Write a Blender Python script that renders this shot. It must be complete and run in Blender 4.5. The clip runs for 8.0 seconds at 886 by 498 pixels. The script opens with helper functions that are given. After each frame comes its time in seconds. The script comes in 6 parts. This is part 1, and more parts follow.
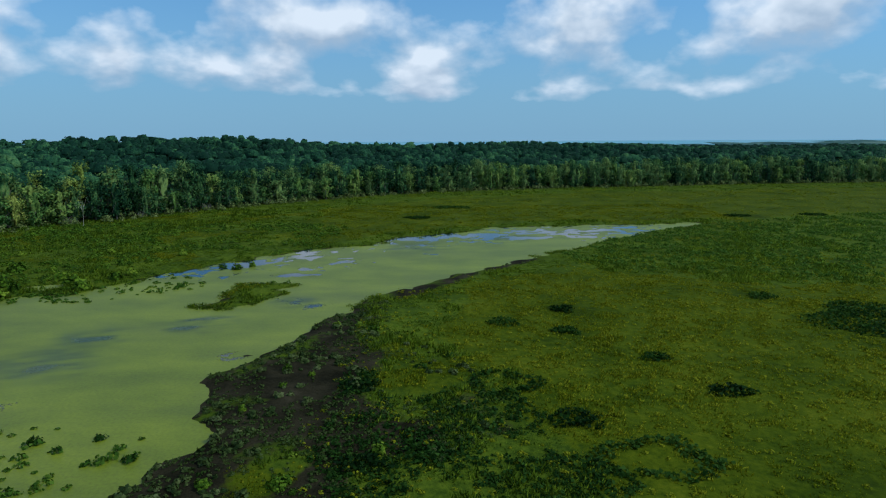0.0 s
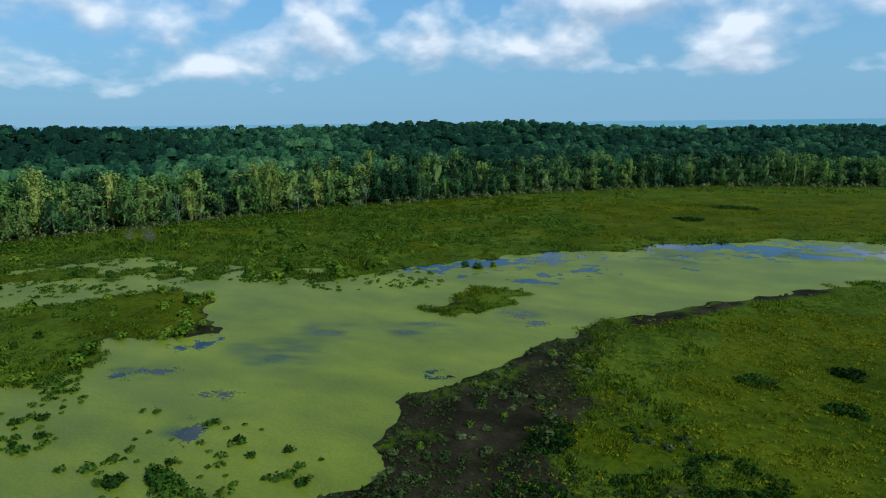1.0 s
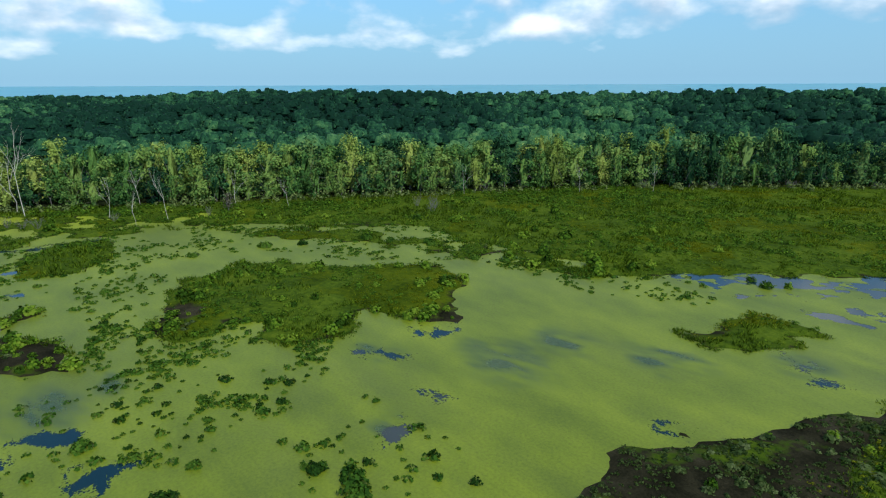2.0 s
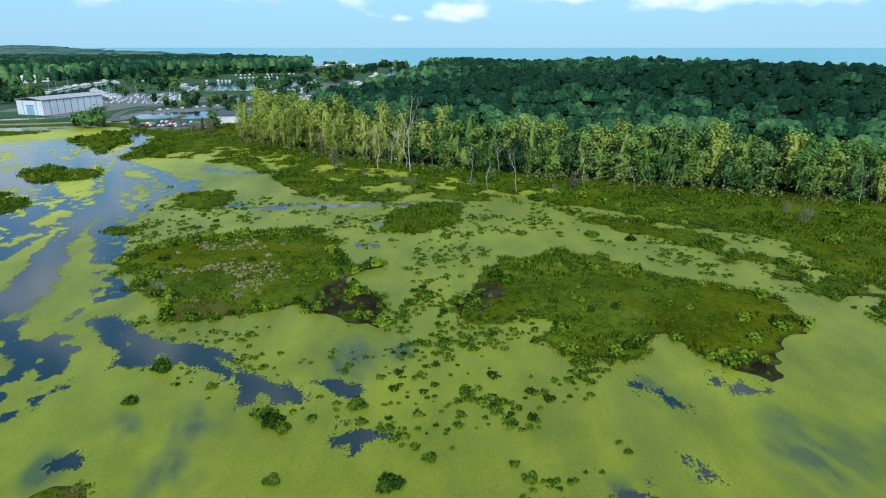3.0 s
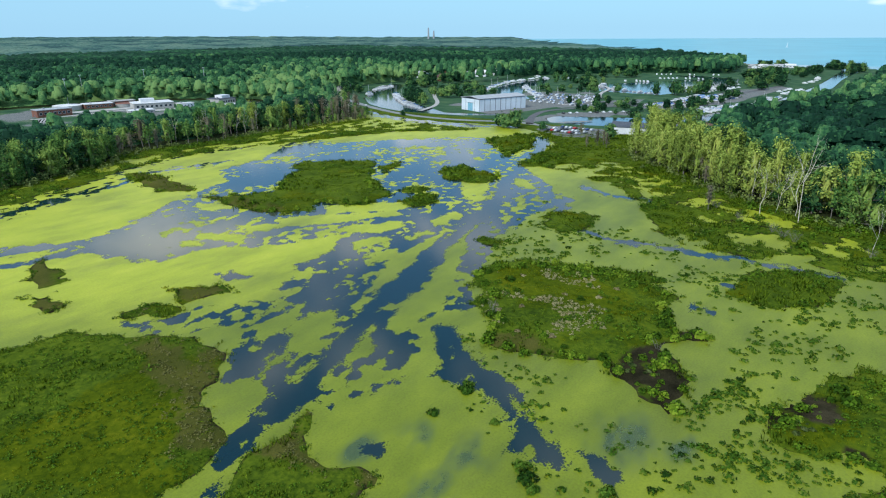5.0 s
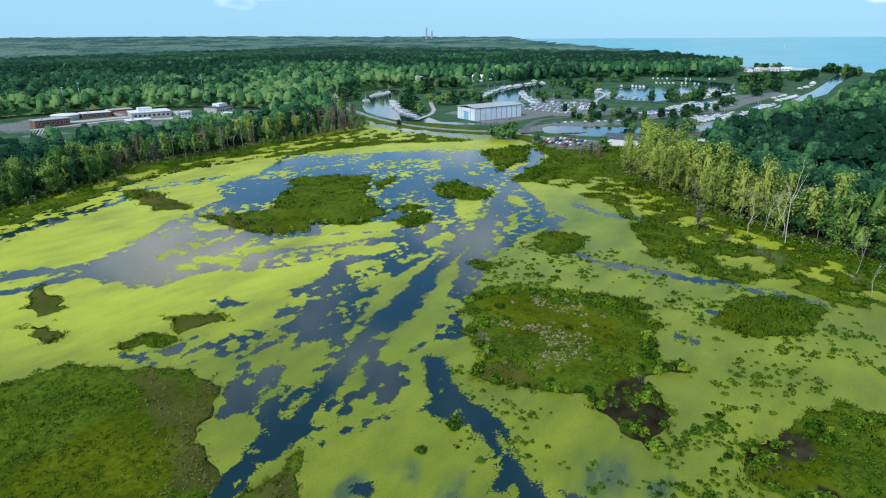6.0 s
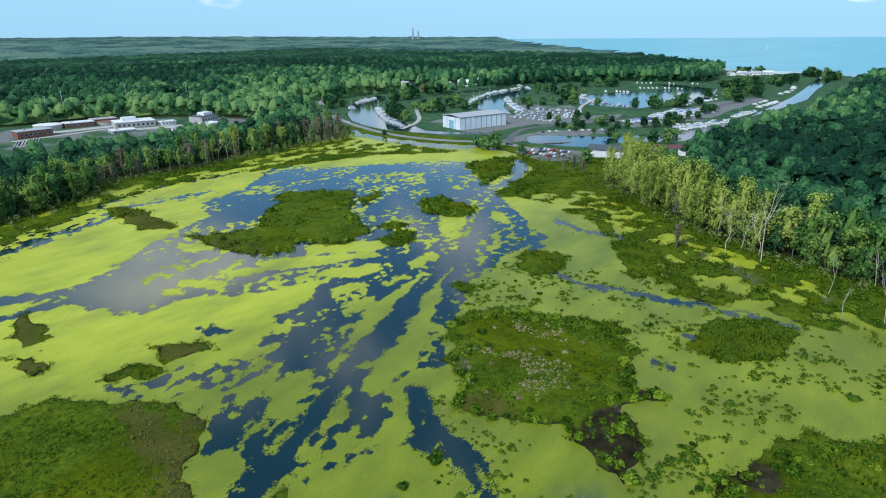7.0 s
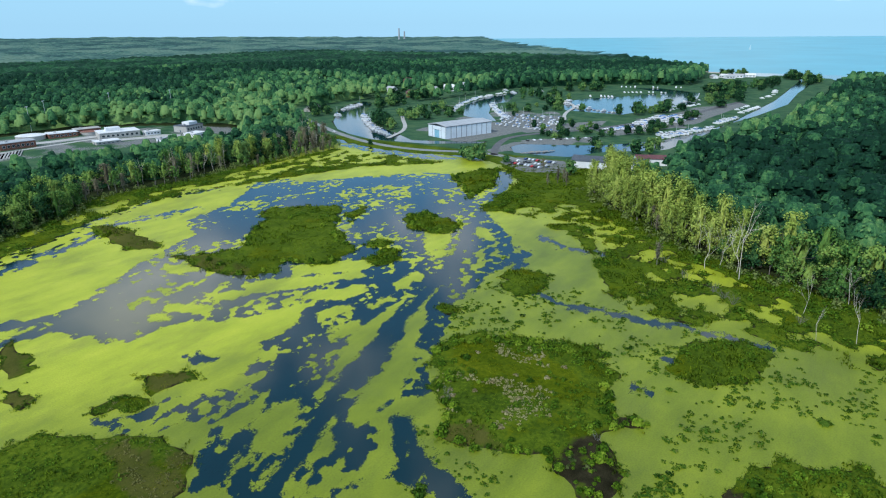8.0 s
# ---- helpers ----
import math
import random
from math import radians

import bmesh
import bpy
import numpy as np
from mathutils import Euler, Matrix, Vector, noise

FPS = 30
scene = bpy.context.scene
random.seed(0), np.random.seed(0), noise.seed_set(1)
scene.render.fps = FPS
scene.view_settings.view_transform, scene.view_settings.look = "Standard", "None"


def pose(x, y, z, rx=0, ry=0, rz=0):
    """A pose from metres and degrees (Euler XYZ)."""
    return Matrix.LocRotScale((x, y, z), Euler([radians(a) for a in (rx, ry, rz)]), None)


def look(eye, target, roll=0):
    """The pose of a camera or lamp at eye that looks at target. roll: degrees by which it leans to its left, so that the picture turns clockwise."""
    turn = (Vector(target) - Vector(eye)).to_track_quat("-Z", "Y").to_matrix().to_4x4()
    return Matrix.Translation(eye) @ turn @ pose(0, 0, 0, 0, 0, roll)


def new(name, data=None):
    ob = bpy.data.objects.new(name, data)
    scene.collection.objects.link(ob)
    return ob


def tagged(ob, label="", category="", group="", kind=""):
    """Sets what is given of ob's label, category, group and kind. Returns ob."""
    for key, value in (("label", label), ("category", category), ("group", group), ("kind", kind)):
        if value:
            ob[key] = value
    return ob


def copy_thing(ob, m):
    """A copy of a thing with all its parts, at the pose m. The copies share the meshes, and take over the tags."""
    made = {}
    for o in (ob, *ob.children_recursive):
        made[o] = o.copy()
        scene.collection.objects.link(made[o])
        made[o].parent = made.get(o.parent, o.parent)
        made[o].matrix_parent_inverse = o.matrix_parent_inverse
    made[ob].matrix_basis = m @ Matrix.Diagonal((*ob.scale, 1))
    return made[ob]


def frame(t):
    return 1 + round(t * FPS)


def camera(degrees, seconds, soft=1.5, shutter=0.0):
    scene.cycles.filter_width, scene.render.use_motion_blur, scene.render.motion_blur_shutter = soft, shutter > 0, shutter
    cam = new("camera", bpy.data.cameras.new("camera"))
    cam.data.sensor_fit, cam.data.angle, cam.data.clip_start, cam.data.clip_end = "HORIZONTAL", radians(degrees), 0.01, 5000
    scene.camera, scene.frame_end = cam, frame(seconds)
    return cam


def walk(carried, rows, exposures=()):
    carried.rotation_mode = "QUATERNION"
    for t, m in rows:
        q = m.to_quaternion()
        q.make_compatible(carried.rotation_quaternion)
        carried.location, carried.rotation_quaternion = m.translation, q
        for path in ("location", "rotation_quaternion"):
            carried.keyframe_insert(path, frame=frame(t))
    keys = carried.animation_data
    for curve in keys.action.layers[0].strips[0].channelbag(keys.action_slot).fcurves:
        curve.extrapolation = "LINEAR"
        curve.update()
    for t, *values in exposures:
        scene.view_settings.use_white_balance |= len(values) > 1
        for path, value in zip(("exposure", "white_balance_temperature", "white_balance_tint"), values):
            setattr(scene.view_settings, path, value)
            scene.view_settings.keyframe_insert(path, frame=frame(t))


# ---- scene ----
cam = camera(70.9, 8.0, soft=1.15)
PATH = [
    (0, (-0.55, 0.403, 36.448), (-0.556, 2.371, 36.094), -0.3),
    (0.5, (3.636, 7.336, 39.036), (3.215, 9.254, 38.655), -0.5),
    (1, (6.764, 15.149, 41.504), (5.904, 16.907, 41.091), -0.6),
    (1.2, (7.689, 18.3, 43.093), (6.661, 19.959, 42.658), -0.9),
    (2.3, (6.928, 34.328, 48.758), (5.222, 35.206, 48.194), 0.1),
    (2.5, (5.887, 37.493, 49.842), (4.097, 38.166, 49.255), 0.1),
    (3, (2.935, 44.96, 52.907), (1.038, 45.01, 52.272), 0.0),
    (3.5, (1.041, 50.417, 56.051), (-0.768, 49.884, 55.387), -0.1),
    (4, (0.169, 54.568, 59.797), (-1.438, 53.579, 59.133), -0.1),
    (4.5, (-0.637, 57.138, 63.846), (-2.174, 56.044, 63.184), -0.2),
    (6, (-2.072, 61.098, 77.387), (-3.61, 60.007, 76.72), -0.3),
    (6.5, (-2.379, 61.981, 82.058), (-3.927, 60.905, 81.389), -0.3),
    (7, (-2.856, 62.682, 86.346), (-4.415, 61.623, 85.676), -0.3),
    (7.5, (-3.347, 63.109, 90.799), (-4.917, 62.067, 90.127), -0.4),
    (8, (-3.752, 63.925, 95.457), (-5.331, 62.898, 94.783), -0.4),
]
walk(cam, [(t, look(eye, target, roll)) for t, eye, target, roll in PATH],
     exposures=[(0.0, -0.48, 5750, 7), (1.2, -0.3, 5850, 7), (2.3, 0.1, 6150, 7), (3.5, 0.32, 6300, 8), (8.0, 0.3, 6150, 8)])

# ---- light ----
SUN_AZ, SUN_EL = radians(94), radians(43)      # compass bearing (north is +y) and height of the sun
sun = new("sun", bpy.data.lights.new("sun", "SUN"))
sun.data.energy, sun.data.angle, sun.data.color = 2.55, radians(0.6), (1.0, 0.95, 0.86)
to_sun = Vector((math.sin(SUN_AZ) * math.cos(SUN_EL), math.cos(SUN_AZ) * math.cos(SUN_EL), math.sin(SUN_EL)))
sun.matrix_world = look(to_sun * 200, (0, 0, 0))


def build_world():
    w = bpy.data.worlds.new("sky")
    scene.world = w
    w.use_nodes = True
    nt = w.node_tree
    nt.nodes.clear()
    N, L = nt.nodes.new, nt.links.new
    co = N("ShaderNodeTexCoord")
    sep = N("ShaderNodeSeparateXYZ")
    L(co.outputs["Generated"], sep.inputs[0])
    up = N("ShaderNodeMath")
    up.operation = "MAXIMUM"
    up.inputs[1].default_value = 0.004
    L(sep.outputs[2], up.inputs[0])
    squash = N("ShaderNodeMath")
    squash.operation = "POWER"
    squash.inputs[1].default_value = 0.6
    L(up.outputs[0], squash.inputs[0])
    vec = N("ShaderNodeCombineXYZ")
    L(sep.outputs[0], vec.inputs[0])
    L(sep.outputs[1], vec.inputs[1])
    L(up.outputs[0], vec.inputs[2])
    sky = N("ShaderNodeTexSky")
    sky.sky_type, sky.sun_disc = "NISHITA", False
    sky.sun_elevation, sky.sun_rotation = SUN_EL, SUN_AZ
    sky.air_density, sky.dust_density, sky.ozone_density = 1.0, 0.4, 2.0
    L(vec.outputs[0], sky.inputs[0])
    # heaped clouds, wider than they are high, thinning out towards the horizon
    flat = N("ShaderNodeVectorMath")
    flat.operation = "MULTIPLY"
    flat.inputs[1].default_value = (7.5, 7.5, 9.0)
    layer = N("ShaderNodeCombineXYZ")
    L(sep.outputs[0], layer.inputs[0])
    L(sep.outputs[1], layer.inputs[1])
    L(squash.outputs[0], layer.inputs[2])
    L(layer.outputs[0], flat.inputs[0])
    n1 = N("ShaderNodeTexNoise")
    n1.inputs["Scale"].default_value, n1.inputs["Detail"].default_value = 1.0, 10
    n1.inputs["Roughness"].default_value = 0.48
    L(flat.outputs[0], n1.inputs["Vector"])
    ramp = N("ShaderNodeValToRGB")
    ramp.color_ramp.elements[0].position, ramp.color_ramp.elements[1].position = 0.48, 0.66
    low = N("ShaderNodeMapRange")
    low.inputs[1].default_value, low.inputs[2].default_value = 0.008, 0.07
    low.inputs[3].default_value, low.inputs[4].default_value = -0.3, 0.03
    L(up.outputs[0], low.inputs[0])
    high = N("ShaderNodeMapRange")
    high.inputs[1].default_value, high.inputs[2].default_value = 0.2, 0.5
    high.inputs[3].default_value, high.inputs[4].default_value = 0.0, 0.01
    L(up.outputs[0], high.inputs[0])
    both = N("ShaderNodeMath")
    L(low.outputs[0], both.inputs[0])
    L(high.outputs[0], both.inputs[1])
    cover = N("ShaderNodeMath")
    L(n1.outputs[0], cover.inputs[0])
    L(both.outputs[0], cover.inputs[1])
    L(cover.outputs[0], ramp.inputs[0])
    shade = N("ShaderNodeValToRGB")
    shade.color_ramp.elements[0].position, shade.color_ramp.elements[1].position = 0.4, 0.62
    shade.color_ramp.elements[0].color, shade.color_ramp.elements[1].color = (5.2, 6.4, 7.7, 1), (10.2, 10.7, 11.2, 1)
    # bases are grey where more cloud lies above them, tops white
    lift = N("ShaderNodeVectorMath")
    lift.operation = "ADD"
    lift.inputs[1].default_value = (0, 0, 0.34)
    L(flat.outputs[0], lift.inputs[0])
    n2 = N("ShaderNodeTexNoise")
    n2.inputs["Scale"].default_value, n2.inputs["Detail"].default_value = 1.0, 4
    n2.inputs["Roughness"].default_value = 0.48
    L(lift.outputs[0], n2.inputs["Vector"])
    above = N("ShaderNodeMath")
    above.operation = "SUBTRACT"
    L(n1.outputs[0], above.inputs[0])
    L(n2.outputs[0], above.inputs[1])
    half = N("ShaderNodeMath")
    half.inputs[1].default_value = 0.5
    L(above.outputs[0], half.inputs[0])
    L(half.outputs[0], shade.inputs[0])
    mix = N("ShaderNodeMix")
    mix.data_type = "RGBA"
    L(ramp.outputs[0], mix.inputs[0])
    tint = N("ShaderNodeMix")
    tint.data_type, tint.blend_type = "RGBA", "MULTIPLY"
    tint.inputs[0].default_value = 1.0
    tint.inputs[7].default_value = (0.78, 1.28, 1.6, 1)
    L(sky.outputs[0], tint.inputs[6])
    # pale air above the horizon
    air = N("ShaderNodeMapRange")
    air.interpolation_type = "SMOOTHSTEP"
    air.inputs[1].default_value, air.inputs[2].default_value = 0.0, 0.28
    air.inputs[3].default_value, air.inputs[4].default_value = 0.9, 0.25
    L(up.outputs[0], air.inputs[0])
    pale = N("ShaderNodeMix")
    pale.data_type = "RGBA"
    pale.inputs[7].default_value = (2.9, 5.1, 7.0, 1)
    L(air.outputs[0], pale.inputs[0])
    L(tint.outputs[2], pale.inputs[6])
    L(pale.outputs[2], mix.inputs[6])
    L(shade.outputs[0], mix.inputs[7])
    bg = N("ShaderNodeBackground")
    bg.inputs[1].default_value = 0.106
    L(mix.outputs[2], bg.inputs[0])
    out = N("ShaderNodeOutputWorld")
    L(bg.outputs[0], out.inputs[0])


build_world()


# ---- materials ----
def ramp_node(nt, cols, source=None):
    r = nt.nodes.new("ShaderNodeValToRGB")
    els = r.color_ramp.elements
    while len(els) < len(cols):
        els.new(0.5)
    for i, c in enumerate(cols):
        els[i].position = 0.32 + 0.36 * i / max(1, len(cols) - 1)
        els[i].color = (*c, 1)
    if source is not None:
        nt.links.new(source, r.inputs[0])
    return r


def noise_node(nt, scale, detail=5, rough=0.55, stretch=None):
    co = nt.nodes.new("ShaderNodeTexCoord")
    n = nt.nodes.new("ShaderNodeTexNoise")
    n.inputs["Scale"].default_value, n.inputs["Detail"].default_value, n.inputs["Roughness"].default_value = scale, detail, rough
    if stretch:
        m = nt.nodes.new("ShaderNodeMapping")
        m.inputs["Scale"].default_value = stretch
        nt.links.new(co.outputs["Object"], m.inputs[0])
        nt.links.new(m.outputs[0], n.inputs["Vector"])
    else:
        nt.links.new(co.outputs["Object"], n.inputs["Vector"])
    return n


def mixed(nt, fac, a, b, blend="MIX"):
    m = nt.nodes.new("ShaderNodeMix")
    m.data_type, m.blend_type = "RGBA", blend
    for sock, v in ((m.inputs[0], fac), (m.inputs[6], a), (m.inputs[7], b)):
        if isinstance(v, (int, float)):
            sock.default_value = v
        elif isinstance(v, tuple):
            sock.default_value = (*v, 1)
        else:
            nt.links.new(v, sock)
    return m.outputs[2]


def calc(nt, op, a, b=0.0):
    m = nt.nodes.new("ShaderNodeMath")
    m.operation = op
    for sock, v in ((m.inputs[0], a), (m.inputs[1], b)):
        if isinstance(v, (int, float)):
            sock.default_value = v
        else:
            nt.links.new(v, sock)
    return m.outputs[0]


def attr(nt, name):
    a = nt.nodes.new("ShaderNodeAttribute")
    a.attribute_name = name
    return a.outputs["Fac"]


def finish(m, colour, rough=0.8, bump=None, strength=0.3, dist=0.1, metal=0.0, spec=0.3, thin=0.0, alpha=None):
    nt = m.node_tree
    p = nt.nodes.new("ShaderNodeBsdfPrincipled")
    if isinstance(colour, tuple):
        p.inputs["Base Color"].default_value = (*colour, 1)
    else:
        nt.links.new(colour, p.inputs["Base Color"])
    p.inputs["Roughness"].default_value, p.inputs["Metallic"].default_value = rough, metal
    p.inputs["Specular IOR Level"].default_value = spec
    if alpha is not None:
        nt.links.new(alpha, p.inputs["Alpha"])
    if bump is not None:
        b = nt.nodes.new("ShaderNodeBump")
        b.inputs["Strength"].default_value, b.inputs["Distance"].default_value = strength, dist
        nt.links.new(bump, b.inputs["Height"])
        nt.links.new(b.outputs[0], p.inputs["Normal"])
    out = nt.nodes.new("ShaderNodeOutputMaterial")
    if thin > 0:
        tr = nt.nodes.new("ShaderNodeBsdfTranslucent")
        if isinstance(colour, tuple):
            tr.inputs[0].default_value = (*colour, 1)
        else:
            nt.links.new(colour, tr.inputs[0])
        mx = nt.nodes.new("ShaderNodeMixShader")
        mx.inputs[0].default_value = thin
        nt.links.new(p.outputs[0], mx.inputs[1])
        nt.links.new(tr.outputs[0], mx.inputs[2])
        nt.links.new(mx.outputs[0], out.inputs[0])
    else:
        nt.links.new(p.outputs[0], out.inputs[0])
    return m


def blank(name):
    m = bpy.data.materials.new(name)
    m.use_nodes = True
    m.node_tree.nodes.clear()
    return m


def surface(name, cols, scale=1.0, rough=0.8, strength=0.25, dist=0.05, metal=0.0, spec=0.3, stretch=None, big=0.0):
    """Grain from one noise, and stains from a second one ten times as large."""
    m = blank(name)
    nt = m.node_tree
    n = noise_node(nt, scale, 6, 0.6, stretch)
    c = ramp_node(nt, cols, n.outputs[0]).outputs[0]
    n2 = noise_node(nt, big or scale / 9, 4)
    c = mixed(nt, 0.35, c, ramp_node(nt, [(0.55, 0.55, 0.55), (1.15, 1.15, 1.15)], n2.outputs[0]).outputs[0], "MULTIPLY")
    return finish(m, c, rough, n.outputs[0], strength, dist, metal, spec)


def foliage(name, cols, island=0.45, thin=0.3, tone=False, noise_scale=0.25, lumps=False, bump=0.0):
    """Leaves: each clump takes its own green, each plant is a little lighter or darker."""
    m = blank(name)
    nt = m.node_tree
    geo = nt.nodes.new("ShaderNodeNewGeometry")
    info = nt.nodes.new("ShaderNodeObjectInfo")
    n = noise_node(nt, noise_scale, 3)
    f = calc(nt, "MULTIPLY", geo.outputs["Random Per Island"], island)
    f = calc(nt, "ADD", f, calc(nt, "MULTIPLY", n.outputs[0], 1 - island))
    if tone:
        f = calc(nt, "ADD", calc(nt, "MULTIPLY", f, 0.35), calc(nt, "MULTIPLY", attr(nt, "tone"), 0.65))
    else:
        f = calc(nt, "ADD", calc(nt, "MULTIPLY", f, 0.6), calc(nt, "MULTIPLY", info.outputs["Random"], 0.4))
    v = None
    if lumps:  # a cell for each far tree
        co = nt.nodes.new("ShaderNodeTexCoord")
        vor = nt.nodes.new("ShaderNodeTexVoronoi")
        vor.inputs["Scale"].default_value = 1 / 15
        nt.links.new(co.outputs["Object"], vor.inputs["Vector"])
        f = calc(nt, "ADD", calc(nt, "MULTIPLY", f, 0.7), calc(nt, "MULTIPLY", vor.outputs["Color"], 0.3))
        v = calc(nt, "SUBTRACT", 1.0, vor.outputs["Distance"])
    if bump:  # sprays of leaves; the noise also paints shade in their gaps into the colour
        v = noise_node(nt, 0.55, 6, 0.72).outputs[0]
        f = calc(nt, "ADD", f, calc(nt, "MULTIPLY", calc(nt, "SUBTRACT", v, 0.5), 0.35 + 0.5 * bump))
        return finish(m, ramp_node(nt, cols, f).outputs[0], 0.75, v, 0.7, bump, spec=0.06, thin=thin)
    c = ramp_node(nt, cols, f).outputs[0]
    return finish(m, c, 0.75, v, 1.0, 7.0, spec=0.06, thin=thin)


GREENS = [(0.009, 0.036, 0.016), (0.024, 0.08, 0.03), (0.052, 0.142, 0.044), (0.105, 0.215, 0.06), (0.185, 0.285, 0.078)]
M = {}
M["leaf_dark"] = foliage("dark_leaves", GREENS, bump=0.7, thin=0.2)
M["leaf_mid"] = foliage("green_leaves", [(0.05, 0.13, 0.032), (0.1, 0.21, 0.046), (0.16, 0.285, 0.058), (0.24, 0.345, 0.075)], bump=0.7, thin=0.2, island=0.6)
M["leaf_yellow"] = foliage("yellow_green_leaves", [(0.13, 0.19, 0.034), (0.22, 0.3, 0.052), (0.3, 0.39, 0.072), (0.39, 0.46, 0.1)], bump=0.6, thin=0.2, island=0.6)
M["leaf_rust"] = foliage("browning_leaves", [(0.1, 0.095, 0.06), (0.16, 0.15, 0.095), (0.22, 0.205, 0.135), (0.16, 0.19, 0.085)])
# less red, more blue than GREENS: haze over the woods painted into the leaves
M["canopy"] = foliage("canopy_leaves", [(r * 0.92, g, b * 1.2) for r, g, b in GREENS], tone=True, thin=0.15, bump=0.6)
# blue of the distant air is mixed into these leaf colours
M["far_canopy"] = foliage("hazy_far_canopy_leaves", [(0.024, 0.068, 0.062), (0.044, 0.105, 0.088), (0.072, 0.145, 0.11), (0.11, 0.18, 0.13)], island=0.0, tone=True, thin=0.0, noise_scale=0.06, lumps=True)
M["rush"] = foliage("rush_blades", [(0.06, 0.115, 0.007), (0.145, 0.235, 0.011), (0.25, 0.335, 0.018), (0.36, 0.42, 0.032)], island=0.35, noise_scale=0.07)
M["sedge"] = foliage("sedge_blades", [(0.042, 0.08, 0.002), (0.1, 0.15, 0.002), (0.165, 0.208, 0.003), (0.25, 0.265, 0.01)], island=0.35, noise_scale=0.06)
M["tuft"] = foliage("tussock_leaves", [(0.016, 0.048, 0.006), (0.036, 0.095, 0.009), (0.07, 0.15, 0.014), (0.115, 0.2, 0.022)])
M["rush_dark"] = foliage("dark_rush_leaves", [(0.005, 0.02, 0.003), (0.012, 0.04, 0.005), (0.024, 0.066, 0.007), (0.045, 0.1, 0.012)])
M["straw"] = foliage("dead_reeds", [(0.2, 0.17, 0.08), (0.3, 0.26, 0.13), (0.39, 0.35, 0.19), (0.35, 0.34, 0.15)])
M["scrub"] = foliage("scrub_leaves", thin=0.2, cols=[(0.03, 0.07, 0.005), (0.072, 0.147, 0.009), (0.132, 0.222, 0.014), (0.212, 0.295, 0.025)], noise_scale=0.08)
M["brush"] = foliage("brush_leaves", [(0.08, 0.12, 0.035), (0.14, 0.19, 0.05), (0.21, 0.26, 0.075), (0.28, 0.31, 0.12)], thin=0.2)
M["faded"] = foliage("fading_leaves", [(0.035, 0.048, 0.01), (0.07, 0.08, 0.018), (0.11, 0.115, 0.03), (0.16, 0.155, 0.05)], thin=0.2)
M["pale"] = foliage("pale_leaves", [(0.03, 0.055, 0.014), (0.06, 0.095, 0.022), (0.1, 0.14, 0.038), (0.15, 0.185, 0.065)])
M["mudleaf"] = foliage("mud_plant_leaves", [(0.01, 0.026, 0.004), (0.02, 0.046, 0.006), (0.036, 0.07, 0.01), (0.08, 0.115, 0.03)])
M["dead"] = surface("dead_wood", [(0.4, 0.36, 0.29), (0.58, 0.53, 0.44), (0.68, 0.63, 0.54)], 3.0, 0.85)
M["twig"] = surface("grey_twigs", [(0.14, 0.13, 0.11), (0.25, 0.235, 0.21)], 3.0, 0.9)
M["bark"] = surface("bark", [(0.11, 0.1, 0.085), (0.24, 0.22, 0.19)], 4.0, 0.9)
M["white"] = surface("white_paint", [(0.68, 0.7, 0.72), (0.82, 0.83, 0.84)], 1.5, 0.45, 0.1)
M["panel"] = surface("white_metal_siding", [(0.62, 0.68, 0.74), (0.72, 0.78, 0.83)], 0.7, 0.4, 0.12, stretch=(1, 1, 0.1))
M["bluedoor"] = surface("light_blue_paint", [(0.2, 0.42, 0.55), (0.26, 0.5, 0.63)], 1.0, 0.4, 0.1)
M["slate_trim"] = surface("dark_blue_trim", [(0.06, 0.09, 0.12), (0.1, 0.14, 0.18)], 1.0, 0.5, 0.1)
M["roof_grey"] = surface("grey_metal_roof", [(0.33, 0.34, 0.35), (0.45, 0.46, 0.47)], 0.5, 0.5, 0.1, stretch=(1, 0.1, 1))
M["roof_dark"] = surface("dark_roof", [(0.05, 0.06, 0.075), (0.1, 0.115, 0.135)], 0.8, 0.7)
M["roof_maroon"] = surface("maroon_roof", [(0.1, 0.04, 0.045), (0.16, 0.07, 0.07)], 0.8, 0.7)
M["roof_white"] = surface("white_roof", [(0.6, 0.6, 0.6), (0.78, 0.78, 0.77)], 0.4, 0.6)
M["brick"] = surface("red_brick", [(0.17, 0.075, 0.05), (0.27, 0.12, 0.085)], 2.5, 0.85)
M["concrete"] = surface("concrete", [(0.34, 0.33, 0.31), (0.47, 0.46, 0.43)], 0.8, 0.85)
M["glass"] = finish(blank("dark_window_glass"), (0.03, 0.045, 0.055), 0.08, spec=0.6)
M["asphalt"] = surface("asphalt", [(0.075, 0.076, 0.08), (0.13, 0.13, 0.132)], 0.6, 0.9)
M["road_grey"] = surface("worn_grey_road", [(0.17, 0.185, 0.18), (0.27, 0.285, 0.275)], 0.6, 0.9)
M["wood"] = surface("weathered_planks", [(0.2, 0.18, 0.16), (0.33, 0.31, 0.28)], 2.0, 0.85, stretch=(0.2, 4, 1))
M["blue_cover"] = surface("blue_canvas", [(0.03, 0.12, 0.36), (0.05, 0.2, 0.5)], 1.5, 0.7)
M["tyre"] = surface("rubber", [(0.02, 0.02, 0.02), (0.04, 0.04, 0.04)], 5.0, 0.8)
M["chimney"] = surface("pale_stack", [(0.3, 0.32, 0.35), (0.42, 0.44, 0.46)], 0.05, 0.9)
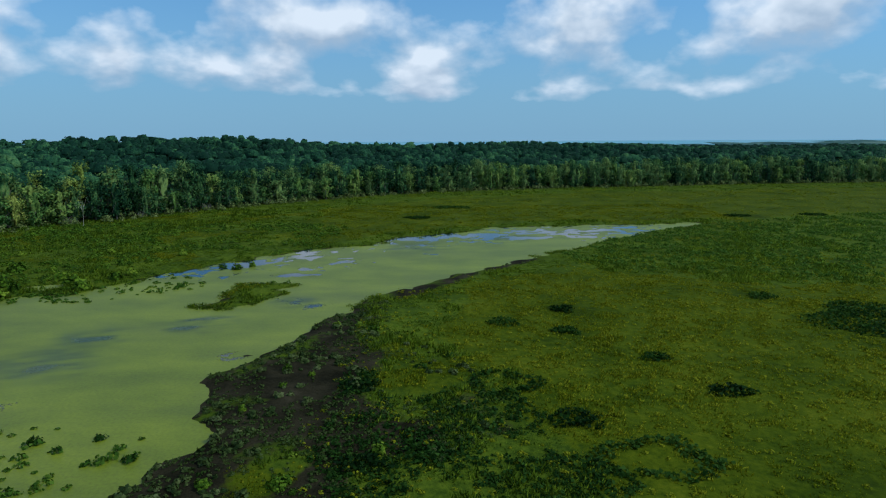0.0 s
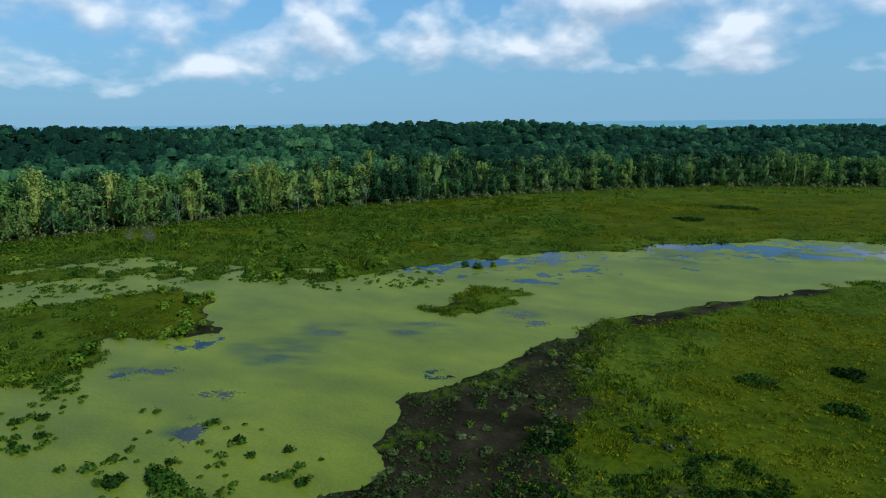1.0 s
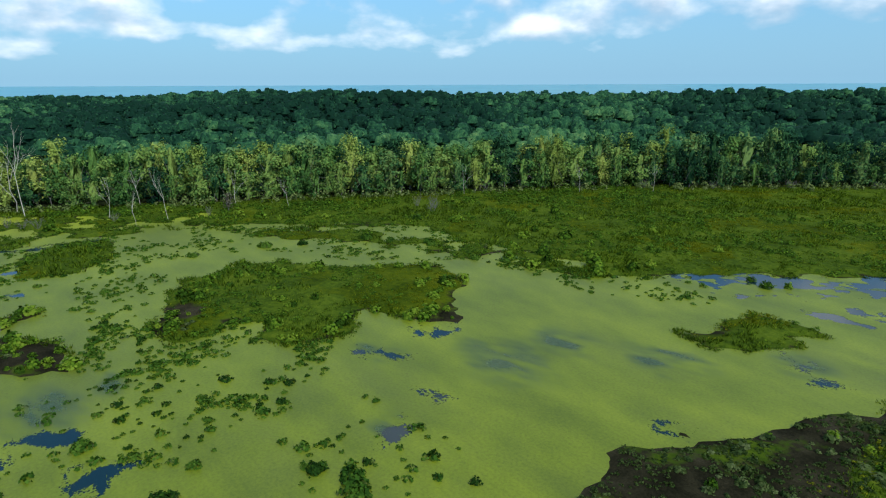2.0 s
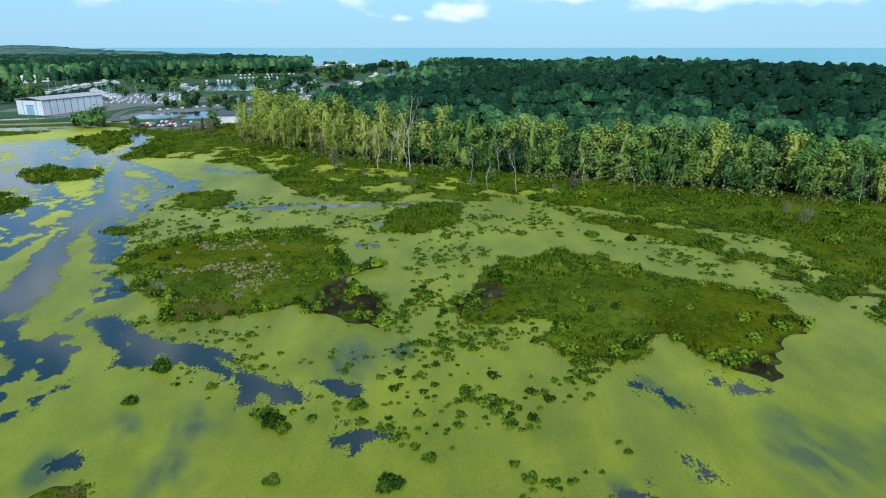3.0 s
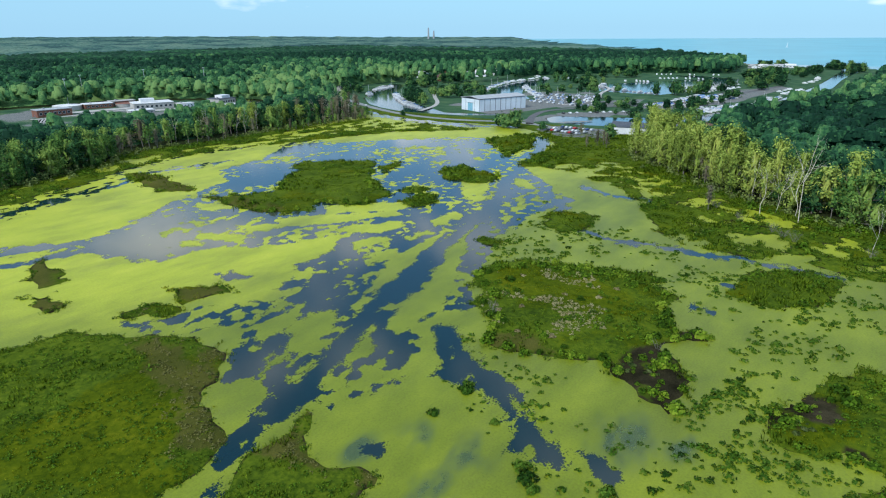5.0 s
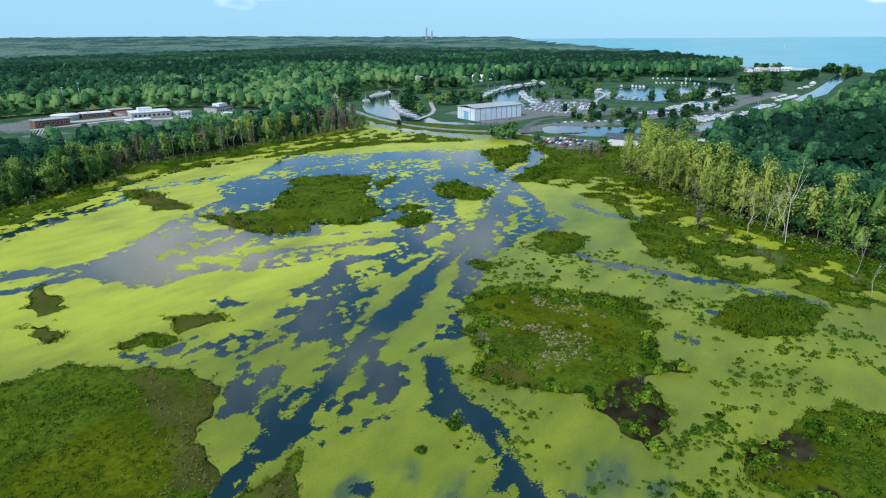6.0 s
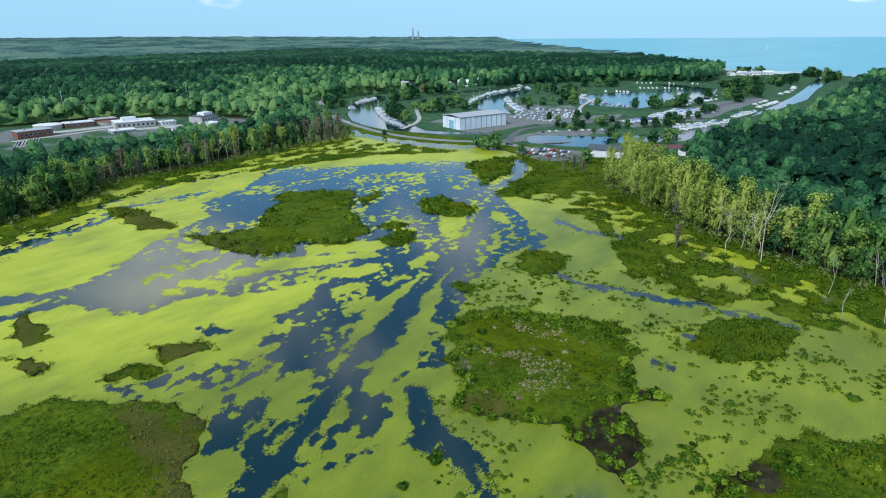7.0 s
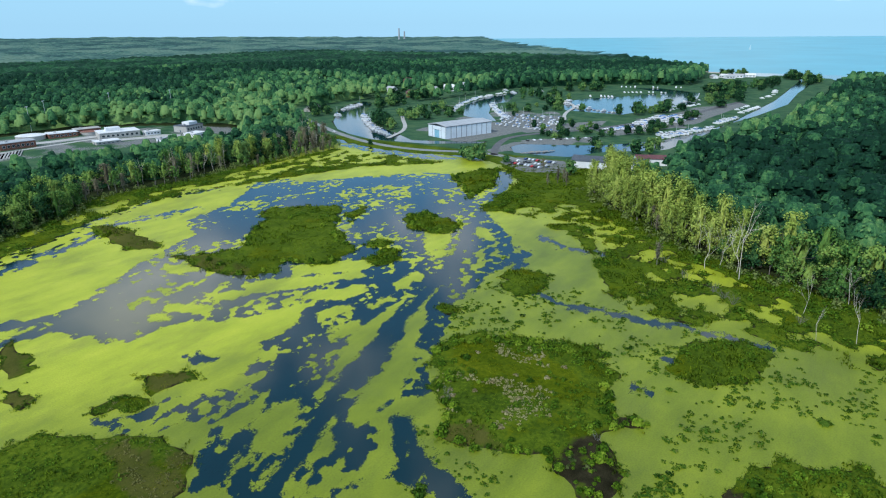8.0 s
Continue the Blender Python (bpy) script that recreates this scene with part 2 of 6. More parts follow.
for nm, c in (("red", (0.4, 0.02, 0.025)), ("silver", (0.5, 0.52, 0.54)), ("black", (0.025, 0.026, 0.03)), ("navy", (0.03, 0.06, 0.16))):
    M["car_" + nm] = finish(blank("car_paint_" + nm), c, 0.3, spec=0.5)


def water_material(name, deep, rough, wave, strength, silt=None):
    m = blank(name)
    nt = m.node_tree
    n = noise_node(nt, wave, 4, 0.6, (1, 1.6, 1))
    n2 = noise_node(nt, wave / 40, 4)
    c = mixed(nt, n2.outputs[0], tuple(v * 0.75 for v in deep), tuple(v * 1.25 for v in deep))
    if silt:  # stirred-up shallows
        c = mixed(nt, attr(nt, "silt"), c, silt)
    return finish(m, c, rough, n.outputs[0], strength, 0.05, spec=0.32)


M["marsh_water"] = water_material("marsh_water", (0.004, 0.022, 0.027), 0.08, 1.6, 0.06, (0.17, 0.15, 0.085))
M["lake_water"] = water_material("lake_water", (0.11, 0.36, 0.42), 0.4, 0.2, 0.4)


def ground_material():
    m = blank("marsh_ground")
    nt = m.node_tree
    a = noise_node(nt, 0.9, 6, 0.65)
    b = noise_node(nt, 0.06, 5, 0.6)
    v = noise_node(nt, 3.5, 4, 0.7)
    grass = ramp_node(nt, [(0.016, 0.031, 0.003), (0.042, 0.072, 0.005), (0.08, 0.118, 0.007), (0.125, 0.155, 0.013)],
                      calc(nt, "ADD", calc(nt, "MULTIPLY", a.outputs[0], 0.55), calc(nt, "MULTIPLY", b.outputs[0], 0.45))).outputs[0]
    olive = ramp_node(nt, [(0.016, 0.03, 0.002), (0.04, 0.064, 0.002), (0.075, 0.1, 0.003), (0.125, 0.138, 0.006)],
                      calc(nt, "ADD", calc(nt, "MULTIPLY", a.outputs[0], 0.5), calc(nt, "MULTIPLY", b.outputs[0], 0.5))).outputs[0]
    faded = ramp_node(nt, [(0.03, 0.04, 0.007), (0.066, 0.07, 0.013), (0.118, 0.108, 0.026)],
                      calc(nt, "ADD", calc(nt, "MULTIPLY", v.outputs[0], 0.5), calc(nt, "MULTIPLY", b.outputs[0], 0.5))).outputs[0]
    mud = ramp_node(nt, [(0.005, 0.005, 0.002), (0.014, 0.013, 0.006), (0.032, 0.028, 0.014), (0.062, 0.052, 0.03)],
                    calc(nt, "ADD", calc(nt, "MULTIPLY", v.outputs[0], 0.35), calc(nt, "MULTIPLY", noise_node(nt, 0.16, 5, 0.6).outputs[0], 0.65))).outputs[0]
    # lawn green with some distance haze put in as extra blue
    lawn = ramp_node(nt, [(0.024, 0.066, 0.036), (0.045, 0.1, 0.048), (0.075, 0.125, 0.058)], b.outputs[0]).outputs[0]
    paved = ramp_node(nt, [(0.09, 0.1, 0.1), (0.155, 0.165, 0.16), (0.24, 0.24, 0.225)], a.outputs[0]).outputs[0]
    sand = ramp_node(nt, [(0.36, 0.31, 0.24), (0.48, 0.42, 0.33)], a.outputs[0]).outputs[0]
    wood = ramp_node(nt, [(0.015, 0.022, 0.008), (0.035, 0.045, 0.016)], a.outputs[0]).outputs[0]
    c = grass
    for nm, layer in (("sedge", olive), ("faded", faded), ("wood", wood), ("lawn", lawn), ("paved", paved), ("sand", sand), ("mud", mud)):
        edge = calc(nt, "ADD", attr(nt, nm), calc(nt, "MULTIPLY", calc(nt, "SUBTRACT", a.outputs[0], 0.5), 0.9))
        k = nt.nodes.new("ShaderNodeMapRange")
        k.inputs[1].default_value, k.inputs[2].default_value = 0.38, 0.62
        nt.links.new(edge, k.inputs[0])
        c = mixed(nt, k.outputs[0], c, layer)
    return finish(m, c, 0.95, a.outputs[0], 0.6, 0.35, spec=0.03)


M["ground"] = ground_material()


def weed_material():
    m = blank("duckweed")
    nt = m.node_tree
    a = noise_node(nt, 2.2, 6, 0.7)
    b = noise_node(nt, 0.05, 5, 0.6, (1, 1.8, 1))
    full = ramp_node(nt, [(0.115, 0.15, 0.005), (0.162, 0.202, 0.007), (0.212, 0.252, 0.01)], b.outputs[0]).outputs[0]
    # the lime is mostly sun against cloud shadow, put into the mat's colour
    lime = ramp_node(nt, [(0.275, 0.315, 0.012), (0.36, 0.4, 0.015), (0.43, 0.455, 0.024)], b.outputs[0]).outputs[0]
    c = mixed(nt, attr(nt, "sunlit"), full, lime)
    e = noise_node(nt, 0.022, 6, 0.65, (1, 2.2, 1))
    murk = nt.nodes.new("ShaderNodeMapRange")
    murk.inputs[1].default_value, murk.inputs[2].default_value, murk.inputs[4].default_value = 0.5, 0.72, 0.55
    nt.links.new(e.outputs[0], murk.inputs[0])
    c = mixed(nt, murk.outputs[0], c, (0.1, 0.125, 0.022))
    thin = nt.nodes.new("ShaderNodeMapRange")
    thin.inputs[1].default_value, thin.inputs[2].default_value = 0.25, 1.25
    nt.links.new(calc(nt, "ADD", attr(nt, "thin"), calc(nt, "MULTIPLY", calc(nt, "SUBTRACT", a.outputs[0], 0.5), 1.5)), thin.inputs[0])
    c = mixed(nt, calc(nt, "MULTIPLY", thin.outputs[0], 0.5), c, (0.05, 0.12, 0.11))
    c = mixed(nt, 0.7, c, ramp_node(nt, [(0.62, 0.64, 0.6), (0.95, 0.95, 0.95), (1.2, 1.2, 1.2)], a.outputs[0]).outputs[0], "MULTIPLY")
    # the mat frays out into single floating rafts at its edge, and breaks up where it is thin
    r1, r2 = noise_node(nt, 0.5, 7, 0.72, (0.7, 1.3, 1)), noise_node(nt, 2.2, 4, 0.65)
    fray = calc(nt, "ADD", calc(nt, "MULTIPLY", calc(nt, "SUBTRACT", r1.outputs[0], 0.5), 4.6), calc(nt, "MULTIPLY", calc(nt, "SUBTRACT", r2.outputs[0], 0.5), 4.4))
    k = nt.nodes.new("ShaderNodeMapRange")
    k.inputs[1].default_value, k.inputs[2].default_value = -0.03, 0.12
    nt.links.new(calc(nt, "ADD", attr(nt, "edge"), fray), k.inputs[0])
    cover = calc(nt, "MULTIPLY", k.outputs[0], calc(nt, "SUBTRACT", 1.0, calc(nt, "MULTIPLY", thin.outputs[0], 0.42)))
    return finish(m, c, 0.5, a.outputs[0], 0.12, 0.02, spec=0.27, alpha=cover)


M["weed"] = weed_material()


# ---- helpers for shapes ----
TABLE = np.random.RandomState(7).rand(256, 256)


def vnoise(x, y, seed=0):
    """Smooth noise of -1 to 1 with a cell of one metre."""
    x, y = np.asarray(x, float) + 37.3 * seed, np.asarray(y, float) - 19.7 * seed
    i, j = np.floor(x).astype(int), np.floor(y).astype(int)
    u, v = x - i, y - j
    u, v = u * u * (3 - 2 * u), v * v * (3 - 2 * v)
    t = lambda a, b: TABLE[a & 255, b & 255]
    return 2 * ((t(i, j) * (1 - u) + t(i + 1, j) * u) * (1 - v) + (t(i, j + 1) * (1 - u) + t(i + 1, j + 1) * u) * v) - 1


def fbm(x, y, size, seed=0, octaves=4):
    s, amp = 0, 1.0
    for k in range(octaves):
        s = s + amp * vnoise(x / size * 2 ** k, y / size * 2 ** k, seed + 3 * k)
        amp *= 0.5
    return s / 0.95


def inside(P, x, y):
    """Metres from the outline P: plus inside, minus outside."""
    P = np.array(P, float)
    d = np.full(np.shape(x), 1e18)
    odd = np.zeros(np.shape(x), bool)
    for (ax, ay), (bx, by) in zip(P, np.roll(P, -1, 0)):
        ex, ey = bx - ax, by - ay
        k = np.clip(((x - ax) * ex + (y - ay) * ey) / (ex * ex + ey * ey + 1e-9), 0, 1)
        d = np.minimum(d, (x - ax - k * ex) ** 2 + (y - ay - k * ey) ** 2)
        if ay != by:
            odd ^= ((ay > y) != (by > y)) & (x < ex * (y - ay) / ey + ax)
    return np.where(odd, 1, -1) * np.sqrt(d)


def stroke(P, x, y):
    """Metres from the line P."""
    d = np.full(np.shape(x), 1e18)
    for (ax, ay), (bx, by) in zip(P, P[1:]):
        ex, ey = bx - ax, by - ay
        k = np.clip(((x - ax) * ex + (y - ay) * ey) / (ex * ex + ey * ey + 1e-9), 0, 1)
        d = np.minimum(d, (x - ax - k * ex) ** 2 + (y - ay - k * ey) ** 2)
    return np.sqrt(d)


def step(a, b, v):
    k = np.clip((v - a) / (b - a), 0, 1)
    return k * k * (3 - 2 * k)


def fast_mesh(name, V, F, mat, smooth=False, attrs=(), normals=None):
    V, F = np.asarray(V, np.float32), np.asarray(F, np.int32)
    me = bpy.data.meshes.new(name)
    me.vertices.add(len(V))
    me.vertices.foreach_set("co", V.ravel())
    me.loops.add(F.size)
    me.loops.foreach_set("vertex_index", F.ravel())
    me.polygons.add(len(F))
    me.polygons.foreach_set("loop_start", np.arange(0, F.size, F.shape[1], dtype=np.int32))
    me.polygons.foreach_set("use_smooth", np.full(len(F), smooth))
    for nm, values in attrs:
        me.attributes.new(nm, "FLOAT", "POINT").data.foreach_set("value", np.asarray(values, np.float32))
    me.update(calc_edges=True)
    if normals is not None:  # leaves take the roundness of their crown
        me.polygons.foreach_set("use_smooth", np.full(len(F), True))
        me.normals_split_custom_set_from_vertices(np.asarray(normals, np.float32))
    me.materials.append(mat)
    return me


def lines(*spans):
    """Grid lines: (from, to, step) after one another."""
    out = []
    for a, b, s in spans:
        out.append(np.linspace(a, b, max(1, int(round((b - a) / s))), endpoint=False))
    return np.concatenate(out + [[spans[-1][1]]])


def quads(nx, ny):
    i = np.arange(nx * ny).reshape(ny, nx)
    return np.stack([i[:-1, :-1], i[:-1, 1:], i[1:, 1:], i[1:, :-1]], -1).reshape(-1, 4)


def box(bm, x0, x1, y0, y1, z0, z1):
    v = [bm.verts.new(p) for p in ((x0, y0, z0), (x1, y0, z0), (x1, y1, z0), (x0, y1, z0), (x0, y0, z1), (x1, y0, z1), (x1, y1, z1), (x0, y1, z1))]
    for f in ((3, 2, 1, 0), (4, 5, 6, 7), (0, 1, 5, 4), (1, 2, 6, 5), (2, 3, 7, 6), (3, 0, 4, 7)):
        bm.faces.new([v[i] for i in f])


def part(name, bm, mat, parent=None, label=""):
    me = bpy.data.meshes.new(name)
    bmesh.ops.recalc_face_normals(bm, faces=bm.faces)
    bm.to_mesh(me)
    bm.free()
    me.materials.append(mat)
    ob = new(name, me)
    ob.parent = parent
    return tagged(ob, label)


def boxpart(name, mat, parent, *b, label=""):
    bm = bmesh.new()
    for q in b:
        box(bm, *q)
    return part(name, bm, mat, parent, label)


def thing(name, m, label, category, group=""):
    e = new(name)
    e.empty_display_size = 0.5
    e.matrix_basis = m
    return tagged(e, label, category, group)


def along(P, gap):
    """Points at even steps along the line P, with the line's heading."""
    out, left = [], 0.0
    for (ax, ay), (bx, by) in zip(P, P[1:]):
        n = math.hypot(bx - ax, by - ay)
        while left < n:
            out.append((ax + (bx - ax) * left / n, ay + (by - ay) * left / n, math.degrees(math.atan2(by - ay, bx - ax))))
            left += gap
        left -= n
    return out


# ---- the plan, in metres: x east, y north ----
BASIN = [(105, 254), (64, 226), (26, 186), (1, 164), (-15, 143), (-26, 117), (-36, 95), (-38, 85), (-31, 76), (-30, 68), (-37, 60), (-42, 40), (-50, 24),
         (-58, 14), (-58, 5), (-64, 2), (-61, -7), (-63, -15), (-70, -21), (-60, -20), (-50, -18), (-41, -13), (-33, -24), (-46, -24), (-55, -27),
         (-59, -36), (-73, -49), (-76, -58), (-68, -74), (-58, -95), (-44, -98), (-30, -130)]
BASIN += [(-30, -200), (-60, -240), (-109, -240), (-150, -262), (-192, -284), (-250, -282), (-325, -298), (-390, -310), (-425, -330), (-411, -287),
          (-405, -251), (-407, -219), (-418, -189), (-408, -150), (-388, -132), (-352, -105), (-333, -107), (-289, -97), (-297, -84), (-301, -66),
          (-297, -36), (-262, -13)]
BASIN += [(-240, -5), (-217, 0), (-207, 26), (-207, 48), (-212, 60), (-205, 85), (-190, 110), (-175, 130), (-160, 142), (-130, 146), (-95, 146),
          (-80, 155), (-77, 168), (-63, 180), (-51, 198), (-27, 213), (-16, 228), (22, 252), (60, 259), (105, 262)]
ISLAND_EAST = [(-121, 51), (-138, 60), (-146, 66), (-155, 80), (-148, 92), (-137, 96), (-133, 104), (-126, 112), (-119, 122), (-106, 121), (-101, 111),
               (-92, 104), (-87, 101), (-89, 96), (-97, 93), (-103, 89), (-99, 85), (-93, 80), (-95, 70), (-101, 67), (-109, 71), (-112, 64), (-109, 53)]
ISLAND_MID = [(-147, -33), (-157, -32), (-164, -26), (-170, -16), (-172, -7), (-170, 3), (-168, 13), (-164, 20), (-154, 21), (-150, 25), (-144, 27), (-144, 36), (-138, 29),
              (-132, 26), (-123, 33), (-117, 37), (-108, 37), (-108, 30), (-114, 22), (-119, 18), (-115, 13), (-112, 6), (-110, -1), (-112, -10), (-119, -11), (-123, -14), (-128, -20), (-136, -25), (-140, -30)]
ISLAND_WEST = [(-156, -176), (-163, -171), (-179, -161), (-206, -182), (-222, -184), (-234, -166), (-227, -148), (-211, -123), (-206, -114), (-194, -115), (-185, -110),
               (-181, -116), (-178, -131), (-167, -122), (-155, -132), (-154, -150)]
ISLET = [(-56, 133), (-52, 141), (-54, 149), (-45, 154), (-39, 152), (-42, 139), (-47, 130), (-53, 131)]
ISLETS = [ISLET, [(-199, -105), (-215, -106), (-216, -97), (-205, -90), (-195, -94)], [(-258, -126), (-271, -122), (-269, -109), (-266, -95), (-250, -89), (-244, -98), (-247, -115)],
          [(-325, -300), (-368, -275), (-384, -240), (-390, -188), (-378, -190), (-345, -228), (-308, -243), (-260, -257), (-250, -275)],
          [(-356, -158), (-384, -148), (-390, -138), (-356, -124), (-342, -119), (-311, -117), (-330, -135)], [(-161, -256), (-168, -245), (-167, -225), (-166, -206), (-159, -192), (-150, -203), (-152, -225)],
          [(-73, -151), (-80, -156), (-77, -138), (-73, -127), (-67, -128), (-67, -135)], [(-205, -42), (-216, -43), (-226, -39), (-221, -28), (-208, -26), (-198, -31)], [(-190, 30), (-199, 38), (-204, 50), (-199, 55), (-185, 54), (-174, 49), (-166, 44), (-173, 34)],
          [(-62, -124), (-68, -121), (-65, -110), (-60, -111)], [(-88, -96), (-97, -87), (-97, -80), (-86, -86)], [(-217, -194), (-231, -203), (-247, -188), (-260, -173), (-236, -151), (-227, -163), (-222, -179)],
          [(-212, -118), (-225, -117), (-222, -106), (-211, -106)], [(-245, -160), (-262, -158), (-257, -149), (-238, -146)], [(-166, -1), (-176, 0), (-178, 10), (-172, 15), (-164, 12), (-161, 5)], [(-173, -49), (-179, -46), (-176, -41), (-170, -43)],
          [(-71, -91), (-79, -91), (-81, -81), (-73, -87)]]
MERE = [(-40, -190), (-75, -176), (-83, -170), (-99, -162), (-115, -168), (-125, -173), (-144, -183), (-161, -189), (-168, -189), (-183, -199), (-194, -220), (-214, -224), (-234, -231), (-261, -251),
        (-287, -258), (-287, -232), (-304, -218), (-323, -205), (-354, -175), (-363, -139), (-390, -136), (-402, -127), (-375, -119), (-326, -105), (-290, -95), (-274, -75), (-251, -59), (-242, -43)]
MERE += [(-225, -47), (-208, -51), (-191, -44), (-181, -47), (-168, -40), (-156, -35), (-145, -31), (-135, -29), (-128, -21), (-123, -22), (-122, -26), (-134, -31), (-147, -39), (-135, -32), (-124, -27), (-110, -26),
         (-104, -29), (-105, -22), (-100, -18), (-93, -18), (-87, -16), (-81, -17), (-75, -18), (-72, -16), (-71, -17), (-73, -20), (-72, -24), (-68, -24), (-63, -23), (-57, -22), (-51, -19), (-50, -20)]
MERE += [(-54, -23), (-62, -26), (-65, -28), (-68, -32), (-72, -33), (-68, -40), (-68, -46), (-74, -51), (-79, -54), (-86, -60), (-93, -60), (-101, -63), (-104, -71), (-109, -72), (-115, -76), (-125, -82), (-132, -82),
         (-154, -91), (-148, -95), (-137, -98), (-129, -103), (-119, -118), (-107, -118), (-102, -119), (-96, -123), (-92, -140), (-89, -154), (-60, -170)]
OPEN = [(MERE, 1.0), ([(-405, -300), (-390, -250), (-392, -200), (-405, -180), (-412, -230), (-412, -285)], 1.0),  # outline, raggedness
        ([(-114, -22), (-111, -19), (-107, -16), (-105, -10), (-104, -6), (-101, -1), (-100, 3), (-98, 8), (-93, 12), (-90, 16), (-87, 19), (-86, 22), (-85, 24), (-81, 26), (-81, 25), (-82, 23), (-82, 20), (-80, 16), (-85, 14),
          (-91, 9), (-93, 4), (-94, 0), (-97, 0), (-93, -4), (-94, -8), (-92, -10), (-96, -9), (-101, -13), (-102, -16), (-107, -18), (-111, -22)], 0.45),
        ([(-87, 26), (-87, 30), (-85, 32), (-86, 34), (-83, 33), (-84, 31), (-86, 28)], 0.5), ([(-74, 31), (-76, 33), (-75, 36), (-72, 40), (-71, 36), (-68, 35), (-70, 32)], 0.4),
        ([(-69, -87), (-77, -80), (-86, -79), (-95, -72), (-100, -64), (-97, -62), (-87, -63), (-77, -67), (-73, -69), (-68, -75)], 0.7), ([(-101, -98), (-107, -96), (-107, -86), (-101, -89)], 0.6),
        ([(-67, -5), (-70, -3), (-68, -1), (-66, -1), (-66, -3)], 0.4), ([(-82, 93), (-86, 96), (-86, 103), (-82, 99)], 0.4), ([(-92, 94), (-92, 96), (-84, 92), (-85, 90)], 0.3)]
RAFTS = [[(-150, -126), (-160, -120), (-173, -108), (-188, -96), (-183, -89), (-166, -101), (-154, -108), (-146, -117)], [(-176, -124), (-191, -111), (-204, -91), (-187, -95), (-174, -109), (-167, -115)],
         [(-137, -132), (-145, -123), (-154, -114), (-139, -118), (-134, -125)], [(-147, -171), (-157, -158), (-150, -153), (-143, -162)], [(-123, -133), (-130, -127), (-131, -116), (-123, -120), (-120, -128)],
         [(-114, -131), (-121, -124), (-115, -122), (-112, -126)], [(-175, -86), (-161, -97), (-155, -97), (-158, -82), (-172, -80)], [(-148, -84), (-160, -79), (-159, -72), (-148, -76), (-141, -79)],
         [(-144, -70), (-152, -66), (-145, -61), (-137, -62), (-136, -67)], [(-173, -63), (-164, -60), (-146, -55), (-132, -51), (-123, -50), (-115, -49), (-126, -54), (-138, -62), (-147, -63), (-164, -65)]]
RAFTS += [[(-195, -60), (-188, -58), (-173, -54), (-154, -42), (-138, -33), (-124, -27), (-110, -27), (-103, -29), (-104, -32), (-117, -37), (-131, -40), (-144, -45), (-157, -51), (-176, -60)],
          [(-99, -52), (-106, -49), (-101, -44), (-93, -40), (-86, -36), (-82, -39), (-74, -39), (-74, -42), (-83, -44), (-90, -50)], [(-111, -48), (-121, -48), (-116, -43), (-110, -43), (-107, -48)],
          [(-102, -34), (-94, -26), (-86, -26), (-87, -30), (-93, -33)], [(-85, -25), (-80, -21), (-77, -21), (-76, -25)], [(-79, -34), (-82, -34), (-74, -30), (-72, -32)],
          [(-87, -59), (-94, -59), (-104, -59), (-97, -54), (-87, -51), (-80, -49)], [(-255, -111), (-259, -96), (-240, -85), (-219, -75), (-213, -77), (-223, -89)], [(-287, -232), (-304, -218), (-331, -216), (-321, -250), (-302, -253)]]
RAFTS += [[(-183, -78), (-199, -75), (-195, -71), (-178, -71)], [(-162, -72), (-174, -71), (-171, -66), (-159, -67)], [(-265, -87), (-265, -77), (-250, -68), (-250, -77)], [(-276, -78), (-272, -58), (-250, -46), (-248, -57)]]
CHANNELS = [  # line, half width, raggedness
    ([(-386, -129), (-361, -117), (-295, -97), (-256, -85), (-222, -71), (-190, -62), (-160, -55), (-135, -49), (-108, -41), (-86, -31), (-66, -26)], 2.6, 0.5),
    ([(-112, -20), (-104, -9), (-98, 1), (-92, 9), (-87, 17), (-83, 22)], 1.7, 0.9), ([(-232, -46), (-210, -34), (-205, -24), (-200, -14), (-200, -8), (-203, -2), (-202, 9), (-202, 19), (-206, 29), (-203, 35), (-204, 44), (-204, 55)], 1.5, 1.2), ([(-266, -50), (-258, -33), (-258, -19), (-252, -9)], 1.6, 1.5),
    ([(-40, -160), (-92, -150)], 2.5, 1.5), ([(-83, 81), (-79, 83)], 0.2, 0.7), ([(-85, 78), (-83, 80)], 0.1, 0.7), ([(-66, 79), (-64, 80)], 0.05, 0.6), ([(-62, 79), (-63, 81)], 0.05, 0.6), ([(-39, 138), (-30, 132)], 0.4, 0.9),
    ([(-73, 170), (-60, 179), (-44, 193)], 3.0, 5.0), ([(-25, 216), (0, 228), (40, 238), (70, 246)], 5.0, 7.0), ([(-40, 170), (-30, 185)], 1.0, 4.0),
    ([(-160, 28), (-158, 31)], 1.0, 1.2), ([(-181, 29), (-178, 33)], 0.9, 1.2), ([(-57, 68), (-60, 71)], 0.3, 1.0), ([(-37, 101), (-36, 103)], 0.5, 1.0),
    ([(-80, -212), (-105, -223), (-122, -230), (-136, -229), (-152, -235), (-167, -245), (-187, -241), (-210, -238)], 2.2, 3.0), ([(-43, -15), (-47, -18)], 0.3, 0.8), ([(-80, -222), (-130, -246), (-165, -262), (-210, -274), (-250, -264)], 1.4, 3.0)]
WET = [[(-340, -60), (-300, -90), (-262, -30), (-212, 0), (-205, 60), (-200, 95), (-225, 110), (-250, 60), (-290, 0)],
       [(-60, -215), (-110, -225), (-165, -258), (-200, -266), (-300, -258), (-345, -238), (-385, -190), (-398, -240), (-392, -300), (-250, -290), (-190, -296), (-100, -262), (-40, -255)], [(-205, 80), (-185, 120), (-90, 165), (-90, 145), (-180, 90)]]
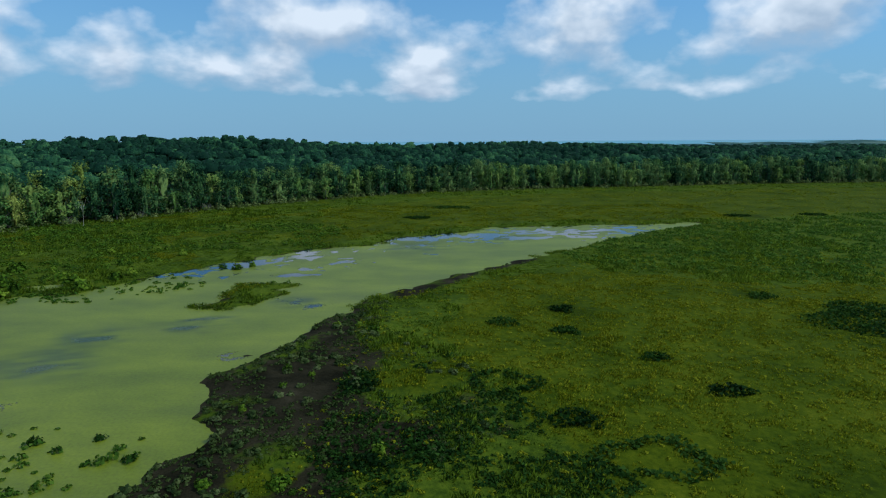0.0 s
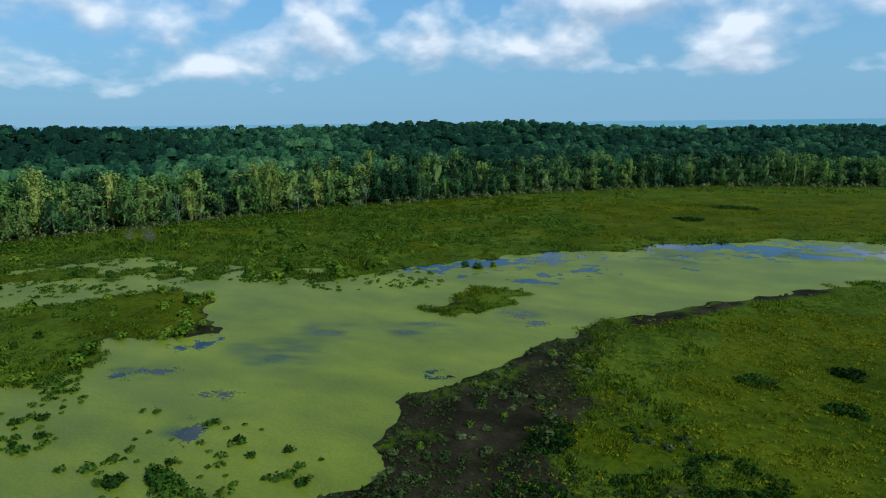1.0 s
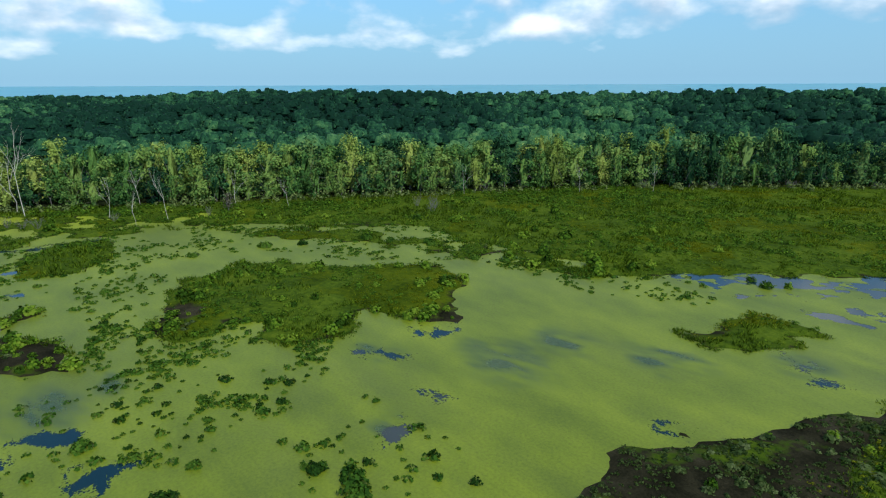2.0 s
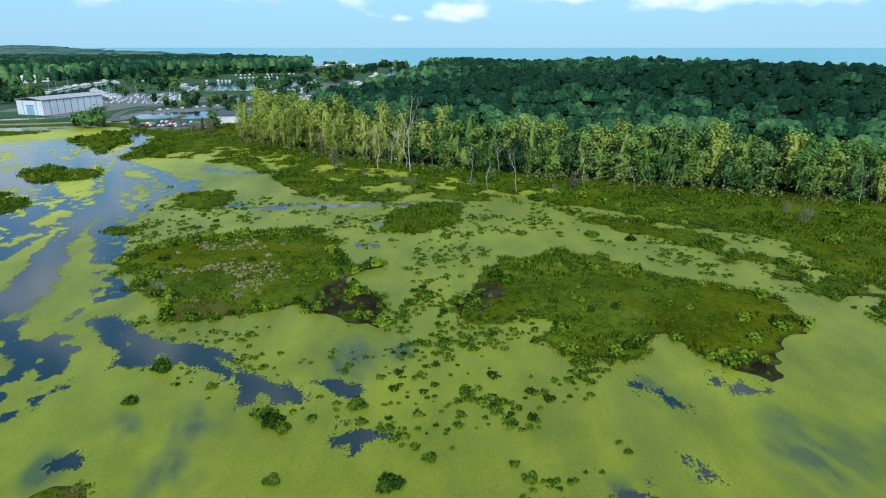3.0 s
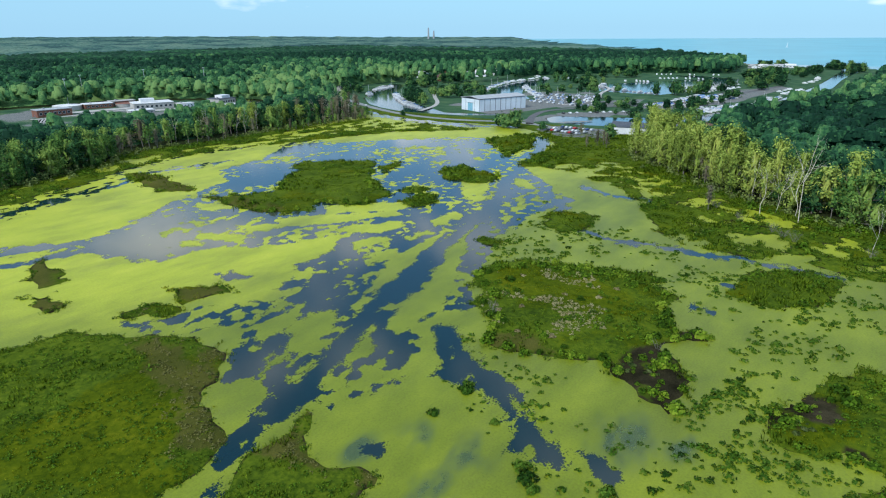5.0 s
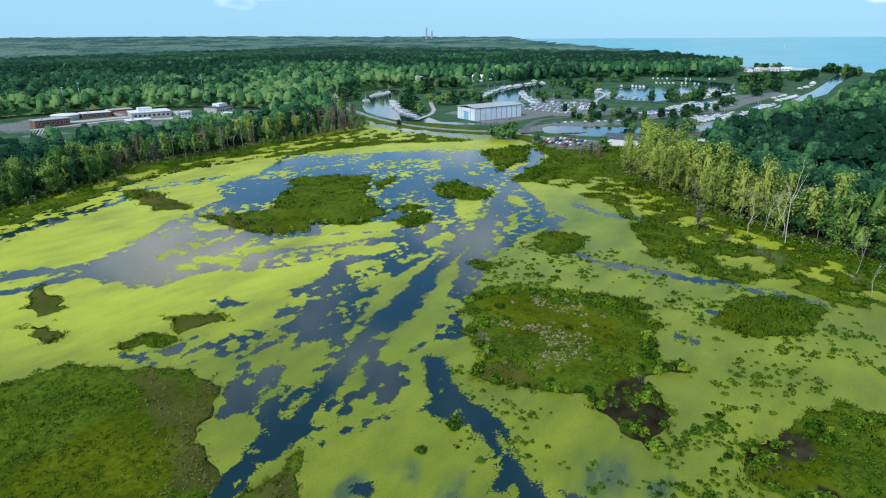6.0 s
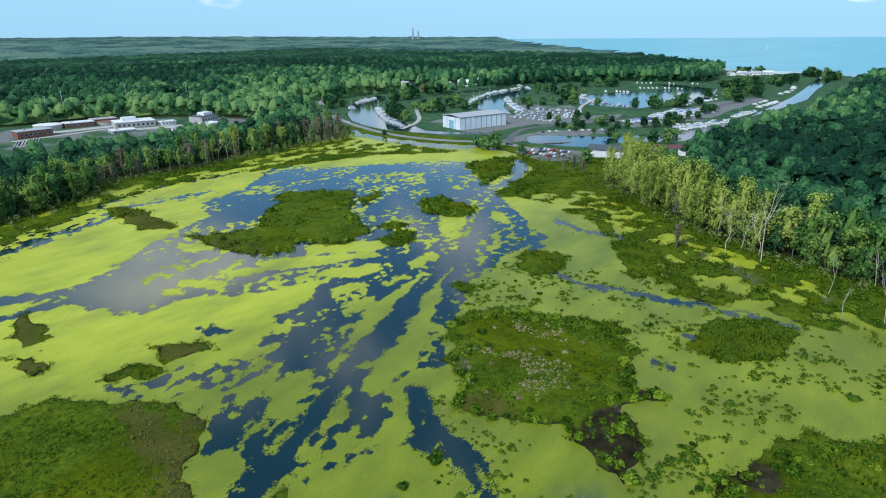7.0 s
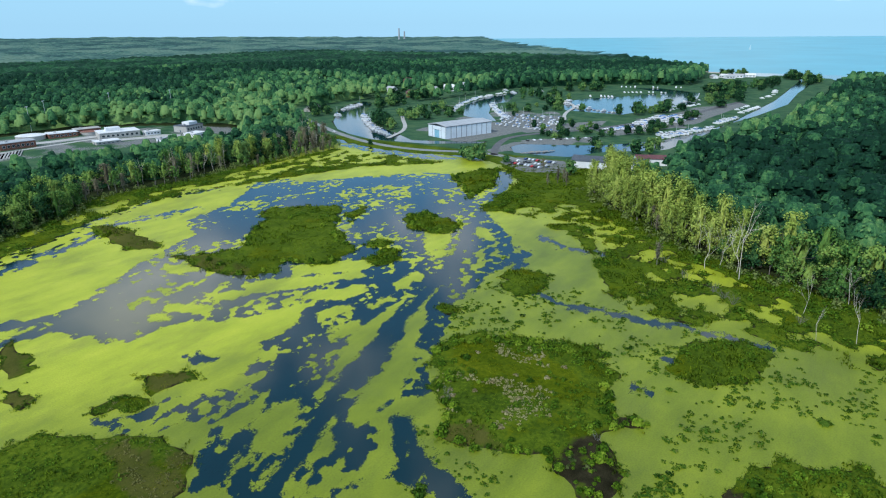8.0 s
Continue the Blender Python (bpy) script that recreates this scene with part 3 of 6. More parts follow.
NORTH_EDGE = [(-446, -36), (-405, -44), (-366, -64), (-335, -42), (-312, -15), (-288, 10), (-268, 40), (-250, 85), (-230, 131), (-211, 172), (-192, 213),
              (-165, 262), (-140, 290), (-108, 334), (-58, 382), (0, 418), (78, 443), (126, 450), (218, 471), (343, 486), (600, 520)]
NORTH_WOODS = NORTH_EDGE + [(2500, 900), (6000, 1300), (6000, 6500), (2000, 2800), (500, 1600), (-500, 760), (-1000, 330), (-1270, 102), (-1301, 42), (-946, 30), (-660, 6), (-521, -26), (-450, -43)]
SOUTH_EDGE = [(600, -150), (100, -230), (-50, -255), (-123, -268), (-160, -280), (-194, -308), (-245, -297), (-311, -307), (-384, -300), (-425, -335)]
SOUTH_WOODS = SOUTH_EDGE + [(-452, -372), (-490, -432), (-545, -535), (-600, -500), (-680, -500), (-705, -420), (-765, -402), (-830, -398), (-910, -405), (-1060, -285),
                            (-1110, -155), (-1380, -190), (-1500, -250), (-1840, -455), (-2200, -750), (-2720, -1205), (-3700, -1940), (-6000, -3400), (-6000, -6000), (6000, -6000), (6000, -150)]
CLEARING = [(-150, -408), (-300, -392), (-378, -398), (-408, -440), (-412, -490), (-388, -540), (-340, -588), (-220, -612), (-100, -600), (-90, -440)]
COAST = [(6000, 6600), (2000, 2830), (500, 1630), (-500, 790), (-1000, 350), (-1285, 110), (-1330, 50), (-1461, -33), (-1389, -105), (-1507, -234), (-1851, -440),
         (-2208, -736), (-2729, -1193), (-3718, -1927), (-6500, -3700), (-9000, 9000)]
MARINA_WATER = [[(-600, -475), (-507, -403), (-460, -353), (-440, -296), (-447, -240), (-474, -200), (-482, -200), (-468, -225), (-455, -262), (-480, -299), (-511, -355), (-578, -418), (-670, -480), (-670, -500)],
                [(-615, -305), (-709, -358), (-799, -379), (-864, -376), (-900, -390), (-890, -372), (-765, -325), (-726, -329), (-651, -292), (-595, -251)],
                [(-802, -262), (-849, -248), (-986, -170), (-1030, -240), (-1050, -200), (-1002, -130), (-853, -106), (-769, -139), (-713, -155), (-719, -226)],
                [(-470, -171), (-450, -158), (-451, -134), (-455, -114), (-485, -100), (-524, -57), (-610, -47), (-720, -38), (-936, -25), (-1061, -24), (-1310, -25), (-1420, -40),
                 (-1420, -15), (-1300, 0), (-1069, -8), (-912, -6), (-779, -24), (-632, -52), (-564, -72), (-513, -110), (-486, -171)]]
ROAD = [(-640, -700), (-575, -590), (-540, -535), (-518, -473), (-482, -404), (-445, -339), (-423, -287), (-417, -251), (-419, -219), (-431, -189), (-433, -164), (-422, -140), (-415, -125)]
PAVED = [[(-556, -222), (-600, -192), (-655, -152), (-600, -142), (-540, -190)], [(-640, -122), (-860, -76), (-900, -62), (-880, -48), (-700, -68), (-640, -92)], [(-465, -212), (-540, -198), (-585, -222), (-560, -262), (-535, -262), (-470, -236)],
         [(-410, -150), (-432, -145), (-436, -108), (-400, -92), (-388, -119)], [(-502, -178), (-552, -125), (-527, -112), (-494, -165)], [(-588, -143), (-741, -94), (-715, -66), (-640, -80), (-568, -112)],
         [(-640, -268), (-660, -262), (-620, -206), (-590, -198), (-577, -235)], [(-532, -255), (-580, -225), (-560, -205), (-470, -222), (-470, -232)], [(-440, -180), (-490, -178), (-520, -140), (-510, -130), (-440, -170)]]
YARDS = [[(-205, -470), (-260, -458), (-345, -428), (-400, -425), (-425, -470), (-400, -515), (-340, -560), (-250, -585), (-205, -560)], [(-640, -150), (-740, -120), (-860, -85), (-890, -50), (-640, -70)],
         [(-500, -290), (-560, -300), (-640, -300), (-720, -240), (-640, -190), (-560, -190), (-480, -220)]]
LAWN = [[(-576, -378), (-490, -315), (-495, -280), (-610, -300), (-620, -340)], [(-740, -300), (-850, -320), (-800, -268), (-720, -235), (-660, -240)], [(-488, -172), (-520, -110), (-560, -75), (-580, -100), (-560, -200)],
        [(-720, -95), (-860, -110), (-880, -70), (-760, -62)], CLEARING]
SAND = [[(-1370, -120), (-1480, -20), (-1600, -60), (-1510, -240), (-1440, -200)]]
MUD = [[(-48, 86), (-42, 99), (-33, 118), (-22, 134), (-16, 126), (-17, 110), (-11, 98), (-12, 82), (-18, 68), (-32, 50), (-48, 58)], [(-24, 142), (-10, 160), (8, 177), (24, 193), (29, 182), (8, 160), (-10, 136)], [(-81, 101), (-88, 111), (-99, 118), (-110, 128), (-103, 112), (-97, 100), (-92, 91), (-84, 93)], [(-117, 51), (-128, 54), (-131, 60), (-122, 62), (-112, 57)], [(-123, 19), (-129, 22), (-133, 26), (-144, 28), (-144, 36), (-133, 27), (-121, 34), (-109, 38), (-106, 35), (-109, 29), (-112, 23)], [(-56, 134), (-52, 140), (-49, 138), (-50, 131)]]
FADED = [[(-65, -76), (-73, -64), (-79, -56), (-74, -52), (-67, -46), (-61, -34), (-54, -25), (-48, -30), (-59, -55)], [(-62, -24), (-73, -24), (-72, -20), (-62, -14), (-59, -13), (-63, -3), (-67, 2), (-61, 7), (-59, 16), (-55, 9), (-60, -1), (-57, -11), (-56, -19)],
         [(-110, -14), (-113, -14), (-119, 1), (-116, 9), (-110, -1)], [(-153, -178), (-152, -141), (-152, -131), (-163, -133), (-163, -172)], ISLETS[6], ISLETS[9], ISLETS[10], ISLETS[16], ISLETS[5]]


SCRAPE = [[(-14, 140), (-12, 112), (-8, 98), (-14, 86), (-10, 80), (5, 84), (8, 72), (-2, 67), (-11, 67), (-10, 56), (-30, 52), (-38, 62), (-32, 74), (-42, 86), (-37, 102), (-28, 124)]]
SILT = [[(-75, -176), (-99, -162), (-115, -168), (-144, -183), (-160, -183), (-158, -153), (-149, -133), (-149, -111), (-130, -105), (-119, -118), (-102, -119), (-96, -123), (-89, -153)]]
GLADES = [[(-842, -730), (-800, -672)], [(-900, -585), (-840, -550)], [(-746, -474), (-708, -450)], [(-778, -531), (-735, -505)], [(-849, -472), (-805, -440)], [(-802, -473), (-764, -446)], [(-888, -470), (-842, -436)]]  # gardens round the far houses
SEDGE = [[(14, 40), (16, 66), (10, 92), (0, 108), (2, 125), (14, 155), (40, 168), (70, 150), (140, 140), (140, -60), (-30, 0)], [(-98, 86), (-114, 92), (-128, 108), (-119, 124), (-104, 122), (-94, 104)],
         [(-50, 205), (-20, 235), (30, 262), (140, 275), (300, 330), (300, 430), (60, 400), (-60, 320)], [(-150, 12), (-128, -10), (-150, -22), (-164, -5)],
         [(-40, -60), (-64, -64), (-72, -50), (-58, -34), (-36, -30), (-20, -60)]]


def sedge_value(x, y):
    """Over 0.5: low yellow-green sedge; under: green rushes."""
    k = zone(SEDGE, x, y, 6)
    return (k + (0.75 - 0.4 * k) * fbm(x, y, 16, 61, 3) + 0.08) * step(-400, -330, x) * step(-330, -300, y)


def land_value(x, y):
    """Metres inside dry land; under 0 is water."""
    v = -inside(BASIN, x, y)
    for P in (ISLAND_EAST, ISLAND_MID, ISLAND_WEST, *ISLETS):
        v = np.maximum(v, inside(P, x, y))
    v = v + 2.2 * fbm(x, y, 12, 1, 3) + 2.0 * fbm(x, y, 4.2, 2, 2)
    for P in WET:
        k = step(-6, 8, inside(P, x, y))
        v = v * (1 - k) + k * (0.2 + 3.4 * fbm(x, y * 1.6, 13, 5, 3) + 3.4 * fbm(x, y, 5.0, 6, 2))
    for P in MARINA_WATER:
        v = np.minimum(v, -inside(P, x, y))
    v = np.maximum(v, 9.5 - stroke(ROAD, x, y))
    return np.minimum(v, inside(COAST, x, y) * -1)


def hill(x, y):
    """Low wooded dunes behind the north woods' edge."""
    k = step(30, 360, inside(NORTH_WOODS, x, y))
    return k * (15.5 - 9.5 * step(-330, -60, x) + 6.5 * fbm(x, y, 300, 9, 2)) * step(700, 200, x)


def ground_height(x, y):
    v = land_value(x, y)
    rough = step(-425, -400, x) * (1 - zone([CLEARING], x, y, 6))
    return np.clip(v * 0.2, -0.9, 0.6) + rough * step(0.8, 4, v) * (0.18 * fbm(x, y, 3.2, 11, 2) + 0.18 * fbm(x, y, 14, 12, 2)) + hill(x, y)


def zone(outlines, x, y, soft=2.0):
    k = np.zeros(np.shape(x))
    for P in outlines:
        k = np.maximum(k, step(-soft, soft, inside(P, x, y)))
    return k


GROUND = []  # grid lines and heights, to set things down by


def build_ground():
    gx = lines((-6500, -1800, 240), (-1800, -1100, 40), (-1100, -480, 7), (-480, -330, 4), (-330, -230, 2.2), (-230, 40, 2.2), (40, 110, 2.8), (110, 480, 7), (480, 6500, 250))
    gy = lines((-6500, -700, 200), (-700, -340, 8), (-340, -110, 3), (-110, 262, 2.2), (262, 520, 6), (520, 1400, 50), (1400, 6500, 260))
    X, Y = np.meshgrid(gx, gy)
    x, y = X.ravel(), Y.ravel()
    z = ground_height(x, y)
    masks = [("faded", zone(FADED, x, y, 7) * (0.85 + 0.7 * fbm(x, y, 7, 18, 3))), ("sedge", np.clip(sedge_value(x, y), 0, 1)), ("mud", np.maximum(np.maximum(zone(MUD, x, y, 3.5) * (0.76 + 0.5 * fbm(x, y, 6, 15, 3)), zone(SCRAPE, x, y, 5) * (0.5 + 0.7 * fbm(x, y, 7, 16, 3))), step(0.2, 0.02, z) * 0.8)), ("lawn", np.maximum(zone(LAWN, x, y), step(-425, -450, x))), ("paved", np.maximum(zone(PAVED, x, y, 3), zone(YARDS, x, y, 4) * (0.55 + 0.5 * fbm(x, y, 22, 17, 2)))),
             ("sand", zone(SAND, x, y, 8)), ("wood", zone([NORTH_WOODS, SOUTH_WOODS], x, y, 4) * (1 - zone([CLEARING], x, y)))]
    GROUND.extend((gx, gy, z.reshape(X.shape)))
    ob = new("ground", fast_mesh("ground", np.stack([x, y, z], 1), quads(len(gx), len(gy)), M["ground"], True, masks))
    tagged(ob, "green marsh ground with dark mud banks", "ground", kind="structure")


def sheet(name, x0, x1, y0, y1, z, mat, label, category):
    gx, gy = np.linspace(x0, x1, 120), np.linspace(y0, y1, 90)
    X, Y = np.meshgrid(gx, gy)
    x, y = X.ravel(), Y.ravel()
    silt = np.clip(zone(SILT, x, y, 22) * (0.85 + 0.5 * fbm(x, y, 40, 19, 2)), 0, 1)
    ob = new(name, fast_mesh(name, np.stack([x, y, np.full(X.size, z)], 1), quads(120, 90), mat, False, [("silt", silt)]))
    return tagged(ob, label, category, kind="structure")


def open_water(x, y):
    """Metres of duckweed round a place; under 0 the water lies open."""
    c, s = 0.96, 0.28
    u, v = x * c + y * s, y * c - x * s
    streak = fbm(u / 3.0, v, 7, 21, 4)
    fine = fbm(u / 1.5, v, 5.0, 22, 3)
    dots = fbm(u / 1.3, v, 2.3, 23, 3)
    rag = 1.4 * streak + 1.3 * fine + 1.7 * dots
    w = np.full(np.shape(x), 8.0)
    for P, k in OPEN:
        w = np.minimum(w, -np.clip(inside(P, x, y), -20, 30) + k * rag)
    for P in RAFTS:
        w = np.maximum(w, np.clip(inside(P, x, y), -30, 3) + 0.7 * rag)
    # loose floes, thicker in the far pool and beside the mats
    floe = 3.4 * dots + 2.6 * fbm(u / 2.2, v, 9, 24, 3) - 1.9 + 0.15 * step(-200, -260, x) + 0.4 * step(-110, -80, x) * step(-15, -60, y) + 0.3 * step(-30, 0, y)
    w = np.where(w < 0, np.maximum(w, floe), w)
    for P, half, k in CHANNELS:
        d = stroke(P, x, y) - half
        w = np.minimum(w, np.where(d > 0, d * 0.5, d) + k * (0.35 * fine + 0.3 * streak + 1.1 * dots))
    return w


def build_duckweed():
    gx = lines((-412, -230, 1.2), (-230, -40, 0.8), (-40, 70, 1.1), (70, 110, 2))
    gy = lines((-315, -110, 1.2), (-110, 130, 0.8), (130, 268, 1.1))
    X, Y = np.meshgrid(gx, gy)
    x, y = X.ravel(), Y.ravel()
    w = open_water(x, y)
    w = np.minimum(w, 2.5 - land_value(x, y))
    edge = np.clip(w, -3, 6)
    w = w + 2.0
    q = quads(len(gx), len(gy))
    tri = np.concatenate([q[:, [0, 1, 2]], q[:, [0, 2, 3]]])
    # zones of the mat painted lime, mostly as if lying in sun
    sunlit = zone([[(-60, -240), (-30, -150), (-60, -100), (-110, -75), (-200, -60), (-330, -80), (-400, -150), (-400, -300), (-200, -290)]], x, y, 25)
    sunlit = np.maximum(sunlit, 0.55 * zone([[(-340, -60), (-300, -90), (-265, -20), (-225, 20), (-215, 100), (-250, 90), (-300, 0)]], x, y, 10))
    thin = np.zeros(len(x))
    for cx, cy, r in ((-66, 98, 10), (-65, 111, 8), (-50, 121, 8), (-95, 31, 8), (-98, 40, 4), (-75, 11, 7), (-66, 12, 7), (-75, 2, 6), (-66, -5, 4), (-82, 81, 6), (-60, 70, 4), (-50, 118, 6), (-44, 190, 9), (-10, 205, 12), (20, 225, 14), (-60, 178, 7), (-35, 136, 6)):
        thin = np.maximum(thin, 1.0 * np.exp(-(((x - cx) / r) ** 2 + ((y - cy) / (r * 0.7)) ** 2)))
    thin = 0.95 * thin * (0.9 + 1.0 * fbm(x * 0.96 + y * 0.28, (y * 0.96 - x * 0.28) * 2.5, 7, 32, 3)) + 0.12 * fbm(x, y, 22, 31, 3)
    # cut the triangles along w = 0
    inn = w[tri] > 0
    n = inn.sum(1)
    V = [np.stack([x, y], 1)]
    A = [np.stack([sunlit, thin, edge], 1)]
    base = len(x)
    F = [tri[n == 3]]

    def cross(a, b):
        k = (w[a] / (w[a] - w[b]))[:, None]
        P = np.stack([x, y], 1)
        T = np.stack([sunlit, thin, edge], 1)
        return P[a] + k * (P[b] - P[a]), T[a] + k * (T[b] - T[a])

    for want in (1, 2):
        t = tri[n == want]
        lone = np.argmax(inn[n == want] if want == 1 else ~inn[n == want], 1)
        r = np.arange(len(t))
        a, b, c = t[r, lone], t[r, (lone + 1) % 3], t[r, (lone + 2) % 3]
        p, tp = cross(a, b)
        s, ts = cross(a, c)
        V += [p, s]
        A += [tp, ts]
        ip, is_ = base + r, base + len(t) + r
        base += 2 * len(t)
        if want == 1:
            F.append(np.stack([a, ip, is_], 1))
        else:
            F += [np.stack([ip, b, c], 1), np.stack([ip, c, is_], 1)]
    V, A, F = np.concatenate(V), np.concatenate(A), np.concatenate(F)
    used = np.unique(F)
    back = np.zeros(len(V), int)
    back[used] = np.arange(len(used))
    V, A, F = V[used], A[used], back[F]
    me = fast_mesh("duckweed", np.c_[V, np.full(len(V), 0.02)], F, M["weed"], False, [("sunlit", A[:, 0]), ("thin", A[:, 1]), ("edge", A[:, 2])])
    tagged(new("duckweed", me), "lime green duckweed mat floating on the marsh water", "duckweed", kind="stuff")


build_ground()
sheet("marsh_water", -1480, 130, -520, 275, 0.0, M["marsh_water"], "still dark blue marsh water", "water")
sheet("lake_water", -6400, 6400, -3700, 6400, -0.25, M["lake_water"], "calm turquoise blue lake reaching the horizon", "lake")
build_duckweed()


# ---- woods ----
def woods_value(x, y):
    v = np.maximum(inside(NORTH_WOODS, x, y), np.minimum(inside(SOUTH_WOODS, x, y), np.minimum(-inside(CLEARING, x, y), stroke(ROAD, x, y) - 7)))
    for P in GLADES:
        v = np.minimum(v, stroke(P, x, y) - 15)
    return v


CELL = 11.8  # metres from tree to tree in the woods


def crowns(x, y, cell):
    """Height of the tree tops over the ground, and each tree's own tone, from one tree a cell."""
    best, tone = np.full(np.shape(x), -9.0), np.zeros(np.shape(x))
    i, j = np.floor(x / cell).astype(int), np.floor(y / cell).astype(int)
    for di in (-1, 0, 1):
        for dj in (-1, 0, 1):
            a, b = i + di, j + dj
            r1, r2, r3 = TABLE[a & 255, b & 255], TABLE[(a + 91) & 255, (b + 37) & 255], TABLE[(a + 17) & 255, (b + 149) & 255]
            cx, cy = (a + 0.15 + 0.7 * r1) * cell, (b + 0.15 + 0.7 * r2) * cell
            d = np.hypot(x - cx, y - cy) / (cell * (0.62 + 0.25 * r3))
            h = 15.5 + 8.5 * r3 + 2 * vnoise(cx / 60, cy / 60, 4) - 9.5 * d ** 2.0
            tone = np.where(h > best, r2, tone)
            best = np.maximum(best, h)
    return np.maximum(best, 6), tone


def wood_tone(x, y, own):
    """The north wood is dark, the south wood and the north's western edge lighter and more mixed."""
    south = step(-330, -420, y) * step(-1000, -700, y) * step(-950, -600, x)
    edge = step(95, 10, woods_value(x, y)) * step(-120, -220, x)
    return 0.12 + 0.22 * own + 0.15 * fbm(x, y, 120, 43, 3) + 0.02 * fbm(x, y, 40, 44, 2) + 0.2 * south + 0.06 * own * south + (0.12 + 0.14 * own) * edge


def low_wood(x, y):
    """The belt between the marsh and the works, and the wood in the north-east, are lower."""
    return 2.6 * step(-190, -60, x) * step(150, 250, y) + 5.5 * step(-4, 12, inside([(-170, -300), (-430, -300), (-470, -360), (-400, -440), (-240, -420), (-150, -430), (-110, -340)], x, y))


def build_canopy():
    gx = lines((-1750, -1000, 10), (-1000, 420, 9), (420, 900, 14))
    gy = lines((-1700, -900, 10), (-900, 800, 9), (800, 1400, 14))
    X, Y = np.meshgrid(gx, gy)
    x, y = X.ravel(), Y.ravel()
    q = quads(len(gx), len(gy))
    v = woods_value(x, y)
    keep = (v[q] > 22).any(1)
    q = q[keep]
    used = np.unique(q)
    back = np.zeros(len(x), int)
    back[used] = np.arange(len(used))
    x, y, v, q = x[used], y[used], v[used], back[q]
    h, tone = crowns(x, y, CELL)
    z = (h - np.where(np.hypot(x, y - 50) < 700, 7.0, np.where(np.hypot(x, y - 50) < 1560, 5.0, 1.5)) - low_wood(x, y) + 0.6 * fbm(x, y, 5, 41, 2)) * step(22, 34, v) + hill(x, y)
    me = fast_mesh("woods_canopy", np.stack([x, y, z], 1), q, M["canopy"], True, [("tone", wood_tone(x, y, tone))])
    tagged(new("woods_canopy", me), "dense dark green broadleaf woodland canopy", "woodland", kind="stuff")
    # a lumpy dome and loose sprays of leaves for each tree top
    g = np.random.RandomState(5)
    i, j = [k.ravel() for k in np.meshgrid(np.arange(-134, 76), np.arange(-103, 100))]
    r1, r2, r3 = TABLE[i & 255, j & 255], TABLE[(i + 91) & 255, (j + 37) & 255], TABLE[(i + 17) & 255, (j + 149) & 255]
    cx, cy = (i + 0.15 + 0.7 * r1) * CELL, (j + 0.15 + 0.7 * r2) * CELL
    far = np.hypot(cx, cy - 50)
    wv = woods_value(cx, cy)
    k = ((wv > 19) | ((wv > 5) & (cx < -430)) | ((wv > 5) & (cy < -350))) & (far < 1560)
    yaw = np.degrees(np.arctan2(-cx, cy - 40))
    k &= ((yaw > -48) & (yaw < 168)) | (far < 250)
    cx, cy, r2, r3, far, wv = cx[k], cy[k], r2[k], r3[k], far[k], wv[k]
    edge = (wv < 26) & (far > 330)
    deep = np.where(edge, 8.5, 6.0)
    size = CELL * (0.46 + 0.2 * r3)
    top = 16.0 + 8.5 * r3 + 2 * vnoise(cx / 60, cy / 60, 4) + hill(cx, cy) - low_wood(cx, cy)
    tone = wood_tone(cx, cy, r2)
    V, F, A, C, O, NO = [], [], [], [], [], []
    nv = 0
    for pick, lobes, rings, sides in ((far < 620, 6, 2, 5), ((far >= 620) & (far < 1000), 3, 2, 5), (far >= 1000, 1, 2, 6)):
        # each crown is a heap of small lumpy lobes
        m = int(pick.sum())
        own = np.repeat(np.flatnonzero(pick), lobes)
        k = np.tile(np.arange(lobes), m)
        d = g.randn(len(own), 3)
        d[:, 2] = np.where(edge[own], d[:, 2], np.abs(d[:, 2]) * 0.8)
        d /= np.linalg.norm(d, axis=1)[:, None]
        out = np.where(k == 0, 0.0, 0.62) if lobes > 1 else np.zeros(len(own))
        scale = np.where(k == 0, 0.82, 0.36 + 0.24 * g.rand(len(own))) if lobes > 1 else np.full(len(own), 0.95)
        span = np.stack([size, size, deep], 1)[own]
        c = np.stack([cx, cy, top - deep], 1)[own] + d * span * out[:, None]
        el = -0.35 + 1.45 * np.arange(rings) / (rings - 1)
        az = (np.arange(sides) / sides * 2 * math.pi)[None, None, :] + 6 * g.rand(len(own), 1, 1)
        lump = 0.78 + 0.42 * g.rand(len(own), rings, sides)
        cz = np.cos(el)[None, :, None] * lump
        sz = np.sin(el)[None, :, None] * (0.9 + 0.2 * g.rand(len(own), rings, sides))
        s, h = (span[:, 0] * scale)[:, None, None], (span[:, 2] * scale)[:, None, None]
        body = np.stack([c[:, 0][:, None, None] + s * cz * np.cos(az), c[:, 1][:, None, None] + s * cz * np.sin(az), c[:, 2][:, None, None] + h * sz], -1).reshape(len(own), -1, 3)
        tip = (c + np.stack([0 * scale, 0 * scale, span[:, 2] * scale], 1))[:, None, :]
        V.append(np.concatenate([body, tip], 1).reshape(-1, 3))
        lobe, whole = (np.concatenate([body, tip], 1) - c[:, None]) / (span * scale[:, None])[:, None], (np.concatenate([body, tip], 1) - np.stack([cx, cy, top - deep], 1)[own][:, None]) / span[:, None]
        NO.append((0.5 * lobe + 0.6 * whole + (0, 0, 0.35)).reshape(-1, 3))
        q = []
        for a in range(rings - 1):
            for b in range(sides):
                p0, p1 = a * sides + b, a * sides + (b + 1) % sides
                q += [(p0, p1, p1 + sides), (p0, p1 + sides, p0 + sides)]
        q += [((rings - 1) * sides + b, (rings - 1) * sides + (b + 1) % sides, rings * sides) for b in range(sides)]
        per = rings * sides + 1
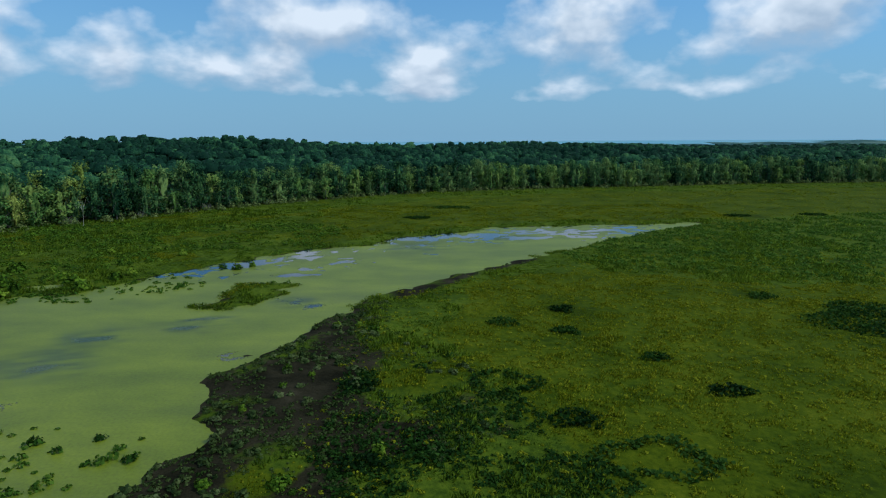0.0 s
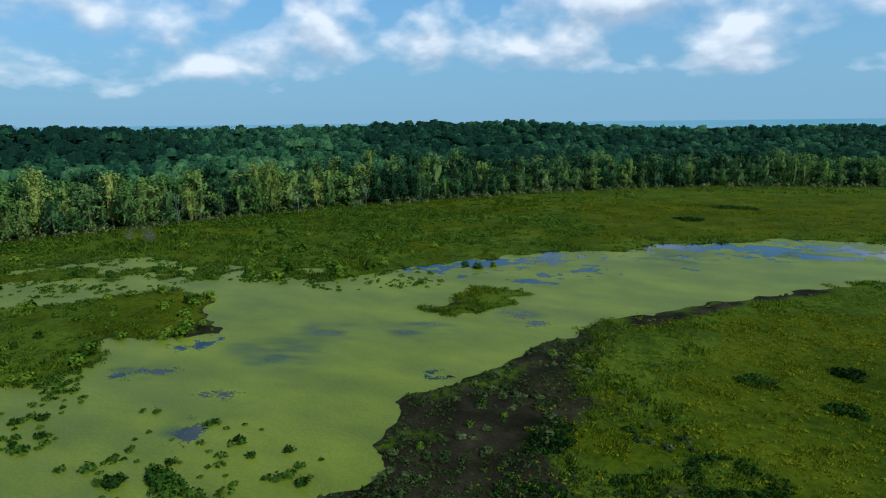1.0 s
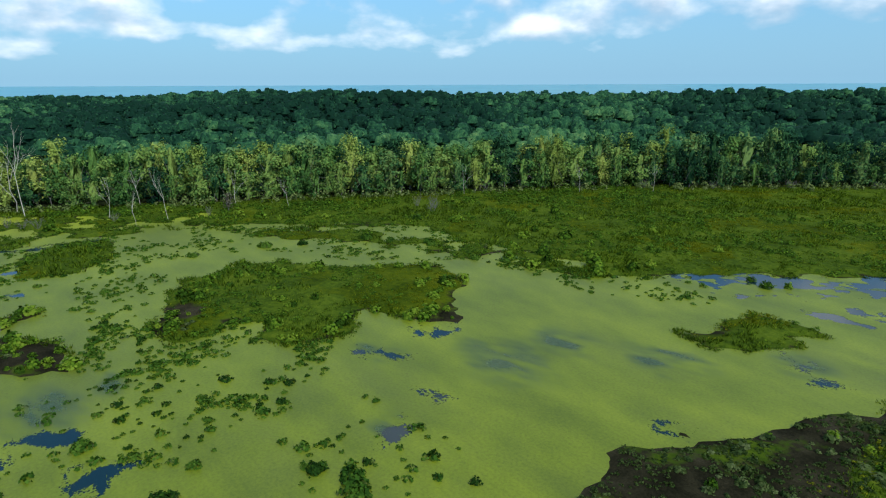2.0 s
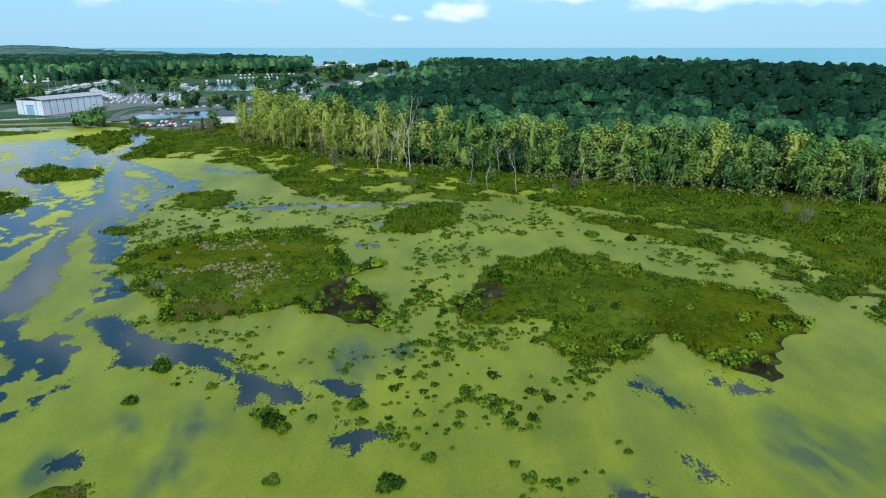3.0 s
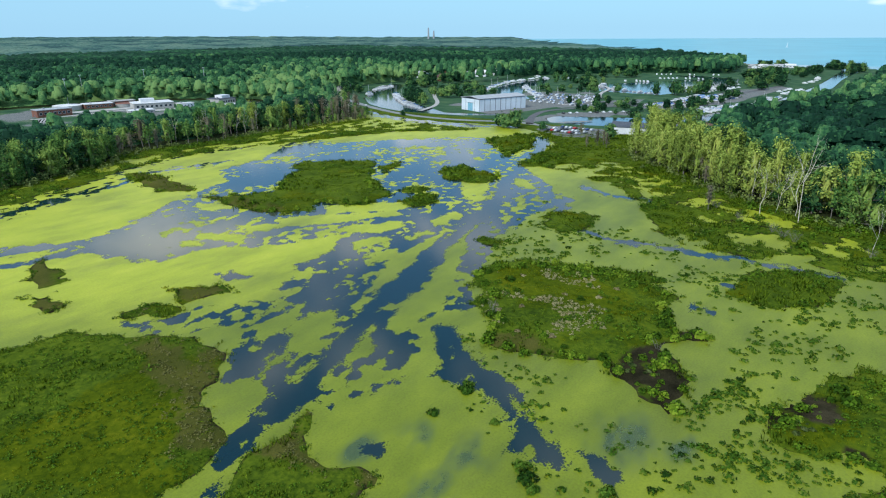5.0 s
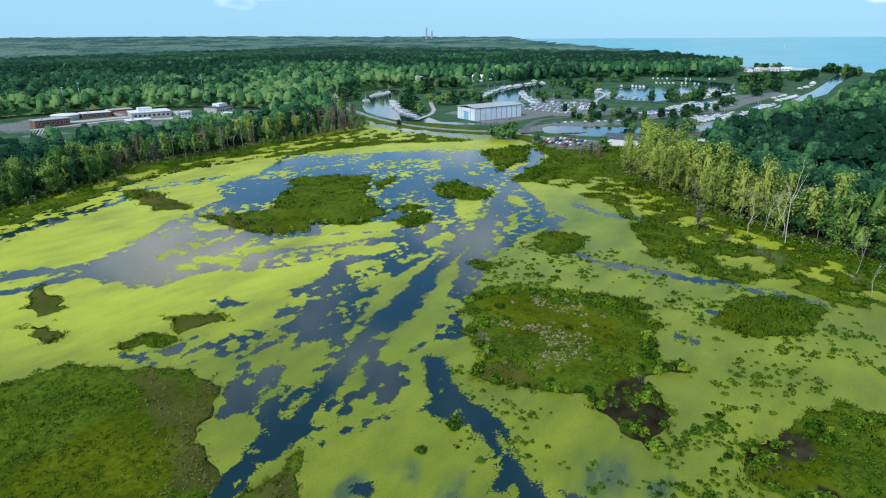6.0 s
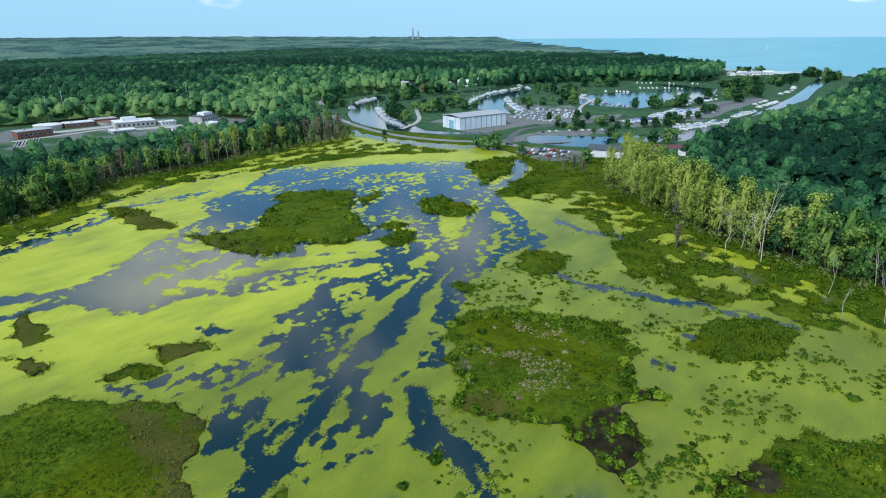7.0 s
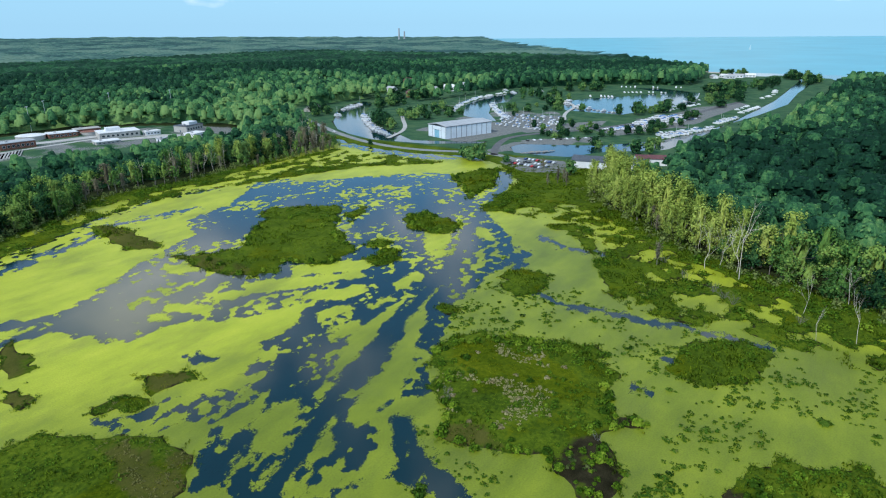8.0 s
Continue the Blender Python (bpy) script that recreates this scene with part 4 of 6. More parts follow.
        F.append((np.array(q)[None] + (np.arange(len(own)) * per)[:, None, None]).reshape(-1, 3) + nv)
        A.append(np.repeat(tone[own] + 0.12 * g.rand(len(own)) - 0.06, per))
        nv += len(own) * per
        C.append(np.c_[c, span * scale[:, None]])
        O.append(own)
    me = fast_mesh("tree_tops", np.concatenate(V), np.concatenate(F), M["canopy"], True, [("tone", np.concatenate(A))], np.concatenate(NO))
    tagged(new("tree_tops", me), "rounded green crowns of the woodland trees", "tree tops", kind="stuff")
    C, O = np.concatenate(C), np.concatenate(O)
    o = far[O]
    t = np.repeat(np.arange(len(O)), np.where(o < 420, 9, np.where(o < 620, 6, np.where(o < 1000, 3, 3))))
    d = g.randn(len(t), 3)
    d[:, 2] = np.where(edge[O][t], d[:, 2], np.abs(d[:, 2]) - 0.3)
    d /= np.linalg.norm(d, axis=1)[:, None]
    P = C[t, :3] + d * C[t, 3:] * (0.88 + 0.3 * g.rand(len(t), 1))
    o = o[t]
    out = d + 0.6 * (C[t, :3] - np.stack([cx, cy, top - deep], 1)[O][t]) / 6 + (0, 0, 0.4)
    V, F, nor = cards(P, out, (0.8 + 0.8 * g.rand(len(t))) * np.where(o < 420, 1.1, np.where(o < 620, 1.4, np.where(o < 1000, 2.0, 2.8))), g, 0.5)
    t = O[t]
    me = fast_mesh("woods_leaves", V, F, M["canopy"], False, [("tone", np.repeat(tone[t] + 0.3 * g.rand(len(t)) - 0.12, 4))], nor)
    tagged(new("woods_leaves", me), "leafy sprays over the woodland tree tops", "foliage", kind="stuff")


def build_far_canopy():
    gx = lines((-5200, -1750, 40), (-1750, 900, 60), (900, 5200, 100))
    gy = lines((-5200, -1700, 40), (-1700, 1400, 60), (1400, 5200, 120))
    X, Y = np.meshgrid(gx, gy)
    x, y = X.ravel(), Y.ravel()
    q = quads(len(gx), len(gy))
    v = woods_value(x, y)
    c = np.stack([x, y], 1)[q].mean(1)
    near = (c[:, 0] > -1620) & (c[:, 0] < 780) & (c[:, 1] > -1580) & (c[:, 1] < 1280)
    q = q[(v[q] > 5).all(1) & ~near]
    z = 15 + 6 * fbm(x, y, 70, 51, 3) + hill(x, y) + 14 * step(1500, 4500, -y + 0.2 * x)
    z = np.where((x > -1730) & (x < 880) & (y > -1680) & (y < 1380), 1.0, z)  # tucked under the nearer canopy
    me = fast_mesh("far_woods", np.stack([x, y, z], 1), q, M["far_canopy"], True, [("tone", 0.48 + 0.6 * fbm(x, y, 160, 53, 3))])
    tagged(new("far_woods", me), "hazy blue-green woodland stretching to the horizon", "woodland", kind="stuff")


def cards(P, out, size, rs, wild=0.6, flat=0.35):
    """Small bent leaf sprays at P that face roughly out."""
    n = len(P)
    d = out + wild * rs.randn(n, 3)
    d /= np.linalg.norm(d, axis=1)[:, None] + 1e-9
    a = np.cross(d, rs.randn(n, 3))
    a /= np.linalg.norm(a, axis=1)[:, None] + 1e-9
    b = np.cross(d, a)
    s = np.asarray(size).reshape(-1, 1)
    k = 0.7 + 0.6 * rs.rand(n, 4)
    V = np.stack([P + a * s * k[:, :1] * 0.5, P + b * s * k[:, 1:2] * 0.42 + d * s * flat * 0.4, P - a * s * k[:, 2:3] * 0.5, P - b * s * k[:, 3:] * 0.42 + d * s * flat * 0.4], 1)
    return V.reshape(-1, 3), np.arange(4 * n).reshape(-1, 4), np.repeat(out / (np.linalg.norm(out, axis=1)[:, None] + 1e-9) * 0.6 + d * 0.55, 4, 0)


def tube(V, F, p, q, r0, r1, sides=6):
    p, q = np.array(p, float), np.array(q, float)
    d = (q - p) / (np.linalg.norm(q - p) + 1e-9)
    a = np.cross(d, (0.3, 0.9, 0.2))
    a /= np.linalg.norm(a)
    b = np.cross(d, a)
    n = len(V)
    for c, r in ((p, r0), (q, r1)):
        for i in range(sides):
            t = 2 * math.pi * i / sides
            V.append(c + r * (a * math.cos(t) + b * math.sin(t)))
    for i in range(sides):
        j = (i + 1) % sides
        F.append((n + i, n + j, n + sides + j, n + sides + i))


def limbs(V, F, rs, p, d, length, r, depth, spread=0.6, lift=0.25, sides=5):
    """A limb that bends once and forks; returns its tips."""
    d = np.array(d, float)
    d /= np.linalg.norm(d)
    mid = p + d * length * 0.5 + rs.randn(3) * length * 0.03
    end = mid + (d + rs.randn(3) * 0.12 + np.array((0, 0, lift * 0.3))) * length * 0.5
    tube(V, F, p, mid, r, r * 0.8, sides)
    tube(V, F, mid, end, r * 0.8, r * 0.55, sides)
    if depth == 0:
        return [end]
    tips = []
    for k in range(3 if depth > 1 else 2):
        nd = d + rs.randn(3) * spread + np.array((0, 0, lift))
        start = end if k == 0 else mid + (end - mid) * rs.rand()
        tips += limbs(V, F, rs, start, nd, length * (0.55 + 0.2 * rs.rand()), r * 0.52, depth - 1, spread, lift, max(3, sides - 1))
    return tips


def tree_parts(seed, height, width, ncards, size, low=0.12, heart_size=0.2):
    """A trunk with limbs, and a ragged crown of leaf sprays with gaps between them."""
    rs = np.random.RandomState(seed)
    V, F = [], []
    top = np.array((rs.randn() * 0.4, rs.randn() * 0.4, height * 0.55))
    tube(V, F, (0, 0, -0.4), top * 0.5, 0.024 * height * 0.9, 0.018 * height * 0.8, 8)
    tube(V, F, top * 0.5, top, 0.018 * height * 0.8, 0.011 * height * 0.8, 7)
    def reach(f):
        """The crown's half width at a share of its height: full below, rounded at the top."""
        return width * 0.5 * (0.66 + 0.34 * step(0.0, 0.42, f)) * np.sqrt(np.clip(1 - np.clip((f - 0.42) / 0.6, 0, 1) ** 2.3, 0.02, 1))

    for i in range(12):
        t, f = 2.4 * i + rs.rand() * 0.7, low + (0.8 - low) * (i + rs.rand()) / 12
        tube(V, F, top * (0.4 + 0.55 * rs.rand()), (math.cos(t) * reach(f) * 0.85, math.sin(t) * reach(f) * 0.85, height * f), 0.007 * height, 0.002 * height, 4)
    trunk = (np.array(V), np.array(F))
    # a ragged heart of the crown, furrowed from top to bottom
    rings, sides = 7, 11
    f = np.linspace(low + 0.03, 0.93, rings)[:, None]
    az = np.arange(sides)[None] * 2 * math.pi / sides + 0.25 * rs.rand(rings, sides)
    r = reach(f) * (heart_size + 0.3 * rs.rand(rings, sides)) * (0.85 + 0.25 * np.sin(4 * az + seed))
    heart = np.stack([r * np.cos(az), r * np.sin(az), height * (f + 0.03 * rs.randn(rings, sides))], -1).reshape(-1, 3)
    q = [(a * sides + b, a * sides + (b + 1) % sides, (a + 1) * sides + (b + 1) % sides, (a + 1) * sides + b) for a in range(rings - 1) for b in range(sides)]
    k = (rings - 1) * sides
    q += [(k + b, k + b + 1, k + (b + 2) % sides, len(heart)) for b in range(0, sides - 1, 2)]
    heart = np.concatenate([heart, [(0, 0, height * 0.96)]])
    # leaf sprays in uneven drifts over it
    m = 26
    t, f = rs.rand(m) * 2 * math.pi, low + (0.97 - low) * rs.rand(m) ** 0.85
    c = np.stack([np.cos(t) * reach(f) * (0.6 + 0.4 * rs.rand(m)), np.sin(t) * reach(f) * (0.6 + 0.4 * rs.rand(m)), height * f], 1)
    own = rs.randint(0, m, ncards)
    P = c[own] + rs.randn(ncards, 3) * np.array((width * 0.105, width * 0.105, height * 0.05)) * (0.6 + 0.7 * rs.rand(m))[own][:, None]
    out = P - (0, 0, height * 0.42)
    out = out / np.array((width * 0.5, width * 0.5, height * 0.5)) + 0.75 * (P - c[own]) / np.array((width * 0.105, width * 0.105, height * 0.05))
    cv, cf, cn = cards(P, out + (0, 0, 0.75), size * (0.5 + 0.9 * rs.rand(ncards)), rs, 0.9)
    hn = heart / np.array((width * 0.5, width * 0.5, height)) + (0, 0, -0.1) + 0.35 * rs.randn(len(heart), 3)
    return trunk, (np.concatenate([cv, heart]), np.concatenate([cf, np.array(q) + len(cv)]), np.concatenate([cn, hn]))


def make_tree(name, seed, height, width, ncards, size, leaf, label, low=0.3, heart_size=0.2):
    t, c = tree_parts(seed, height, width, ncards, size, low, heart_size)
    e = thing(name, pose(0, 0, 0), label, "tree")
    for nm, (v, f, *nor), mat in (("trunk", t, M["bark"]), ("crown", c, leaf)):
        ob = new(nm, fast_mesh(nm, v, f, mat, normals=nor[0] if nor else None))
        ob.parent = e
    return e


def make_snag(seed, height, label):
    rs = np.random.RandomState(seed)
    V, F = [], []
    p = np.array((0, 0, -0.3))
    limbs(V, F, rs, p, (rs.randn() * 0.05, rs.randn() * 0.05, 1), height * 0.6, 0.0078 * height, 3, 0.5, 0.5, 6)
    e = thing("dead_tree", pose(0, 0, 0), label, "dead tree")
    ob = new("trunk", fast_mesh("trunk", np.array(V), np.array(F), M["dead"]))
    ob.parent = e
    return e


def drop(ob):
    """Take a pattern away once its copies stand."""
    for o in (*ob.children_recursive, ob):
        bpy.data.objects.remove(o)


def gz(x, y):
    """Height of the ground sheet at a place."""
    gx, gy, z = GROUND
    i, j = int(np.searchsorted(gx, x)) - 1, int(np.searchsorted(gy, y)) - 1
    u, v = (x - gx[i]) / (gx[i + 1] - gx[i]), (y - gy[j]) / (gy[j + 1] - gy[j])
    return float((z[j, i] * (1 - u) + z[j, i + 1] * u) * (1 - v) + (z[j + 1, i] * (1 - u) + z[j + 1, i + 1] * u) * v)


def scaled(x, y, z, rz, s, sz=None):
    return pose(x, y, z, 0, 0, rz) @ Matrix.Diagonal((s, s, sz or s, 1))


build_canopy()
build_far_canopy()
kinds = {
    "dark": [make_tree("oak_tree", 11 + i, 20.5, 12, 900, 1.05, M["leaf_dark"], "tall dark green broadleaf tree at the wood's edge", 0.06) for i in range(3)],
    "mid": [make_tree("maple_tree", 31 + i, 18.5, 11.5, 900, 0.98, M["leaf_mid"], "fresh green broadleaf tree at the wood's edge", 0.05) for i in range(3)],
    "yellow": [make_tree("poplar_tree", 51 + i, 20.5, 10, 1250, 0.75, M["leaf_yellow"], "yellow-green poplar in a row by the marsh", 0.05) for i in range(3)],
    "park": [make_tree("park_tree", 61 + i, 10, 9.5, 220, 1.3, M["leaf_dark"], "round green tree standing by the marina", 0.14, 0.55) for i in range(3)],
    "rust": [make_tree("browning_tree", 71, 13, 6, 230, 0.7, M["leaf_rust"], "half-bare browning tree on the marsh edge", 0.25)],
    "thin": [make_tree("thin_tree", 81 + i, 13, 5, 170, 1.0, M["leaf_mid"], "thin sparsely leaved young tree by the marsh", 0.35) for i in range(2)],
    "snag": [make_snag(91 + i, 17, "bleached bare dead tree standing at the marsh edge") for i in range(3)],
}
rs = random.Random(3)


def plant(kind, x, y, s=1.0, group="wood edge trees"):
    ob = copy_thing(rs.choice(kinds[kind]), scaled(x, y, gz(x, y) - 0.1, rs.uniform(0, 360), s * rs.uniform(0.82, 1.15), s * rs.uniform(0.74, 1.2)))
    return tagged(ob, group=group)


for row, (depth, gap) in enumerate(((2, 7.5), (9, 8.5), (17, 9.5))):
    for x, y, rz in along(NORTH_EDGE[2:-1], gap):
        nx, ny = -math.sin(radians(rz)), math.cos(radians(rz))
        x, y = x + nx * depth + rs.uniform(-2.5, 2.5), y + ny * depth + rs.uniform(-2.5, 2.5)
        if x < -283:
            kind = "yellow" if row < 2 or x < -330 else "dark"
        elif x < -40:
            kind = rs.choice(["dark", "dark", "dark", "mid"] if x > -165 else ["mid", "mid", "dark", "mid", "mid", "yellow", "thin" if row == 0 else "dark"])
        else:
            kind = rs.choice(["dark", "dark", "dark", "mid"])
        plant(kind, x, y, (rs.uniform(0.6, 0.95) if row == 0 else 1.0) * (1.1 if kind == "yellow" else 1.0) * (0.87 if x > -120 else 1.0))
for row, (depth, gap) in enumerate(((3, 8.0), (11, 10), (20, 12))):
    for x, y, rz in along(SOUTH_EDGE[1:], gap):
        nx, ny = -math.sin(radians(rz)), math.cos(radians(rz))
        x, y = x + nx * depth + rs.uniform(-2.5, 2.5), y + ny * depth + rs.uniform(-2.5, 2.5)
        if -290 < x < -185 and row < 2:
            kind = rs.choice(["rust", "rust", "thin", "snag", "rust", "thin"])
        elif x < -340:
            kind = rs.choice(["thin", "snag", "thin", "rust"])
        else:
            kind = rs.choice(["dark", "mid", "mid", "yellow", "yellow"] if x < -280 else ["dark", "mid", "mid", "mid"])
        plant(kind, x, y, (0.75 if row == 0 else 0.9) * (1.4 if kind in ("rust", "thin") else 1.0), "south wood edge trees")
for x, y, s in ((-258, 38, 1.15), (-264, 24, 0.95), (-267, 29, 0.8), (-265, 36, 1.0), (-278, 28, 0.75), (-281, 18, 0.7), (-221, 78, 0.75), (-230, 105, 0.6), (-217, 67, 0.5),
                (-215, 120, 0.55), (-251, 75, 0.8), (-237, 62, 0.7), (-218, 200, 0.6), (-196, 190, 0.55), (-170, 232, 0.6), (-150, 255, 0.5)):
    plant("snag", x, y, s, "dead trees by the marsh")
for x, y in ((-301, -6), (-312, -11), (-224, 100), (-404, -112), (-362, -90), (-369, -86), (-366, -79), (-374, -84), (-258, 6)):
    plant("rust", x, y, 0.7, "browning trees")
for k, (gap, s) in enumerate(((7, 0.5), (9, 0.62))):
    # young trees and brush in front of the south wood
    for x, y, rz in along([(-300, -292), (-345, -296), (-384, -288), (-400, -300), (-415, -318)], gap):
        plant(rs.choice(["thin", "thin", "rust"]), x + rs.uniform(-3, 3), y - 4 * k + rs.uniform(-2, 2), s, "thin trees by the causeway")
for x, y, s in ((-508, -345, 0.62), (-497, -322, 0.62), (-513, -335, 0.7), (-503, -332, 0.66), (-520, -350, 0.6), (-490, -312, 0.5), (-579, -367, 0.42), (-573, -349, 0.45), (-568, -356, 0.4), (-619, -346, 0.5), (-626, -352, 0.55),
                (-640, -350, 0.5), (-600, -330, 0.4), (-685, -284, 0.4), (-675, -271, 0.3), (-681, -260, 0.3), (-736, -251, 0.55), (-742, -244, 0.5), (-729, -208, 0.45), (-702, -155, 0.5), (-713, -136, 0.6), (-720, -142, 0.62),
                (-750, -121, 0.65), (-744, -114, 0.6), (-721, -78, 0.5), (-715, -84, 0.45), (-561, -183, 0.3), (-569, -196, 0.35), (-608, -174, 0.35), (-570, -147, 0.35), (-576, -106, 0.45), (-587, -88, 0.4), (-581, -97, 0.45),
                (-547, -70, 0.35), (-488, -72, 0.55), (-494, -63, 0.6), (-503, -107, 0.35), (-509, -112, 0.4), (-545, -158, 0.3), (-540, -150, 0.3), (-533, -165, 0.3), (-600, -180, 0.35), (-590, -165, 0.3), (-850, -345, 0.45),
                (-414, -276, 0.25), (-412, -180, 0.5), (-406, -172, 0.6), (-409, -166, 0.55), (-408, -143, 0.3), (-395, -88, 0.4), (-478, -245, 0.15), (-880, -118, 0.5), (-870, -112, 0.45), (-820, -262, 0.4), (-545, -470, 0.5), (-556, -462, 0.5), (-530, -450, 0.45)):
    plant("park", x, y, s * 2.25, "marina trees")
for cx, cy, rx, ry, n, s in ((-1040, -100, 55, 28, 26, 0.85), (-1350, -30, 60, 22, 16, 0.8), (-1420, -150, 70, 26, 14, 0.6), (-1260, 0, 40, 10, 8, 0.8), (-735, -455, 40, 40, 10, 0.8)):
    for i in range(n):
        a, r = rs.uniform(0, 6.28), math.sqrt(rs.random())
        plant("park", cx + rx * r * math.cos(a), cy + ry * r * math.sin(a), s * 1.7, "groves by the lake shore")
# more trees over the marina's lawns and lots
for cx, cy, rx, ry, n, lo, hi in ((-600, -330, 55, 25, 12, 0.35, 0.6), (-700, -255, 70, 30, 16, 0.25, 0.5), (-560, -150, 40, 40, 12, 0.2, 0.4), (-650, -85, 70, 14, 12, 0.25, 0.5), (-900, -80, 90, 22, 18, 0.35, 0.7), (-760, -120, 60, 20, 10, 0.3, 0.6),
                                  (-560, -440, 40, 30, 14, 0.35, 0.6), (-640, -440, 40, 25, 12, 0.4, 0.7), (-820, -300, 50, 25, 12, 0.35, 0.6), (-960, -290, 40, 30, 12, 0.4, 0.7), (-500, -130, 25, 18, 8, 0.15, 0.3), (-1150, -60, 90, 18, 16, 0.4, 0.7)):
    for i in range(n):
        a, r = rs.uniform(0, 6.28), math.sqrt(rs.random())
        x, y = cx + rx * r * math.cos(a), cy + ry * r * math.sin(a)
        if float(land_value(np.array([x]), np.array([y]))[0]) > 3:
            plant("park", x, y, rs.uniform(lo, hi) * 2.1, "marina trees")
for ks in kinds.values():
    for ob in ks:
        drop(ob)


# ---- marsh plants ----
def blades(P, n, r, h, w, rs, lean=0.45):
    """n pointed blades round each place of P, as triangles. r, h, w: the clump's radius, the blades' height and width, a value a place."""
    m = len(P)
    a = rs.rand(m, n) * 2 * math.pi
    q = np.sqrt(rs.rand(m, n)) * r[:, None]
    base = P[:, None, :] + np.stack([q * np.cos(a), q * np.sin(a), np.zeros((m, n))], -1)
    t = rs.rand(m, n) * 2 * math.pi
    side = np.stack([np.cos(t), np.sin(t), np.zeros((m, n))], -1) * (w[:, None, None] * (0.6 + 0.8 * rs.rand(m, n, 1)) / 2)
    up = np.stack([np.cos(a) * lean * (0.3 + rs.rand(m, n)), np.sin(a) * lean * (0.3 + rs.rand(m, n)), np.ones((m, n))], -1) * (h[:, None, None] * (0.55 + 0.7 * rs.rand(m, n, 1)))
    V = np.stack([base - side, base + side, base + up], 2).reshape(-1, 3)
    nor = np.repeat((up / np.linalg.norm(up, axis=2)[..., None] + (0, 0, 0.6)).reshape(-1, 3), 3, 0)
    return V, np.arange(len(V)).reshape(-1, 3), nor


def scatter_grass():
    r = np.random.RandomState(12)
    n = 150000
    x, y = np.concatenate([r.uniform(-330, 130, n), r.uniform(-110, 110, 60000), r.uniform(-400, -90, 26000), r.uniform(-150, 430, 26000), r.uniform(-425, -300, 9000)]), np.concatenate([r.uniform(-110, 330, n), r.uniform(40, 200, 60000), r.uniform(-310, -90, 26000), r.uniform(190, 480, 26000), r.uniform(-140, -15, 9000)])
    mix = r.permutation(len(x))
    x, y = x[mix], y[mix]
    z = ground_height(x, y)
    mud = zone(MUD, x, y, 2.5)
    k = (z > -0.2) & (x < 430) & (fbm(x, y, 3.2, 65, 2) > -0.35 * r.rand(len(x)) - 0.1) & (mud < 0.5 + 0.5 * r.rand(len(x)) ** 3) & (zone(SCRAPE, x, y, 5) * (0.5 + 0.7 * fbm(x, y, 7, 16, 3)) < 0.35 + 0.3 * r.rand(len(x))) & (woods_value(x, y) < 4) & (stroke(ROAD, x, y) > 7)
    x, y, z = x[k], y[k], np.maximum(z[k], 0.05) - 0.05
    sedge = sedge_value(x, y)
    tall = fbm(x, y, 20, 62, 3)
    for name, pick, label in (("sedge", sedge > 0.5, "low yellow-green sedge covering the marsh"), ("rushes", sedge <= 0.5, "dense green rushes covering the marsh")):
        m = np.flatnonzero(pick)[:72000 if name == "sedge" else 60000]
        far = np.clip(np.hypot(x[m], y[m] - 50) / 170, 0.8, 2.2)
        h = np.clip((0.62 if name == "rushes" else 0.4) + (0.5 if name == "rushes" else 0.15) * tall[m] + (0.45 if name == "rushes" else 0.2) * fbm(x[m], y[m], 5.5, 66, 2), 0.25, 2.0)
        V, F, nor = blades(np.stack([x[m], y[m], z[m]], 1), 6, (0.45 + 0.5 * r.rand(len(m))) * far, h * (0.7 if name == "sedge" else 0.85), (0.17 + 0.14 * r.rand(len(m))) * far, r, 0.6)
        tagged(new(name, fast_mesh(name, V, F, M["sedge" if name == "sedge" else "rush"], normals=nor)), label, "marsh plants", kind="stuff")


scatter_grass()


def clump(name, seed, r, h, n, w, mat, label, category, leafy=0):
    g = np.random.RandomState(seed)
    if leafy:
        d = g.randn(leafy, 3)
        d[:, 2] = np.abs(d[:, 2])
        d /= np.linalg.norm(d, axis=1)[:, None]
        lump = 0.84 + 0.16 * np.sin(3 * np.arctan2(d[:, 1], d[:, 0]) + seed)[:, None]
        V, F, nor = cards(d * np.array((r, r, h)) * lump * (0.6 + 0.45 * g.rand(leafy, 1)) + (0, 0, 0.05), d + (0, 0, 0.4), w * (0.7 + 0.6 * g.rand(leafy)), g, 0.7)
    else:
        V, F, nor = blades(np.zeros((1, 3)), n, np.array([r]), np.array([h]), np.array([w]), g, 0.5)
    return tagged(new(name, fast_mesh(name, V, F, mat, normals=nor)), label, category)


tussock = [clump("tussock", 100 + i, 0.68, 0.5, 0, 0.25, M["tuft"], "small dark green tussock standing in the duckweed", "tussock", 80) for i in range(3)]
rush_clump = [clump("rush_clump", 110 + i, 1.5, 1.1, 0, 0.36, M["tuft"], "bushy green rush clump standing in the duckweed", "rushes", 260) for i in range(3)]
shrub = [clump("shrub", 120 + i, 1.6, 1.7, 0, 0.62, M["scrub"], "low dark green shrub on the marsh", "shrub", 150) for i in range(3)]
lily = [clump("leafy_plant", 130 + i, 0.85, 0.6, 0, 0.5, M["pale"], "pale-leaved marsh plant growing on bare mud", "plant", 46) for i in range(3)]


def grey_bush(seed):
    g = np.random.RandomState(seed)
    V, F = [], []
    for i in range(7):
        a = 2 * math.pi * i / 7 + g.rand()
        limbs(V, F, g, np.array((0.2 * math.cos(a), 0.2 * math.sin(a), -0.1)), (math.cos(a) * 0.6, math.sin(a) * 0.6, 1), 1.7, 0.05, 2, 0.7, 0.3, 3)
    return tagged(new("bare_bush", fast_mesh("bare_bush", np.array(V), np.array(F), M["twig"])), "bare grey twiggy bush on the marsh", "bush")


